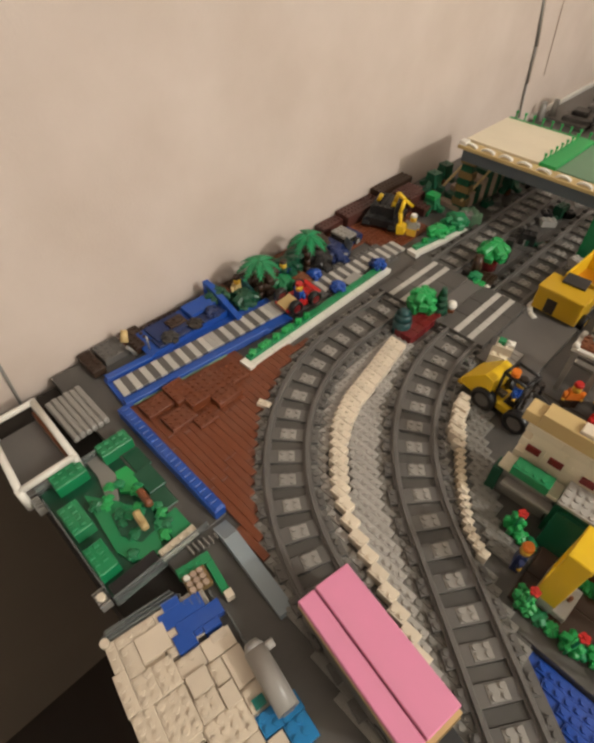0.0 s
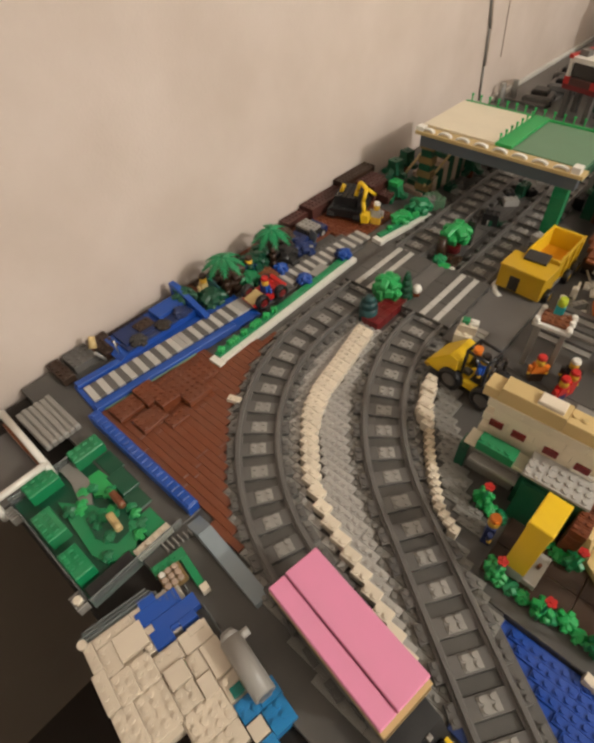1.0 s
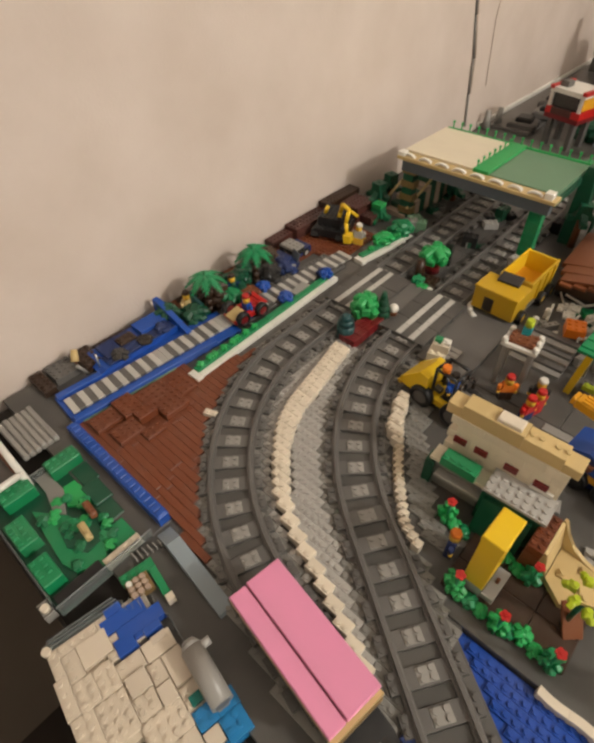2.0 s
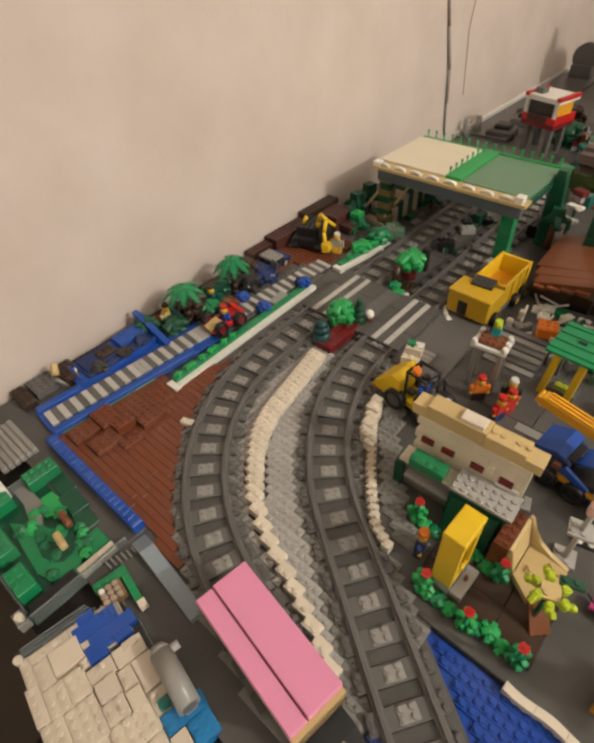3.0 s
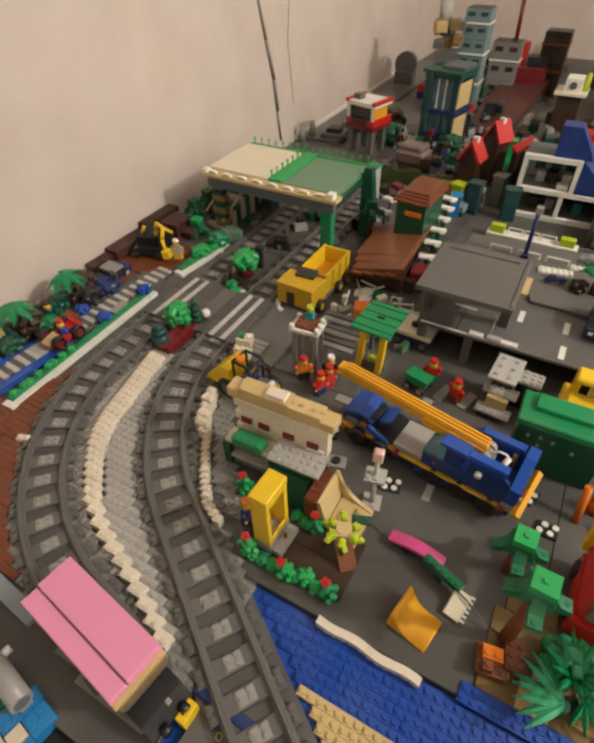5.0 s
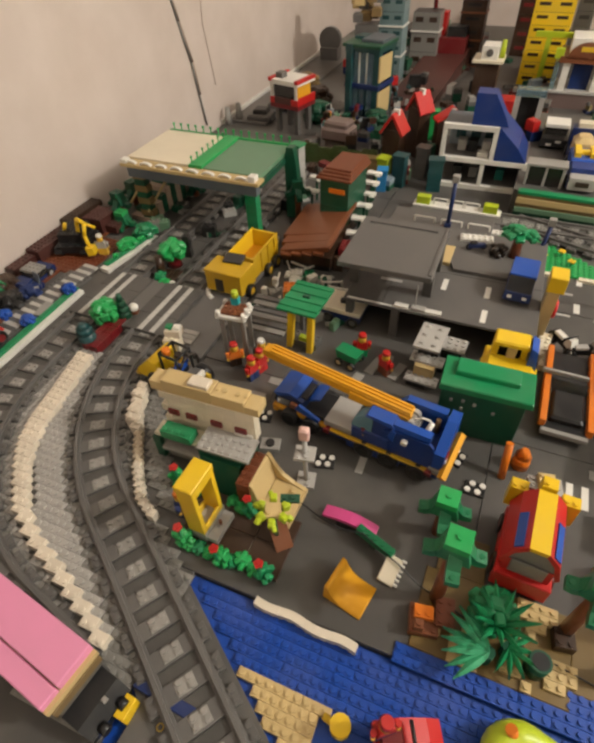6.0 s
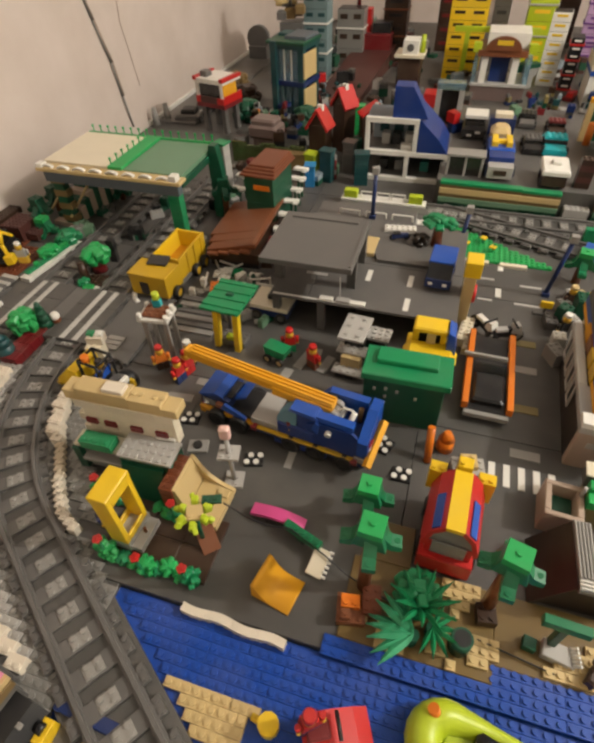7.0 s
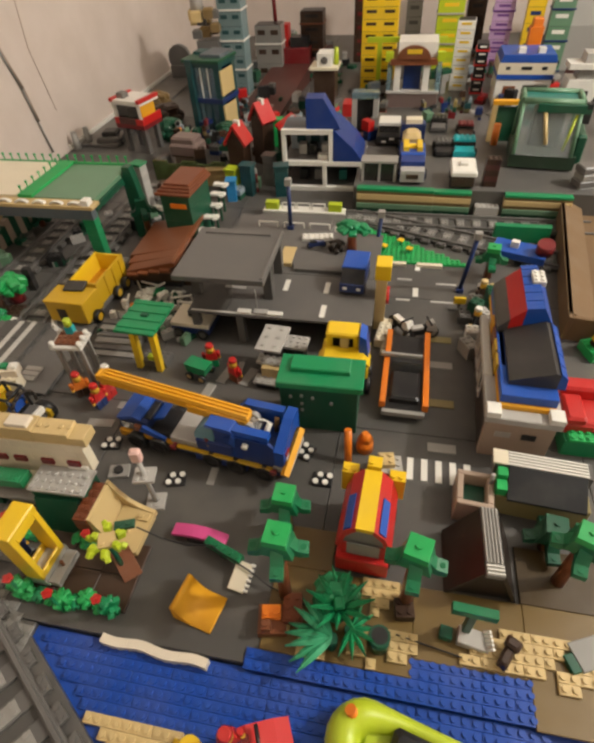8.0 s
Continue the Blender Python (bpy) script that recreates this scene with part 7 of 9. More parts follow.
def tent_shed(x, y, rz, label):
    t = thing("shed", x, y, 0, rz, label, "shed", "dark sheds")
    t.scale = (0.72, 0.86, 1.30)
    shape(t, "roof_side", [(-0.046, 0.002), (-0.042, 0.0), (-0.008, 0.034), (-0.011, 0.037)], -0.034, 0.034, "umber")
    shape(t, "roof_side", [(0.036, 0.002), (0.032, 0.0), (0.008, 0.034), (0.011, 0.037)], -0.034, 0.034, "umber")
    shape(t, "body", [(-0.040, 0), (0.030, 0), (0.008, 0.032), (-0.008, 0.032)], -0.030, 0.030, "umber")
    blk(t, "ridge", -0.010, -0.036, 0.034, 0.010, 0.036, 0.038, "mid_grey", "grey grille ridge")
    for i in range(5):
        blk(t, "slat", -0.0090 + i * 0.0038, -0.024, 0.038, -0.0072 + i * 0.0038, 0.034, 0.0394, "light_grey", c=0.0003)
    for i in range(3):
        blk(t, "slat", -0.0095, -0.035 + i * 0.0036, 0.038, 0.0095, -0.0332 + i * 0.0036, 0.0394, "white", c=0.0003)
    return t


tent_shed(0.614, 0.381, 1, "dark brown ridge-roofed shed with a grey grille on top")


def solar_shed():
    t = thing("shed", 0.665, 0.448, 0, -4, "black panel-roofed shed with white slatted ridge and green corner", "shed", "dark sheds")
    blk(t, "body", -0.038, -0.012, 0, 0.044, 0.024, 0.0285, "khaki", "khaki shed wall under the panel")
    shape(t, "panel", [(-0.016, 0.0288), (0.012, 0.0430), (0.012, 0.0460), (-0.016, 0.0318)], -0.029, 0.039, "black", "x")
    blk(t, "ridge", -0.042, 0.012, 0.030, 0.044, 0.030, 0.046, "dark_grey")
    for i in range(5):
        blk(t, "slat", -0.030, 0.0125 + i * 0.0034, 0.046, 0.040, 0.0145 + i * 0.0034, 0.0476, "white", c=0.0003)
    blk(t, "end_cap", -0.044, 0.012, 0.046, -0.030, 0.029, 0.0474, "cream")
    brick(t, -4.9, -1.4, 9.0, 1.2, 1.5, 3, "bright_green", False, "block")
    brick(t, -4.9, 0.15, 10.6, 1.2, 1.3, 3, "bright_green", False, "block")


solar_shed()


def cream_frame():
    t = thing("planter_tub", 0.608, 0.443, 0, -4, "dusty rose rectangular frame planter with green inside", "planter")
    t.scale = (0.84, 0.88, 1.0)
    for x0, y0, x1, y1 in ((-0.020, -0.022, 0.020, -0.016), (-0.020, 0.016, 0.020, 0.022), (-0.020, -0.016, -0.013, 0.016), (0.013, -0.016, 0.020, 0.016)):
        blk(t, "side", x0, y0, 0, x1, y1, 0.030, "rosy", c=0.001)
    blk(t, "filling", -0.013, -0.016, 0, 0.013, 0.016, 0.014, "dark_green")
    rod(t, "pin", (0.016, 0.010, 0.030), (0.016, 0.010, 0.044), 0.002, "light_grey")


cream_frame()
t = thing("log", 0.597, 0.321, 0.0024, -3, "green four-stud bar held up over the sand on a post", "bar")
brick(t, -2.1, -0.5, 12.6, 4.2, 0.9, 2.6, "pine_green", True)
blk(t, "post", -0.003, -0.003, 0, 0.003, 0.003, 0.0402, "dark_green")
t = thing("wall_panel", 0.603, 0.316, 0.0024, -10, "pale grey toothed panel leaning on the sand", "panel")
blk(t, "panel", -0.012, -0.008, 0, 0.012, 0.006, 0.008, "light_grey")
for i in range(5):
    rod(t, "tooth", (0.011 - i * 0.001, -0.006 + i * 0.003, 0.008), (0.015 - i * 0.001, -0.006 + i * 0.003, 0.013), 0.0014, "white", n=6)
blk(t, "block", -0.026, -0.008, 0, -0.016, 0.002, 0.007, "dark_green")
t = thing("toy_animal", 0.626, 0.305, 0.005, 60, "brown and orange toy animal on the sand", "toy animal", "toy animals")
bm = bmesh.new()
add_box(bm, -0.009, -0.004, 0.004, 0.008, 0.004, 0.012, c=0.002)
add_box(bm, 0.005, -0.006, 0.010, 0.014, 0.006, 0.016, c=0.002)
for sx in (-0.007, 0.005):
    for sy in (-0.0025, 0.0025):
        add_cyl(bm, sx, sy, 0, 0.005, 0.0016, n=6)
part("body", bm, "dark_brown", t)


def right_building():
    t = thing("shop_building", 0.653, 0.608, 0, -2, "dusty rose toy building with blue, red and dark sloping roof", "building")
    t.scale = (0.86, 0.97, 0.96)
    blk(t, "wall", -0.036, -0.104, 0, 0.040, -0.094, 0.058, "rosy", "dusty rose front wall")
    # Umber puts the shade on this street flank into its colour.
    blk(t, "wall", -0.036, -0.094, 0, -0.028, 0.060, 0.058, "umber", "street wall coloured dark as in shade")
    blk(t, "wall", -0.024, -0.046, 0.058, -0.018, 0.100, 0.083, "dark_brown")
    blk(t, "wall", 0.032, -0.094, 0, 0.040, 0.100, 0.058, "rosy")
    blk(t, "wall", -0.018, 0.092, 0, 0.032, 0.100, 0.066, "cream")
    blk(t, "window", 0.006, -0.1055, 0.034, 0.022, -0.1042, 0.042, "black")
    blk(t, "window", -0.024, -0.1050, 0.034, -0.006, -0.1042, 0.042, "light_grey")
    blk(t, "cornice", -0.040, -0.108, 0.058, 0.044, -0.046, 0.066, "light_grey", c=0.001)
    blk(t, "cornice", 0.026, -0.046, 0.058, 0.044, 0.102, 0.066, "light_grey", c=0.001)
    blk(t, "cornice", -0.040, -0.0458, 0.058, -0.029, 0.062, 0.066, "chalk", c=0.001)
    for k in range(4):
        y0 = -0.040 + k * 0.025
        for dy in (0.0, 0.0155):
            blk(t, "window_frame", -0.0385, y0 + dy, 0.022, -0.0362, y0 + dy + 0.0035, 0.0578, "chalk")
        blk(t, "window_frame", -0.0385, y0 + 0.0037, 0.022, -0.0362, y0 + 0.0153, 0.026, "chalk")
        blk(t, "window_pane", -0.0370, y0 + 0.0037, 0.0262, -0.0361, y0 + 0.0153, 0.0575, "black")
    for x in (-0.040, 0.028):
        blk(t, "corner_block", x, -0.108, 0.066, x + 0.016, -0.092, 0.073, "white")
    blk(t, "band", -0.027, -0.094, 0.066, 0.036, 0.098, 0.072, "amber", "amber roof band")
    blk(t, "band", -0.026, -0.090, 0.072, 0.036, 0.098, 0.083, "blue", "blue roof band")
    # Dark grey slope turned from the lamp; charcoal deepens it for that shade.
    shape(t, "roof_panel", [(-0.018, 0.083), (0.034, 0.083), (0.034, 0.102), (0.028, 0.104), (-0.018, 0.088)], -0.074, 0.010, "charcoal", "y", "dark grey roof slope deepened for shade")
    shape(t, "roof_panel", [(-0.026, 0.083), (-0.014, 0.083), (-0.014, 0.102), (-0.026, 0.090)], 0.010, 0.096, "road_grey", "y")
    shape(t, "roof_strip", [(-0.014, 0.083), (0.002, 0.083), (0.002, 0.117), (-0.014, 0.102)], 0.010, 0.094, "red", "y", "red roof strip")
    for i in range(11):
        y0 = 0.010 + i * 0.0080
        shape(t, "roof_rib", [(0.002, 0.083), (0.038, 0.083), (0.040, 0.094), (0.022, 0.121), (0.002, 0.118)], y0, y0 + 0.0078 - 0.0012 * (i % 2), "blue", "y")
    for i in range(10):
        y0 = -0.074 + i * 0.0084
        shape(t, "roof_rib", [(0.034, 0.083), (0.044, 0.083), (0.042, 0.098), (0.034, 0.104)], y0, y0 + 0.0082 - 0.0012 * (i % 2), "blue", "y")
    brick(t, 1.6, 7.2, 36.6, 2, 3, 2, "white", True, "hatch")
    for y, m in ((-0.044, "mustard"), (-0.020, "mustard"), (0.002, "rust"), (0.024, "amber")):
        blk(t, "panel", -0.0285, y, 0.0662, -0.0242, y + 0.020, 0.0815, m)


right_building()
for i, (x, y, m, h) in enumerate(((0.622, 0.700, "white", 5), (0.640, 0.725, "light_grey", 7), (0.628, 0.745, "dark_green", 9), (0.650, 0.76, "dark_green", 11), (0.632, 0.775, "grey", 5), (0.662, 0.79, "tan", 6), (0.645, 0.805, "light_grey", 4), (0.618, 0.665, "grey", 6), (0.675, 0.77, "sand_green", 4), (0.615, 0.735, "dark_grey", 4))):
    k = thing("rubble_brick", x, y, 0, i * 27 % 80, "small stacked toy piece behind the shop building", "brick", "pieces behind the shop")
    brick(k, -1, -1, 0, 2, 2 + i % 2, h, m)
for x, y, m1, m2, hat in ((0.640, 0.785, "dark_brown", "black", "tan"), (0.660, 0.772, "dark_blue", "dark_blue", "yellow"), (0.628, 0.72, "black", "black", "white")):
    figure(x, y, 0.0, 30, m1, m2, hat, "dark toy figure standing behind the shop building")
pine(0.655, 0.85, 0, "green domed toy tree beside the far rails", 0.05, "green", 71)
t = thing("sign", 0.608, 0.760, 0.0, 0, "small yellow sign on a dark bar beside the road", "sign")
blk(t, "bar", -0.014, -0.004, 0, 0.030, 0.002, 0.004, "dark_grey")
rod(t, "post", (0, 0, 0.004), (0, 0, 0.014), 0.0016, "dark_grey")
blk(t, "board", -0.008, -0.002, 0.012, 0.008, 0.002, 0.022, "yellow")
t = thing("red_block", 0.727, 0.556, 0, 0, "large red toy block with a hollow, on green bricks", "toy block")
blk(t, "base", -0.024, -0.036, 0, 0.034, 0.010, 0.022, "green")
blk(t, "block", -0.026, -0.024, 0.022, 0.044, 0.034, 0.036, "red", c=0.003)
blk(t, "rim", -0.026, 0.014, 0.036, 0.044, 0.034, 0.050, "red", c=0.003)
blk(t, "rim", -0.026, -0.024, 0.036, -0.006, 0.014, 0.044, "red", c=0.003)
for i in range(3):
    brick(t, -2.6 + 2 * i, -4.6, 6.9, 2, 2, 1, "bright_green", True, "stud_plate")
t = thing("yellow_figure_block", 0.775, 0.690, 0, 20, "yellow, brown and green toy pieces on the table edge", "toy pieces")
brick(t, -2, -2, 0, 5, 4, 4, "bright_green")
brick(t, -1, -1, 4, 3, 2, 3, "dark_brown", False)
shape(t, "fin", [(-0.010, 0.022), (0.012, 0.022), (0.008, 0.050), (-0.002, 0.058)], -0.006, 0.006, "yellow")


def carton():
    t = thing("cardboard_box", 0.922, 0.880, 0, -8, "plain brown open cardboard box at the table's side", "cardboard box")
    for x0, y0, x1, y1 in ((-0.16, -0.19, -0.154, 0.19), (0.154, -0.19, 0.16, 0.19), (-0.154, -0.19, 0.154, -0.184), (-0.154, 0.184, 0.154, 0.19)):
        blk(t, "side", x0, y0, 0, x1, y1, 0.036, "card")
    shape(t, "flap", [(-0.160, 0.036), (-0.154, 0.036), (-0.122, 0.020), (-0.124, 0.016)], -0.18, 0.18, "card")
    blk(t, "bottom", -0.154, -0.184, 0, 0.154, 0.184, 0.008, "card")


carton()
t = thing("grey_stand", 0.822, 1.085, 0, 20, "dark grey lumpy plastic stand beside the cardboard box", "stand")
for k in range(7):
    blk(t, "segment", -0.016 + 0.002 * (k % 2), -0.014, k * 0.012, 0.016, 0.014, (k + 1) * 0.012 - 0.001, "mid_grey" if k % 2 else "dark_grey", c=0.002)

# ---- green, far rails and terraced ledge ----
green = thing("lawn_plate", 0, 0, 0, 0, "bright green studded plates forming a lawn", "lawn")
mosaic(green, lambda x, y: 0.870 < y < 0.980 and x > 0.458 and y < 0.985 - 0.62 * (x - 0.452), 0.456, 0.865, 0.66, 0.99, 0, 1, "bright_green", True, 8, 41)
for x, y in ((0.494, 0.905), (0.535, 0.900), (0.52, 0.925)):
    t = thing("flower", x, y, 0.0032, 20, "yellow toy flower on the lawn", "flower", "yellow flowers")
    rod(t, "stem", (0, 0, 0), (0, 0, 0.008), 0.0016, "green", n=6)
    bm = bmesh.new()
    for i in range(4):
        add_cyl(bm, 0.0035 * math.cos(i * 1.57), 0.0035 * math.sin(i * 1.57), 0.008, 0.0105, 0.0026, n=7)
    part("petals", bm, "yellow", t)
for i, x in enumerate((0.492, 0.548)):
    t = thing("kerb_brick", x, 0.864, 0, 0, "cream tile at the lawn's edge", "brick", "kerb bricks")
    brick(t, 0, 0, 0, 5, 1, 1.5, "cream", False)
railway([(0.40, 1.005), (0.84, 1.005)], 9, 0, "railway_track", "dark grey far railway track across the town")
railway([(0.44, 1.012), (0.80, 0.885)], 9, 0, "railway_track", "dark grey branch track running beside the lawn")
palm(0.447, 0.907, 0.036, 0.030, "green", "green toy palm with brown trunk beside the lawn", 6, 51, "dark_brown")
for i, (x, y, m, w, h) in enumerate(((0.425, 0.945, "white", 5, 5), (0.428, 0.900, "dark_blue", 4, 5), (0.440, 0.890, "dark_green", 4, 6), (0.43, 0.925, "black", 3, 6), (0.420, 0.885, "azure", 2, 2), (0.455, 0.93, "dark_grey", 3, 4))):
    k = thing("parked_block", x, y, 0.0, i * 11, "small toy vehicle part beside the deck", "toy part", "toy parts behind the deck")
    brick(k, -w / 2, -1, 0, w, 2, h, m)
t = thing("blue_plate", 0.709, 0.902, 0.0108, -19, "blue sloped plate with a dark red round piece", "plate")
blk(t, "plate", -0.045, -0.02, 0, 0.035, 0.02, 0.011, "blue")
rod(t, "disc", (0.03, 0, 0.011), (0.03, -0.004, 0.029), 0.013, "dark_red", n=12)
blk(t, "knob", -0.02, -0.004, 0.011, -0.008, 0.006, 0.021, "white")
t = thing("green_wall", 0.715, 0.9655, 0, 0, "plain green block wall below the terrace", "wall block")
blk(t, "block", -0.044, -0.005, 0, 0.044, 0.006, 0.028, "green")


def ledge(x0, x1, y, z, label):
    t = thing("terrace", (x0 + x1) / 2, y, 0, -1, label, "terrace", "layered terraces")
    w = (x1 - x0) / 2
    layers = (("dark_green", 0.26), ("sand_green", 0.18), ("rust", 0.14), ("tan", 0.20), ("rust", 0.12), ("green", 0.10))
    h = 0
    for i, (m, k) in enumerate(layers):
        blk(t, "layer", -w, -0.002 * (i % 2), h, w, 0.012, h + k * z, m if m != "rust" else "dark_tan")
        h += k * z
    return t


ledge(0.434, 0.570, 1.035, 0.050, "layered green and tan brick terrace behind the far rails")
ledge(0.5705, 0.634, 1.037, 0.047, "lower layered green and tan brick terrace")
ledge(0.690, 0.800, 1.037, 0.046, "layered green and tan brick terrace beside a pale slab")
t = thing("pale_slab", 0.668, 1.05, 0, 0, "pale grey studded slab set between the terraces", "slab")
brick(t, -3, -2, 0, 5, 4, 7, "light_grey")
t = thing("base_block", 0.62, 1.30, 0, 0, "dark grey raised base under the far buildings", "base")
blk(t, "base", -0.194, -0.250, 0, 0.30, 0.16, 0.0455, "road_grey")


t = thing("tree", 0.448, 0.830, 0.0502, 0, "flat-topped green toy tree with brown trunk beyond the raised road", "tree", "toy trees")
rod(t, "trunk", (0, -0.010, 0), (0, -0.006, 0.034), 0.0080, "brown", r1=0.0060)
for i, (x, y, z, w) in enumerate(((0, -0.004, 0.030, 0.015), (-0.012, 0.002, 0.029, 0.010), (0.013, -0.002, 0.027, 0.011))):
    bm = bmesh.new()
    add_clump(bm, w, 0.012, random.Random(60 + i), 1)
    part("foliage", bm, "green", t, "", (x, y, z))
bush(0.426, 0.818, 0.0502, 0.016, 0.017, "umber", "dark round toy shrub beside the raised road", 66)
t = thing("white_slab", 0.392, 0.850, 0.0502, 8, "white plates lying on the far edge of the raised road", "plates")
brick(t, -3.0, -1, 0, 6, 2, 1.2, "white", True)
brick(t, -0.5, -1.6, 0, 3, 0.6, 0.8, "light_grey", False)
t = thing("motorbike", 0.395, 0.822, 0.0502, 20, "small dark toy motorbike on the raised road", "motorbike")
blk(t, "body", -0.012, -0.003, 0.004, 0.012, 0.003, 0.010, "dark_blue")
blk(t, "seat", -0.010, -0.003, 0.010, 0.0, 0.003, 0.013, "black")
for x in (-0.010, 0.010):
    wheel(t, x, 0, 0.005, 0.005, 0.003, "y", "dark_grey")
t = thing("glass_screen", 0.071, 1.149, 0, 1, "dark olive see-through toy screen behind the wagons", "screen")
for i in range(5):
    blk(t, "pane", -0.0804 + i * 0.0322, -0.003, 0, -0.0489 + i * 0.0322, 0.003, 0.042 - 0.006 * (i % 2), "olive_glass", c=0.0008)
rng = random.Random(77)
for i in range(7):
    x, y = rng.uniform(0.118, 0.185), rng.uniform(0.695, 0.765)
    t = thing("toy_stick", x, y, 0, rng.uniform(0, 180), "thin white toy rod lying among loose bricks", "rod", "white rods by the wagons")
    rod(t, "rod", (-0.014, 0, 0.002), (0.014, 0, rng.uniform(0.004, 0.020)), 0.0017, rng.choice(("white", "light_grey")), n=6)
for i in range(22):
    t = thing("loose_brick", 0.150 + rng.uniform(-0.030, 0.050), 0.722 + rng.uniform(-0.024, 0.024), 0, rng.uniform(0, 90), "small loose toy brick lying beside the wagons", "brick", "loose bricks by the wagons")
    brick(t, -0.5, -0.5, 0, rng.choice((1, 1, 2)), rng.choice((1, 2)), rng.choice((1, 2, 4)), rng.choice(("white", "dark_green", "green", "light_grey", "white")))
# ---- far town ----
def open_house():
    t = thing("open_house", 0.355, 1.18, 0, 2, "two-storey white open house with steep blue roof sides", "house")
    t.scale = (1.0, 1.0, 1.08)
    for z in (0.0, 0.046, 0.100):
        blk(t, "beam", -0.078, -0.055, z, 0.082 if z < 0.1 else 0.02, -0.0455, z + 0.008, "white")
        blk(t, "floor", -0.077, -0.0453, z, 0.081 if z < 0.1 else 0.019, 0.02 if z > 0.09 else 0.06, z + 0.0075, "slate" if z > 0.09 else "dark_grey", "dark floor")
    for z, xs in ((0.008, (-0.078, 0.0, 0.074)), (0.054, (-0.078, 0.012))):
        for x in xs:
            blk(t, "pillar", x, -0.054, z, x + 0.008, -0.044, z + (0.038 if z < 0.03 else 0.046), "white")
            blk(t, "pillar", x, 0.048, z, x + 0.008, 0.058, z + (0.038 if z < 0.03 else 0.046), "light_grey")
    blk(t, "back_wall", -0.070, 0.050, 0.008, 0.074, 0.054, 0.046, "dark_green")
    blk(t, "back_wall", -0.070, 0.010, 0.054, 0.020, 0.014, 0.100, "haze")
    for x in (-0.058, -0.030, -0.004):
        blk(t, "window", x, 0.0085, 0.066, x + 0.018, 0.0099, 0.092, "deep_teal")
    shape(t, "roof_side", [(0.021, 0.054), (0.078, 0.054), (0.060, 0.076), (0.021, 0.108)], -0.054, 0.05, "navy", "y", "steep blue side slope")
    shape(t, "roof_top", [(-0.030, 0.108), (0.034, 0.108), (0.026, 0.122), (0.002, 0.156), (-0.030, 0.156)], -0.050, -0.015, "navy", "y", "steep blue roof block")
    for x, z, m in ((-0.05, 0.008, "black"), (-0.02, 0.008, "grey"), (0.03, 0.008, "teal"), (-0.05, 0.054, "light_grey"), (-0.03, 0.054, "black"), (-0.005, 0.054, "white")):
        blk(t, "furniture", x, -0.02, z, x + 0.016, 0.0, z + 0.018, m)
    blk(t, "shelf", -0.01, -0.045, 0.054, 0.010, -0.03, 0.062, "white")


open_house()


def control_tower():
    t = thing("control_tower", -0.108, 1.318, 0, -14, "red and white control tower cabin on grey legs", "tower")
    t.scale = (0.92, 1.0, 0.92)
    for x in (-0.030, 0.030):
        for y in (-0.020, 0.024):
            blk(t, "leg", x - 0.006, y - 0.006, 0, x + 0.006, y + 0.006, 0.062, "dark_grey")
    blk(t, "floor", -0.044, -0.034, 0.062, 0.044, 0.036, 0.072, "dark_red")
    for x0, x1, m in ((-0.044, -0.030, "red"), (-0.030, 0.022, "maroon"), (0.022, 0.044, "red")):
        blk(t, "panel", x0, -0.034, 0.072, x1, -0.028, 0.086, m)
    blk(t, "panel", 0.038, -0.028, 0.072, 0.044, 0.036, 0.090, "red")
    blk(t, "glass", -0.036, -0.026, 0.072, 0.032, 0.030, 0.114, "smoke")
    for x in (-0.040, 0.036):
        blk(t, "post", x - 0.004, -0.032, 0.086, x + 0.004, -0.026, 0.116, "white")
    blk(t, "post", 0.034, -0.030, 0.09, 0.042, 0.02, 0.116, "amber")
    blk(t, "roof", -0.044, -0.034, 0.116, 0.044, 0.036, 0.126, "white")
    blk(t, "roof_edge", -0.046, -0.036, 0.122, -0.036, 0.036, 0.130, "red")
    blk(t, "roof_edge", 0.036, -0.036, 0.122, 0.046, 0.036, 0.130, "red")
    for x in (-0.024,):
        blk(t, "vent", x - 0.010, -0.02, 0.126, x + 0.010, 0.0, 0.138, "dark_grey")


control_tower()


def storeys(name, x, y, rz, w, d, h, n, wall, slit, label, cat, trim=None, cols=2, z=0):
    """A tall block built storey by storey, with window openings set into it."""
    t = thing(name, x, y, z, rz, label, cat, "far town towers")
    s = h / n
    for i in range(n):
        blk(t, "storey", -w / 2, -d / 2, i * s, w / 2, d / 2, (i + 1) * s - 0.0012, wall, c=0.0008)
        blk(t, "joint", -w / 2 + 0.002, -d / 2 + 0.002, (i + 1) * s - 0.0012, w / 2 - 0.002, d / 2 - 0.002, (i + 1) * s, "black", c=0.0001)
        for k in range(cols):
            cx = -w / 2 + w * (k + 0.5) / cols
            blk(t, "window", cx - w * 0.28 / cols, -d / 2 - 0.0008, i * s + s * 0.50, cx + w * 0.28 / cols, -d / 2 + 0.001, i * s + s * 0.75, slit, c=0.0002)
        if trim and i % 2 == 0:
            blk(t, "ledge", -w / 2 - 0.003, -d / 2 - 0.003, i * s, w / 2 + 0.003, d / 2 + 0.002, i * s + 0.004, trim)
    return t


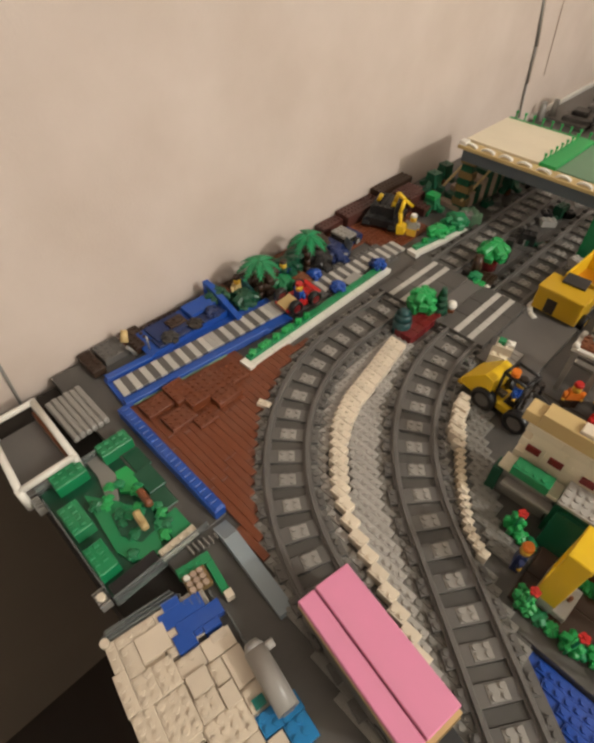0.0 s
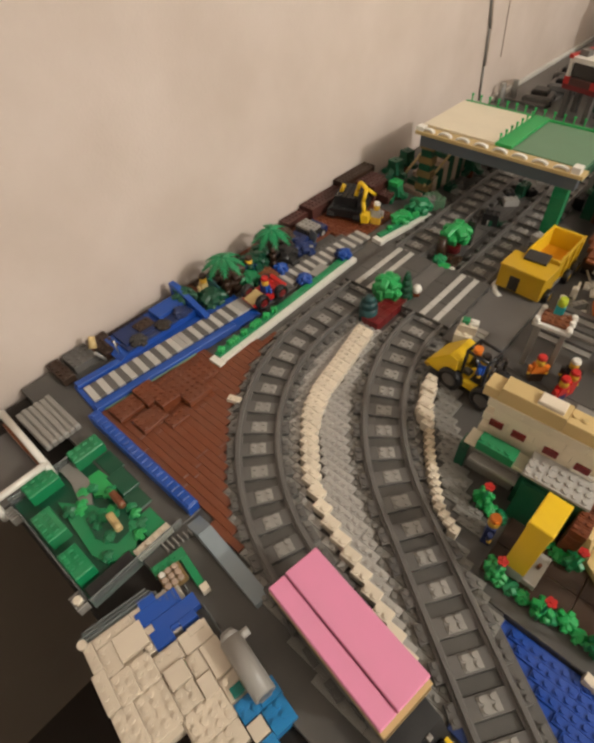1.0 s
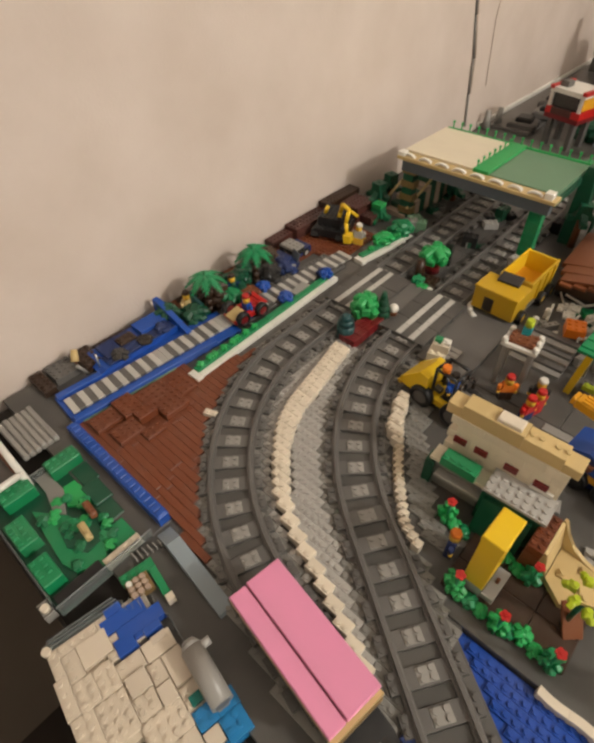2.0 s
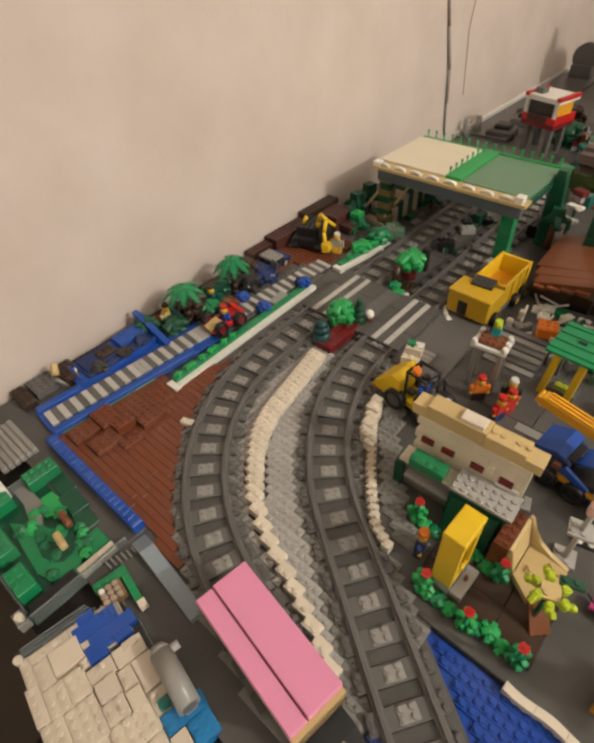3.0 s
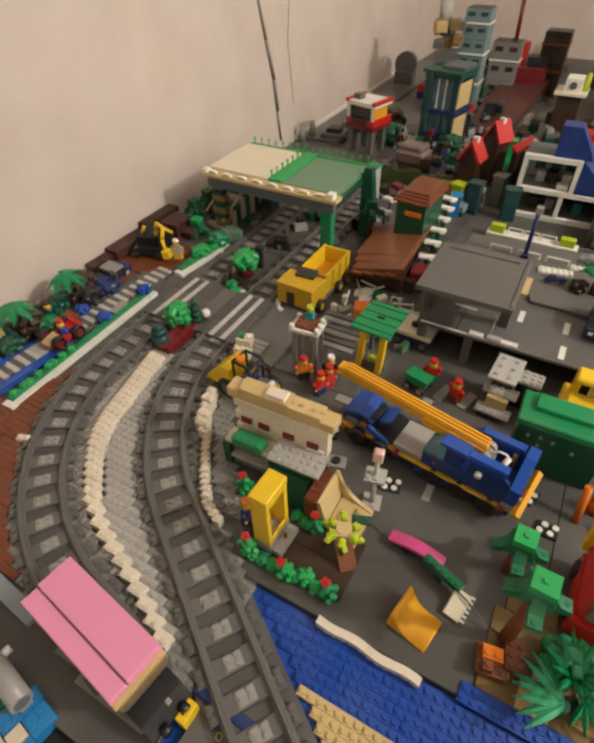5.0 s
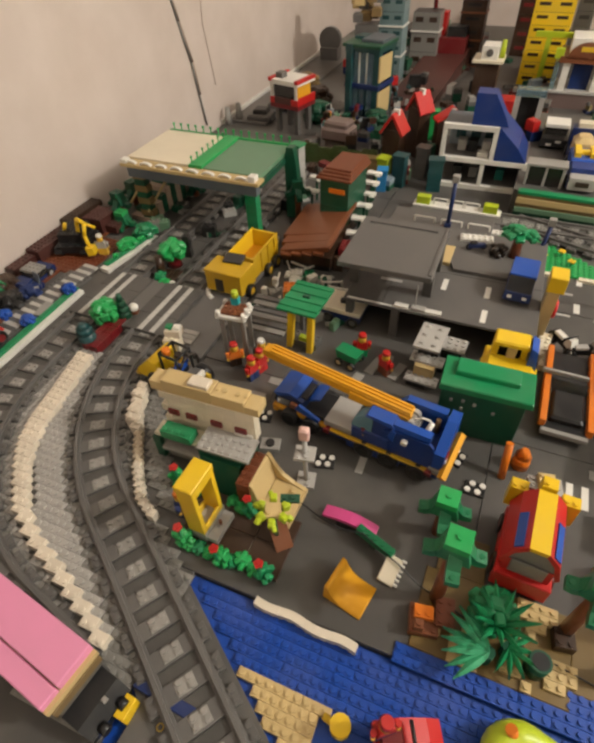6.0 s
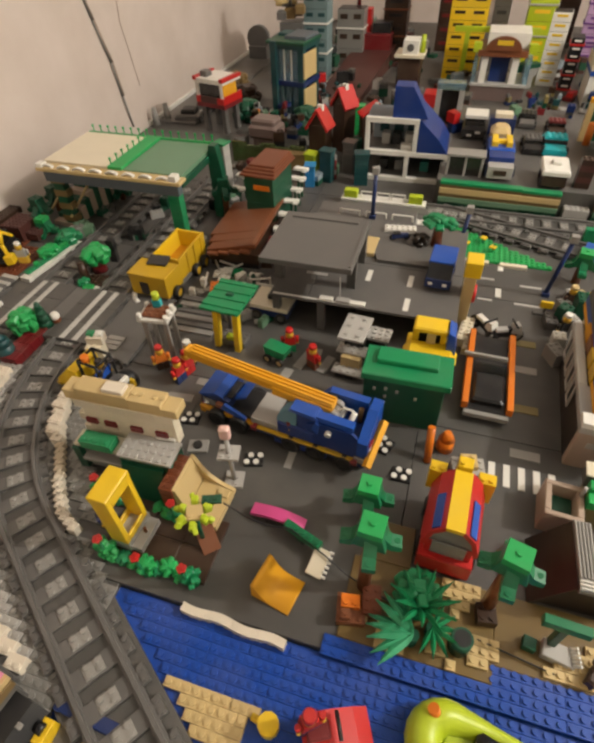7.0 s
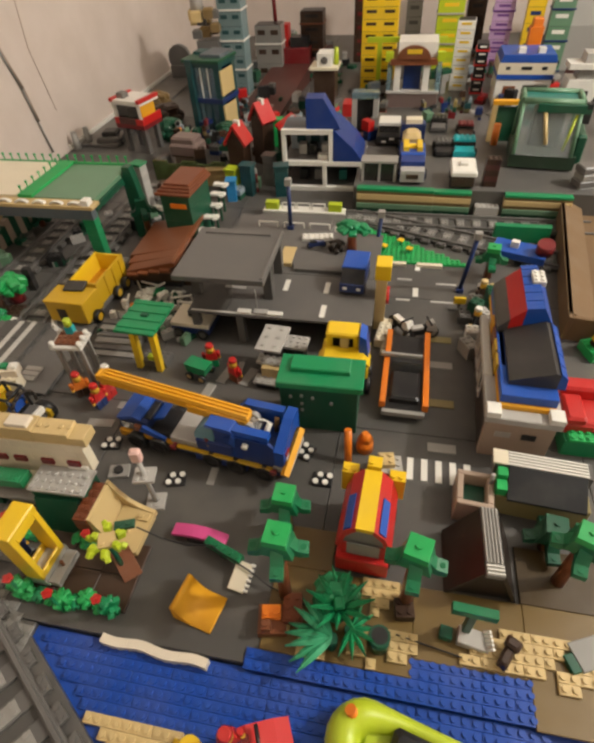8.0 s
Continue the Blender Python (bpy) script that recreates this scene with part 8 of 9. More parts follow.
storeys("tower_block", 0.412, 1.86, 0, 0.098, 0.07, 0.34, 12, "yellow", "dark_brown", "tall yellow brick tower block with dark slit windows", "tower")
storeys("tower_block", 0.606, 2.02, 0, 0.075, 0.06, 0.34, 9, "lime", "yellow", "lime and yellow tower block", "tower", "light_grey", 1)
storeys("tower_block", 0.644, 1.83, -6, 0.046, 0.05, 0.168, 8, "white", "yellow", "white striped tower with yellow slits", "tower", None, 1)
storeys("tower_block", 0.693, 1.80, -4, 0.030, 0.05, 0.120, 7, "black", "white", "narrow black, white and red tower", "tower", "red", 1)
storeys("tower_block", 0.768, 2.10, -6, 0.060, 0.05, 0.26, 11, "lilac", "purple", "pink and purple tower block", "tower", "purple", 1)
storeys("tower_block", 0.850, 2.05, -5, 0.050, 0.05, 0.28, 7, "yellow", "dark_blue", "yellow tower with dark blue edges", "tower", None, 1)
storeys("tower_block", 0.920, 2.03, -5, 0.060, 0.05, 0.27, 7, "sand_green", "white", "pale green and white tower block", "tower", "dark_blue", 1)
storeys("tower_block", 0.335, 2.15, 0, 0.05, 0.05, 0.30, 8, "dark_brown", "dark_red", "dark brown slim tower block", "tower", None, 1)
storeys("tower_block", 0.500, 2.18, 0, 0.05, 0.05, 0.32, 8, "grey", "dark_grey", "grey slim tower block", "tower", None, 1)
storeys("tower_block", 0.700, 2.25, 0, 0.06, 0.05, 0.30, 8, "dark_brown", "black", "dark brown tower block", "tower", None, 1)
storeys("tower_block", 0.012, 1.76, 0, 0.066, 0.06, 0.245, 7, "ice", "deep_teal", "pale teal glass office tower with white floors", "tower", "white", 2)
storeys("tower_block", 0.075, 1.92, 0, 0.080, 0.06, 0.150, 3, "mid_grey", "dark_brown", "grey open-floored block with white ledges", "tower", "white", 2)
storeys("tower_block", 0.195, 2.00, 0, 0.070, 0.06, 0.170, 5, "dark_brown", "black", "dark brown low block with flat roof", "tower", "rust", 1)

t = thing("clear_bag", 0.985, 2.05, 0, 0, "milky plastic sleeve standing behind the towers", "sleeve")
shape(t, "sleeve", [(-0.075, 0), (0.05, 0), (0.07, 0.32), (-0.05, 0.32)], -0.03, 0.03, "light_grey")
blk(t, "foot", -0.072, -0.036, 0, 0.052, -0.030, 0.115, "grey")
t = thing("brown_block", 1.14, 2.16, 0, 0, "rust brown and blue block at the table's corner", "block")
blk(t, "block", -0.05, -0.03, 0.10, 0.05, 0.03, 0.30, "rust")
blk(t, "foot", -0.05, -0.03, 0, 0.06, 0.03, 0.10, "dark_blue")


def corner_house():
    t = thing("dark_house", 0.036, 1.46, 0, -10, "dark teal corner house with clear windows and tan panels", "house")
    t.scale = (0.68, 0.80, 0.84)
    for x, y in ((-0.052, -0.040), (0.052, -0.040), (-0.052, 0.044), (0.052, 0.044)):
        blk(t, "pillar", x - 0.011, y - 0.011, 0, x + 0.011, y + 0.011, 0.185, "deep_teal", "", 0.002)
    for z, m in ((0.0, "dark_grey"), (0.088, "dark_blue"), (0.178, "deep_teal")):
        blk(t, "floor", -0.066, -0.054, z, 0.066, 0.058, z + 0.012, m)
    blk(t, "roof", -0.074, -0.060, 0.190, 0.070, 0.062, 0.198, "dark_green", c=0.002)
    blk(t, "roof_slab", -0.020, -0.030, 0.198, 0.062, 0.056, 0.206, "slate", "slate grey roof slab", c=0.002)
    blk(t, "roof_slab", -0.066, 0.004, 0.198, -0.026, 0.050, 0.204, "deep_teal", c=0.002)
    blk(t, "front_column", -0.056, -0.066, 0, -0.034, -0.0545, 0.198, "deep_teal", c=0.001)
    for z in (0.012, 0.100):
        blk(t, "glass", -0.040, -0.044, z, 0.040, -0.040, z + 0.076, "clear_blue")
        for x in (-0.014, 0.014):
            blk(t, "mullion", x - 0.0022, -0.047, z, x + 0.0022, -0.044, z + 0.076, "white" if z > 0.05 else "deep_teal")
        blk(t, "panel", 0.062, -0.050, z + 0.008, 0.068, 0.030, z + 0.070, "tan", "tan side panel")
        blk(t, "back_wall", -0.040, 0.040, z, 0.040, 0.046, z + 0.076, "dark_blue")


corner_house()
t = thing("tan_head", -0.052, 1.72, 0.0, 10, "olive and tan lumpy toy tower with a white drum", "tower")
blk(t, "shaft", -0.030, -0.03, 0, 0.030, 0.03, 0.15, "dark_grey")
rng = random.Random(9)
for i in range(14):
    x, y, z, s = rng.uniform(-0.035, 0.035), rng.uniform(-0.035, 0.03), rng.uniform(0.150, 0.205), rng.uniform(0.010, 0.016)
    blk(t, "lump", x - s, y - s, z, x + s, y + s, z + s * 1.6, rng.choice(("dark_tan", "dark_green", "tan", "dark_brown", "dark_grey")), c=0.004)
rod(t, "drum", (-0.02, 0, 0.215), (-0.02, 0, 0.262), 0.017, "light_grey", n=12)
t = thing("grey_arch", -0.235, 1.92, 0, 0, "dark grey round arch standing by the wall", "arch")
rod(t, "disc", (0, 0.0, 0.060), (0, 0.02, 0.060), 0.036, "dark_grey", n=16)
blk(t, "foot", -0.03, -0.01, 0, 0.03, 0.03, 0.040, "dark_grey")


def red_roof(x, y, rz, z, label):
    t = thing("house", x, y, 0, rz, label, "house", "red-roofed houses")
    t.scale = (0.74, 0.62, 1.0)
    blk(t, "wall", -0.024, -0.026, 0, 0.024, 0.026, z, "dark_brown")
    shape(t, "roof", [(-0.034, z - 0.006), (-0.030, z - 0.010), (0.002, z + 0.026), (-0.002, z + 0.030)], -0.032, 0.032, "red")
    shape(t, "roof", [(0.034, z - 0.006), (0.030, z - 0.010), (-0.002, z + 0.026), (0.002, z + 0.030)], -0.032, 0.032, "red")
    blk(t, "chimney", -0.008, -0.004, z + 0.022, 0.008, 0.008, z + 0.034, "white")
    shape(t, "gable", [(-0.024, z), (0.024, z), (0.0, z + 0.024)], -0.024, 0.024, "dark_brown")


red_roof(0.181, 1.160, -10, 0.086, "toy house with a bright red gabled roof")
red_roof(0.206, 1.262, -34, 0.096, "toy house with a bright red gabled roof")
t = thing("lean_to", 0.262, 1.245, 0, 30, "small red sloping roof on a dark wall", "shed")
blk(t, "wall", -0.016, -0.012, 0, 0.016, 0.012, 0.082, "dark_brown")
shape(t, "roof", [(-0.020, 0.080), (0.018, 0.100), (0.018, 0.104), (-0.020, 0.084)], -0.015, 0.015, "red")
t = thing("stepped_block", 0.042, 1.224, 0, -8, "mauve brown stepped block with a rounded cap", "block")
blk(t, "base", -0.025, -0.020, 0, 0.025, 0.022, 0.034, "mauve")
blk(t, "drum", -0.033, -0.026, 0.034, 0.033, 0.026, 0.056, "mauve", c=0.005)
blk(t, "cap", -0.028, -0.021, 0.056, 0.028, 0.021, 0.068, "mauve", c=0.006)
blk(t, "band", -0.027, -0.0275, 0.030, 0.027, -0.0262, 0.0336, "dark_brown")


def arch_shop():
    t = thing("arch_shop", 0.516, 1.70, 0, 0, "shop with brown arched sign, white pillars and clear walls", "shop")
    blk(t, "base", -0.075, -0.05, 0, 0.075, 0.06, 0.034, "mauve")
    blk(t, "plinth", -0.078, -0.053, 0.034, 0.078, 0.06, 0.040, "light_grey")
    blk(t, "lime_beam", -0.150, 0.062, 0.128, 0.090, 0.072, 0.140, "lime")
    blk(t, "lime_post", -0.118, 0.062, 0.0, -0.104, 0.072, 0.128, "lime")
    for x in (-0.048, 0.036):
        blk(t, "pillar", x - 0.009, -0.046, 0.040, x + 0.009, -0.034, 0.100, "white")
    blk(t, "door", -0.030, -0.030, 0.040, 0.020, -0.024, 0.096, "dark_blue")
    for x in (-0.074, 0.070):
        blk(t, "glass", x - 0.004, -0.045, 0.040, x + 0.008, 0.055, 0.100, "clear_blue")
    blk(t, "lintel", -0.070, -0.052, 0.100, 0.064, 0.060, 0.114, "rust")
    bm = bmesh.new()
    add_prism(bm, [(0.048 * math.cos(radians(a)), 0.030 * math.sin(radians(a))) for a in range(0, 181, 15)], -0.056, -0.046)
    part("arch", bm, "rust", t, "rust brown arched sign", (-0.004, 0, 0.114))
    blk(t, "sign", -0.024, -0.0575, 0.126, 0.018, -0.0561, 0.136, "yellow")
    blk(t, "back_wall", -0.050, -0.03, 0.114, 0.062, 0.055, 0.147, "white")
    t.scale = (0.88, 1.0, 1.0)
    for x in (-0.085, 0.062):
        blk(t, "block", x, -0.050, 0.108, x + 0.022, -0.030, 0.128, "lime")


arch_shop()
t = thing("brick_stack", 0.300, 1.56, 0, 0, "dark stack with a small white dial house on top", "stack")
blk(t, "shaft", -0.026, -0.03, 0, 0.026, 0.03, 0.118, "dark_brown")
blk(t, "ledge", -0.036, -0.036, 0.118, 0.034, 0.034, 0.124, "cream")
blk(t, "house", -0.018, -0.028, 0.124, 0.018, 0.02, 0.152, "white")
rod(t, "dial", (0, -0.030, 0.138), (0, -0.0275, 0.138), 0.008, "dark_grey", n=12)
rod(t, "bottle", (0.026, 0.0, 0.124), (0.026, 0.0, 0.160), 0.007, "lime", r1=0.005)
t = thing("red_box", 0.372, 1.60, 0, 0, "red box beside the dark stack", "box")
blk(t, "box", -0.03, -0.03, 0, 0.03, 0.02, 0.030, "red")
t = thing("red_machine", 0.104, 1.965, 0.043, 0, "red machine on a reddish brown ramp", "machine")
blk(t, "body", -0.024, -0.02, 0.04, 0.022, 0.02, 0.098, "red")
blk(t, "foot", -0.05, -0.05, 0, 0.09, 0.03, 0.04, "dark_red")
rod(t, "mast", (-0.02, 0, 0.098), (-0.024, 0.0, 0.20), 0.006, "dark_red")
blk(t, "cap", 0.03, -0.03, 0.04, 0.085, 0.02, 0.066, "black")
t = thing("ramp", 0.135, 1.82, 0, -4, "long reddish brown ramp between the far buildings", "ramp")
shape(t, "slab", [(-0.28, 0.0), (0.26, 0.0), (0.26, 0.060), (-0.28, 0.006)], -0.06, 0.06, "maroon", "x")


def station_train():
    t = thing("blue_roof_building", 0.790, 1.70, 0, -1, "white building with blue roof and tan slotted band", "building")
    t.scale = (0.84, 1.0, 1.10)
    blk(t, "wall", -0.078, -0.05, 0, 0.078, 0.05, 0.062, "white")
    blk(t, "door", -0.055, -0.0515, 0.014, -0.020, -0.0495, 0.048, "rust")
    blk(t, "window", 0.0, -0.0515, 0.020, 0.070, -0.0495, 0.050, "smoke")
    blk(t, "band", -0.080, -0.053, 0.062, 0.080, 0.052, 0.072, "blue")
    blk(t, "tan_band", -0.080, -0.053, 0.072, 0.080, 0.052, 0.096, "cream")
    for x, w in ((-0.052, 0.012), (0.0, 0.030), (0.05, 0.014)):
        blk(t, "slot", x - w / 2, -0.0545, 0.082, x + w / 2, -0.0525, 0.088, "black")
    shape(t, "roof", [(-0.078, 0.096), (0.080, 0.096), (0.074, 0.111), (-0.070, 0.111)], -0.054, 0.05, "blue", "y", "blue roof")
    for x in (-0.02, 0.035):
        blk(t, "vent", x - 0.010, -0.04, 0.111, x + 0.010, -0.02, 0.122, "white")


station_train()
t = thing("orange_robot", 0.822, 1.82, 0, 0, "orange toy machine behind the blue roof", "machine")
t.scale = (0.7, 0.7, 1.0)
blk(t, "body", -0.024, -0.02, 0, 0.024, 0.02, 0.150, "orange")
blk(t, "head", -0.018, -0.016, 0.150, 0.018, 0.016, 0.170, "orange", c=0.004)


def glass_vehicle():
    t = thing("glass_vehicle", 0.763, 1.19, 0.0455, -6, "sand-green framed glass cabin vehicle with sloping windows", "vehicle")
    t.scale = (0.88, 1.0, 0.9)
    blk(t, "skylight", -0.054, -0.010, 0.116, 0.048, 0.044, 0.119, "teal")
    blk(t, "base", -0.064, -0.044, 0.004, 0.064, 0.06, 0.030, "moss")
    shape(t, "windscreen", [(-0.048, 0.030), (-0.044, 0.030), (-0.010, 0.115), (-0.014, 0.115)], -0.056, 0.052, "clear", "x")
    for x in (-0.058, 0.052):
        rod(t, "frame_bar", (x, -0.048, 0.030), (x, -0.014, 0.118), 0.004, "sand_green")
        rod(t, "frame_bar", (x, 0.056, 0.030), (x, 0.048, 0.118), 0.004, "sand_green")
    for a, b in (((-0.058, -0.014), (0.052, -0.014)), ((-0.058, 0.048), (0.052, 0.048)), ((-0.058, -0.014), (-0.058, 0.048)), ((0.052, -0.014), (0.052, 0.048))):
        rod(t, "roof_bar", (*a, 0.120), (*b, 0.120), 0.006, "sand_green")
    blk(t, "front_beam", -0.030, -0.026, 0.104, 0.058, -0.016, 0.118, "dark_green")
    blk(t, "cargo", -0.030, 0.0, 0.030, 0.030, 0.045, 0.100, "moss", c=0.006)
    rod(t, "strut", (0.0, -0.040, 0.050), (-0.014, -0.022, 0.104), 0.004, "tan")
    rod(t, "strut", (0.034, -0.040, 0.040), (0.046, -0.020, 0.100), 0.003, "lime")
    blk(t, "wing", 0.056, -0.040, 0.016, 0.074, 0.03, 0.070, "dark_green", c=0.004)
    for x in (-0.05, 0.05):
        for y in (-0.03, 0.045):
            wheel(t, x, y, 0.014, 0.014, 0.012, "x", "grey")


glass_vehicle()
t = thing("white_crane", 0.912, 1.60, 0, 0, "white angular toy machine with grey slits", "machine")
blk(t, "base", -0.034, -0.03, 0, 0.036, 0.03, 0.030, "dark_grey")
shape(t, "body", [(-0.020, 0.030), (0.020, 0.030), (0.040, 0.070), (0.034, 0.086), (-0.036, 0.086), (-0.040, 0.066)], -0.03, 0.03, "white")
blk(t, "window", -0.010, -0.0315, 0.048, 0.012, -0.0295, 0.064, "black")
blk(t, "neck", -0.018, -0.02, 0.086, 0.022, 0.02, 0.108, "mid_grey")
blk(t, "head", -0.044, -0.03, 0.108, 0.044, 0.02, 0.120, "white")
blk(t, "cab", -0.012, -0.026, 0.120, 0.034, 0.02, 0.140, "light_grey")
t = thing("yellow_truck", 0.945, 1.36, 0, 0, "yellow, brown and white toy truck parked in the far town", "truck")
blk(t, "body", -0.04, -0.04, 0.008, 0.05, 0.05, 0.040, "dark_brown")
blk(t, "cab", -0.040, -0.036, 0.040, -0.006, -0.004, 0.072, "yellow")
blk(t, "cab", 0.0, 0.0, 0.040, 0.04, 0.03, 0.066, "amber")
for x in (-0.036, 0.046):
    for y in (-0.024, 0.034):
        wheel(t, x, y, 0.010, 0.010, 0.008, "x", "grey")


def big_rider():
    t = thing("tow_truck", 0.527, 1.128, 0.0455, 2, "blue toy truck with tan load and yellow cross bars", "truck")
    t.scale = (0.88, 1.0, 1.0)
    blk(t, "body", -0.026, -0.060, 0.006, 0.026, 0.130, 0.020, "dark_blue")
    blk(t, "nose", -0.024, -0.066, 0.006, 0.024, -0.044, 0.026, "light_grey")
    blk(t, "grille", -0.012, -0.0675, 0.012, 0.012, -0.0655, 0.020, "dark_brown")
    blk(t, "hood", -0.024, -0.044, 0.020, 0.024, -0.012, 0.034, "navy")
    blk(t, "cab", -0.026, -0.012, 0.020, 0.026, 0.046, 0.036, "blue", c=0.002)
    for x in (-0.014, 0.014):
        blk(t, "bar", x - 0.006, -0.002, 0.036, x + 0.006, 0.038, 0.044, "yellow")
    blk(t, "bar", -0.008, 0.012, 0.036, 0.008, 0.024, 0.042, "yellow")
    blk(t, "load", -0.022, 0.050, 0.020, 0.018, 0.094, 0.048, "tan", c=0.008)
    blk(t, "rack", -0.026, 0.100, 0.020, 0.028, 0.126, 0.050, "dark_blue")
    blk(t, "cap", -0.016, 0.102, 0.050, 0.020, 0.124, 0.058, "cream")
    for x in (-0.026, 0.026):
        for y in (-0.04, 0.045, 0.100):
            wheel(t, x, y, 0.010, 0.010, 0.008, "x", "grey")


big_rider()
t = thing("police_car", 0.476, 1.28, 0.0455, 0, "black and white toy patrol car", "car")
blk(t, "body", -0.024, -0.036, 0.006, 0.024, 0.04, 0.020, "black")
blk(t, "cabin", -0.020, -0.012, 0.020, 0.020, 0.028, 0.034, "smoke")
blk(t, "roof", -0.022, -0.014, 0.034, 0.022, 0.030, 0.040, "white")
for x in (-0.008, 0.008):
    blk(t, "plate", x - 0.006, -0.0375, 0.008 if x < 0 else 0.014, x + 0.004, -0.0357, 0.012 if x < 0 else 0.018, "white")
for x in (-0.022, 0.022):
    for y in (-0.024, 0.026):
        wheel(t, x, y, 0.008, 0.008, 0.006, "x", "grey")
t = thing("grey_house_front", 0.412, 1.43, 0, 0, "grey-blue framed house front with dark doorway", "house front")
t.scale = (0.68, 1.0, 0.95)
blk(t, "wall", -0.045, -0.01, 0.0, -0.028, 0.02, 0.090, "light_grey")
blk(t, "wall", 0.028, -0.01, 0.0, 0.045, 0.02, 0.090, "light_grey")
blk(t, "lintel", -0.045, -0.01, 0.090, 0.045, 0.02, 0.104, "clear_blue")
blk(t, "door", -0.028, 0.0, 0.0, 0.028, 0.015, 0.090, "black")
small_car(0.634, 1.325, 0, "dark_brown", "dark brown toy car with a red top on the far road", 0.0455, "dark_red")
small_car(0.626, 1.225, 0, "turquoise", "turquoise toy car on the far road", 0.0455, "turquoise").scale = (1.3, 1.1, 1.2)
small_car(0.586, 1.225, 4, "black", "black toy car on the far road", 0.0455, "dark_grey")
small_car(0.580, 1.36, -3, "dark_grey", "dark grey toy car on the far road", 0.0455, "black")
t = thing("brown_post", 0.664, 1.075, 0.0455, 0, "dark brown brick post behind the terrace", "post")
for k in range(5):
    brick(t, -1.5, -1, k * 3, 3, 2, 3, ("dark_brown", "maroon")[k % 2], k == 4)
t = thing("glass_booth", 0.470, 1.085, 0.0455, 0, "grey framed glass booth behind the terrace", "booth")
for x in (-0.030, 0.0, 0.028):
    blk(t, "post", x - 0.002, -0.012, 0, x + 0.002, -0.008, 0.034, "light_grey")
blk(t, "pane", -0.028, -0.008, 0, 0.028, -0.005, 0.034, "smoke")
blk(t, "roof", -0.034, -0.014, 0.034, 0.032, 0.016, 0.038, "grey")
blk(t, "back", -0.030, 0.010, 0, 0.028, 0.014, 0.034, "dark_grey")
t = thing("van", 0.617, 1.083, 0.0455, 0, "white-roofed brown toy van on the far road", "van")
t.scale = (0.85, 0.85, 0.9)
blk(t, "body", -0.022, -0.036, 0.006, 0.022, 0.036, 0.026, "dark_brown")
blk(t, "roof", -0.026, -0.038, 0.026, 0.026, 0.038, 0.036, "white", c=0.003)
blk(t, "hatch", -0.008, -0.01, 0.036, 0.008, 0.01, 0.042, "white")
for x in (-0.021, 0.021):
    for y in (-0.022, 0.022):
        wheel(t, x, y, 0.008, 0.008, 0.006, "x", "grey")
t = thing("yellow_gate", 0.705, 1.29, 0.0455, 0, "yellow-topped dark gate with an orange post", "gate")
blk(t, "beam", -0.03, -0.006, 0.07, 0.03, 0.006, 0.078, "amber")
blk(t, "post", -0.03, -0.006, 0, -0.02, 0.006, 0.07, "tan")
blk(t, "post", 0.02, -0.006, 0, 0.03, 0.006, 0.07, "dark_brown")
blk(t, "panel", -0.02, 0.0, 0, 0.02, 0.004, 0.065, "dark_green")
rod(t, "marker", (-0.016, -0.02, 0), (-0.016, -0.02, 0.04), 0.007, "orange")

# gate and glass pieces between the wagons and the open house
for x, y, w, h, m in ((0.212, 1.098, 0.024, 0.058, "deep_teal"), (0.245, 1.150, 0.022, 0.06, "dark_grey"), (0.280, 1.100, 0.026, 0.062, "deep_teal"), (0.180, 1.100, 0.022, 0.055, "lime"), (0.135, 1.14, 0.05, 0.035, "dark_tan"), (0.185, 1.070, 0.018, 0.045, "azure"), (0.10, 1.15, 0.05, 0.028, "dark_green"), (0.040, 0.995, 0.020, 0.100, "light_grey"), (0.300, 1.315, 0.03, 0.06, "dark_red"), (0.225, 1.33, 0.022, 0.07, "bright_green"), (0.285, 1.30, 0.03, 0.05, "dark_brown")):
    t = thing("pillar_block", x, y, 0, random.Random(int(x * 777)).uniform(-12, 12), "tall toy block pillar in the crowded middle of town", "pillar", "block pillars")
    n = max(1, int(h / 0.0096))
    for k in range(n):
        blk(t, "brick", -w / 2, -0.010, k * 0.0096, w / 2, 0.010, (k + 1) * 0.0096 - 0.0002, m)
    blk(t, "cap", -w / 2 - 0.002, -0.012, n * 0.0096, w / 2 + 0.002, 0.012, n * 0.0096 + 0.004, m if m != "light_grey" else "green")
for i in range(170):
    rng = random.Random(900 + i)
    if i < 55:
        x, y = rng.uniform(-0.02, 0.44), rng.uniform(1.08, 1.40)
        if 0.255 < x and y < 1.27 or near((x, y), [(0.181, 1.160), (0.206, 1.262)]) < 0.03:
            continue
    else:
        x, y = rng.uniform(-0.16, 0.98), rng.uniform(1.36, 2.3)
    m = rng.choice(("dark_grey", "dark_green", "dark_green", "dark_brown", "teal", "black", "dark_blue", "maroon", "sand_green", "grey", "dark_red", "black"))
    k = thing("toy_block", x, y, 0.0455 if 0.43 < x < 0.92 and y < 1.46 else 0, rng.uniform(0, 90), "small stacked toy bricks in the far town", "brick stack", "brick stacks in the far town")
    z = 0
    for j in range(rng.randint(1, 4)):
        h = rng.choice((3, 3, 6))
        brick(k, -1.5, -1.5, z, rng.choice((2, 3, 4)), rng.choice((2, 3)), h, m if j % 2 == 0 else rng.choice(("light_grey", "grey", "dark_grey", "black", "dark_green", "haze", "red")))
        z += h
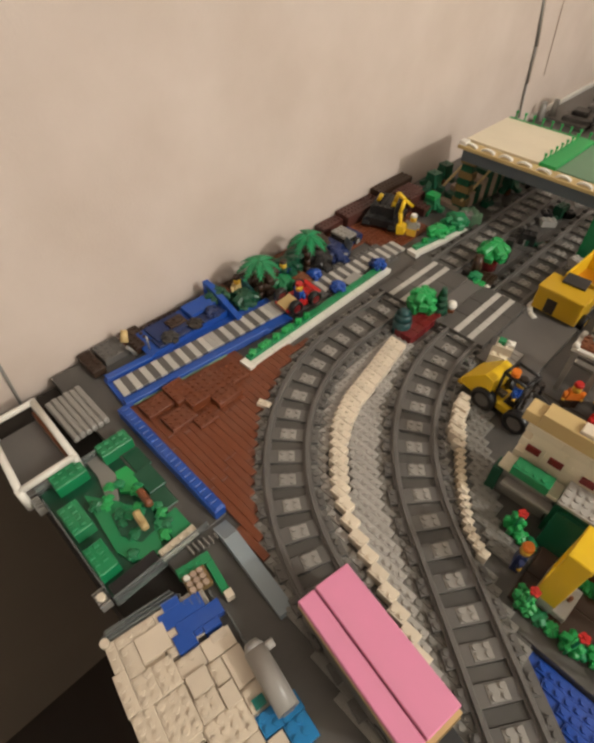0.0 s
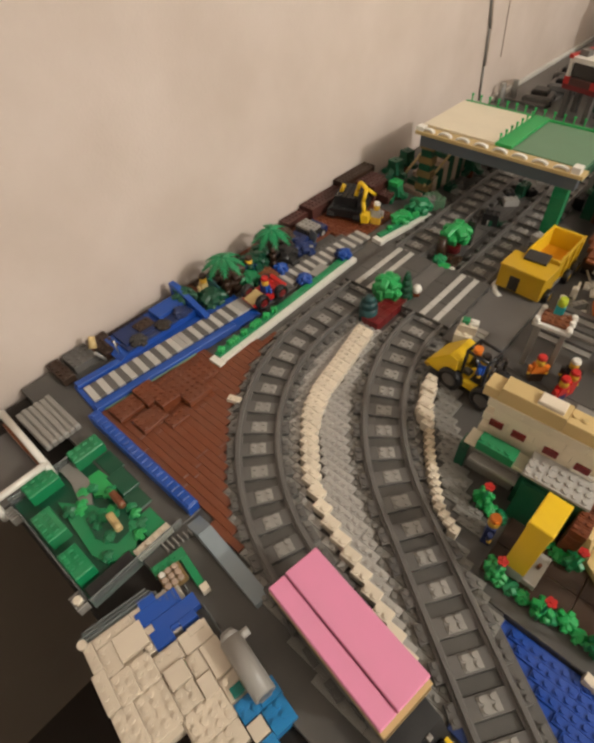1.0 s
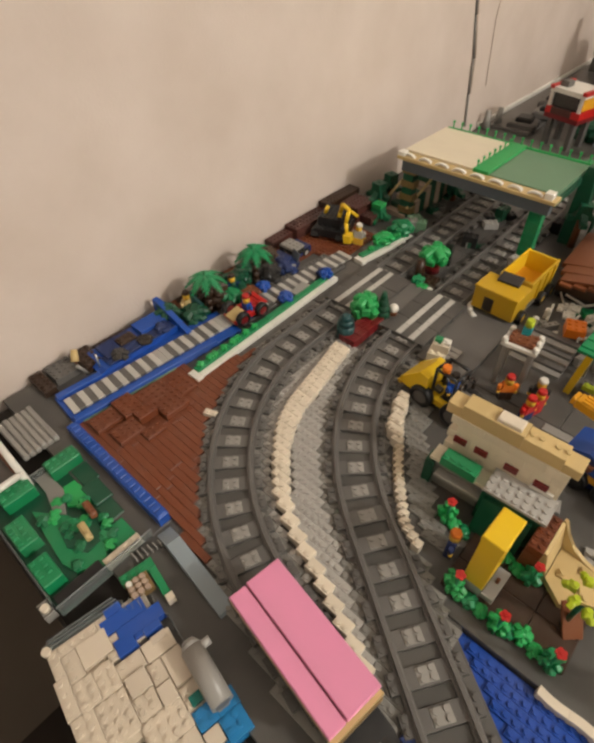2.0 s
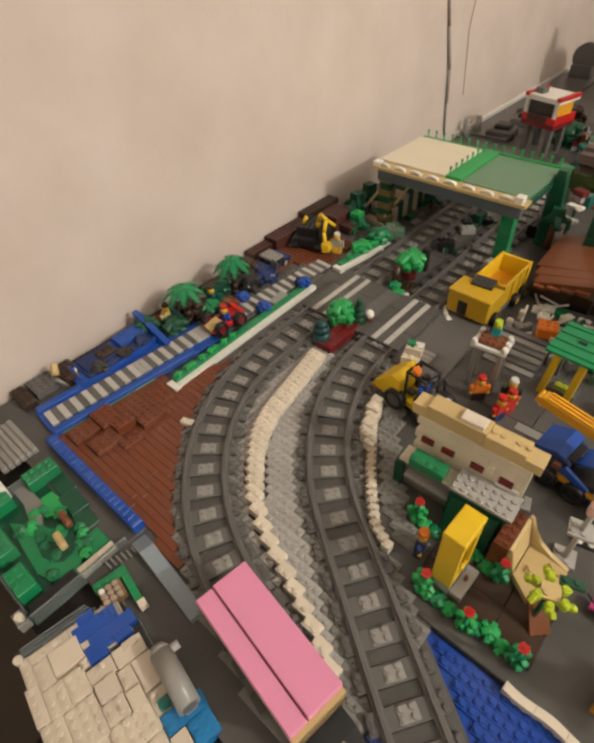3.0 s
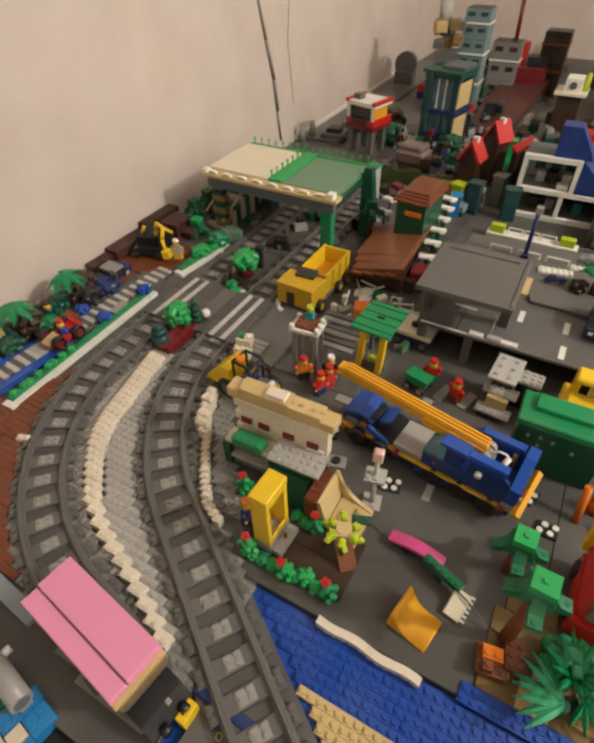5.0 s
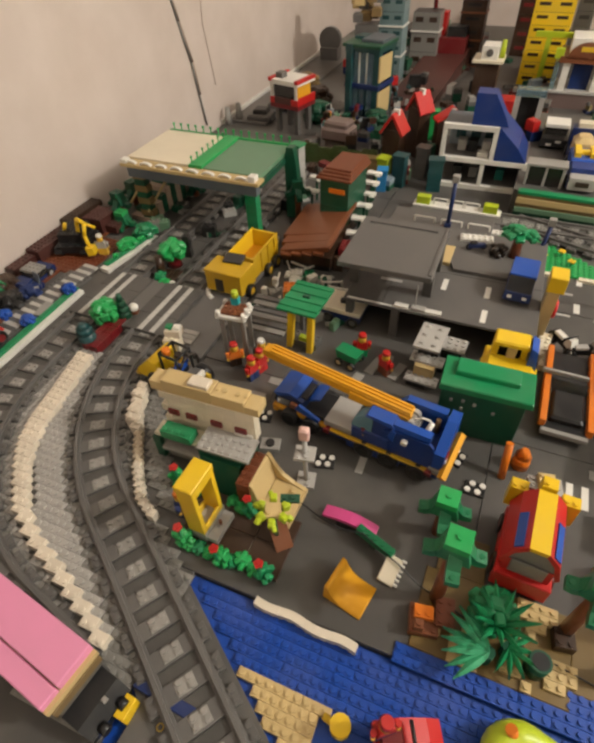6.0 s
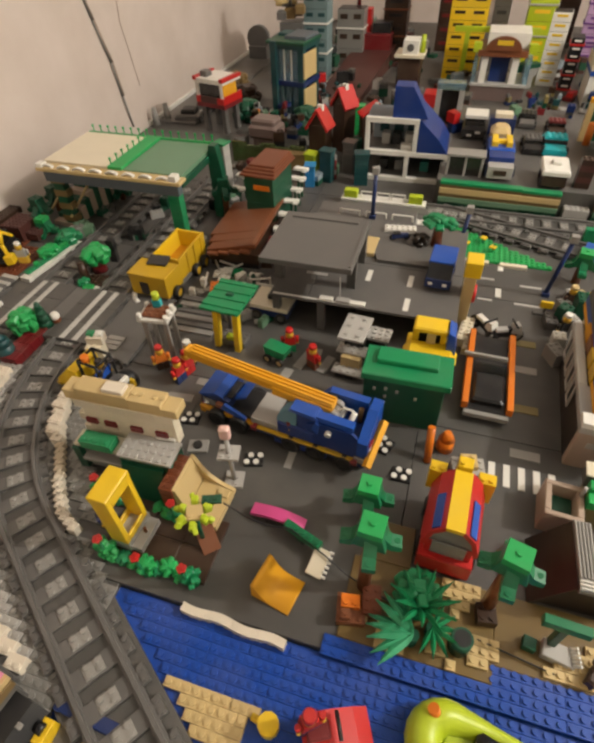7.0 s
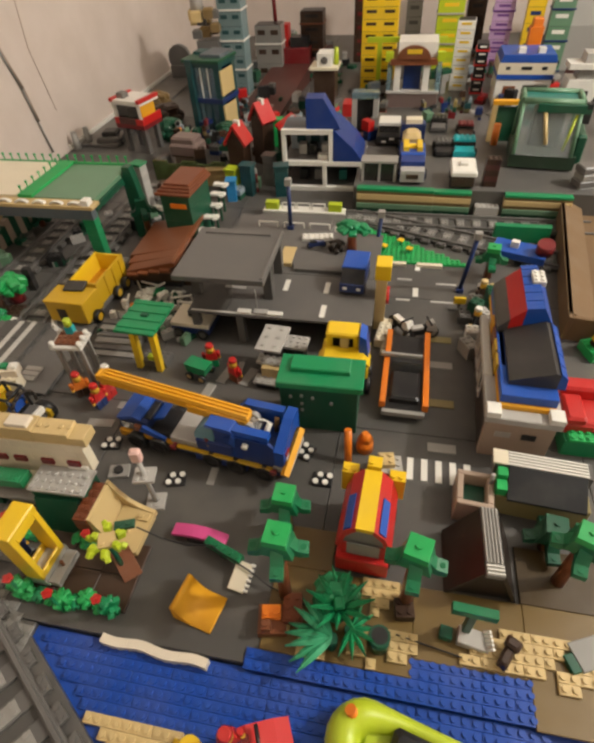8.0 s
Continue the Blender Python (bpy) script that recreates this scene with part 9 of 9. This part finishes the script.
for i in range(64):
    rng = random.Random(2600 + i)
    x, y = (rng.uniform(0.55, 0.78), rng.uniform(1.40, 1.64)) if i < 34 else (rng.uniform(0.02, 0.16), rng.uniform(1.46, 1.66)) if i < 50 else (rng.uniform(-0.05, 0.14), rng.uniform(1.33, 1.43))
    k = thing("toy_block", x, y, 0.0455 if 0.43 < x < 0.92 and y < 1.44 else 0, rng.uniform(0, 90), "small dark toy bricks heaped between the far buildings", "brick stack", "brick stacks in the far town")
    z = 0
    for j in range(rng.randint(2, 5)):
        h = rng.choice((2, 3, 4))
        brick(k, -1 + rng.uniform(-0.5, 0.5), -1, z, rng.choice((1, 2, 2)), rng.choice((1, 2)), h, rng.choice(("black", "dark_green", "dark_brown", "deep_teal", "dark_grey", "charcoal", "haze", "khaki", "light_grey", "dark_red", "dark_blue")))
        z += h
bush(-0.075, 1.40, 0, 0.05, 0.045, "dark_green", "dark green toy shrub before the corner house", 81)
bush(0.075, 1.40, 0, 0.04, 0.040, "dark_green", "dark green toy shrub before the corner house", 82)
bush(-0.12, 1.50, 0, 0.06, 0.05, "dark_brown", "dark brown toy shrub by the wall road", 83)
bush(-0.19, 1.60, 0, 0.06, 0.05, "dark_tan", "tan toy shrub by the wall road", 84)
figure(-0.03, 1.36, 0, 10, "orange", "dark_brown", "orange", "orange toy figure before the corner house")

# ---- along the wall ----
t = thing("wall_kerb", -0.298, 1.75, 0, 0, "pale narrow kerb along the foot of the wall", "kerb")
for i in range(6):
    blk(t, "kerb_piece", -0.006, -0.45 + i * 0.15, 0, 0.002, -0.4515 + (i + 1) * 0.15, 0.010, "white")
t = thing("cable", -0.3, 1.22, 0, 0, "thin dark cable hanging down the wall", "cable")
pts = [(-0.001, 0.012, 0.02), (-0.002, 0.0, 0.09), (-0.001, -0.012, 0.16), (-0.003, -0.036, 0.24), (-0.003, -0.062, 0.33), (-0.003, -0.11, 0.50), (-0.003, -0.22, 0.90), (-0.003, -0.40, 1.70)]
for a, b in zip(pts, pts[1:]):
    rod(t, "length", a, b, 0.0022, "mid_grey")
for a, b in zip(pts[1:5], pts[2:5]):
    rod(t, "strand", (a[0], a[1] + 0.006, a[2]), (b[0], b[1] + (0.006 if b[2] < 0.3 else 0.002), b[2]), 0.0019, "rosy")
t = thing("cable", -0.3, 1.29, 0, 0, "very thin pale wire hanging down the wall", "cable")
for a, b in (((-0.004, 0.012, 0.09), (-0.004, -0.010, 0.22)), ((-0.004, -0.010, 0.22), (-0.004, 0.002, 0.305)), ((-0.004, 0.002, 0.305), (-0.004, 0.010, 0.60))):
    rod(t, "length", a, b, 0.0009, "rosy", n=6)
t = thing("cable", -0.3, 0.088, 0, 0, "thin dark cable hanging down the wall", "cable")
for a, b in (((-0.003, 0.0, -0.03), (-0.003, 0.001, 0.05)), ((-0.003, 0.001, 0.05), (-0.003, 0.01, 0.6))):
    rod(t, "length", a, b, 0.0018, "mid_grey")
for x, y in ((-0.283, 1.305), (-0.27, 1.34)):
    t = thing("wall_peg", x, y, 0, 0, "grey rounded peg standing by the wall", "peg", "pegs by the wall")
    rod(t, "peg", (0, 0, 0), (0, 0, 0.040), 0.010, "grey", r1=0.006, n=10)
t = thing("road_slab", -0.235, 1.72, 0, 0, "raised dark road slab along the wall", "slab")
blk(t, "slab", -0.054, -0.40, 0, 0.050, 0.55, 0.006, "dark_grey")
for i in range(4):
    t = thing("parked_car", -0.215 + 0.02 * (i % 2), 1.36 + i * 0.085, 0.006 if i else 0.0, 8, "dark grey toy vehicle by the wall road", "car", "dark vehicles by the wall")
    blk(t, "body", -0.030, -0.028, 0.004, 0.030, 0.028, 0.018, "dark_grey", c=0.003)
    blk(t, "cabin", -0.018, -0.018, 0.018, 0.018, 0.018, 0.028, "black", c=0.003)
    for sx in (-0.03, 0.03):
        for sy in (-0.018, 0.018):
            wheel(t, sx, sy, 0.007, 0.007, 0.005, "x", "grey")
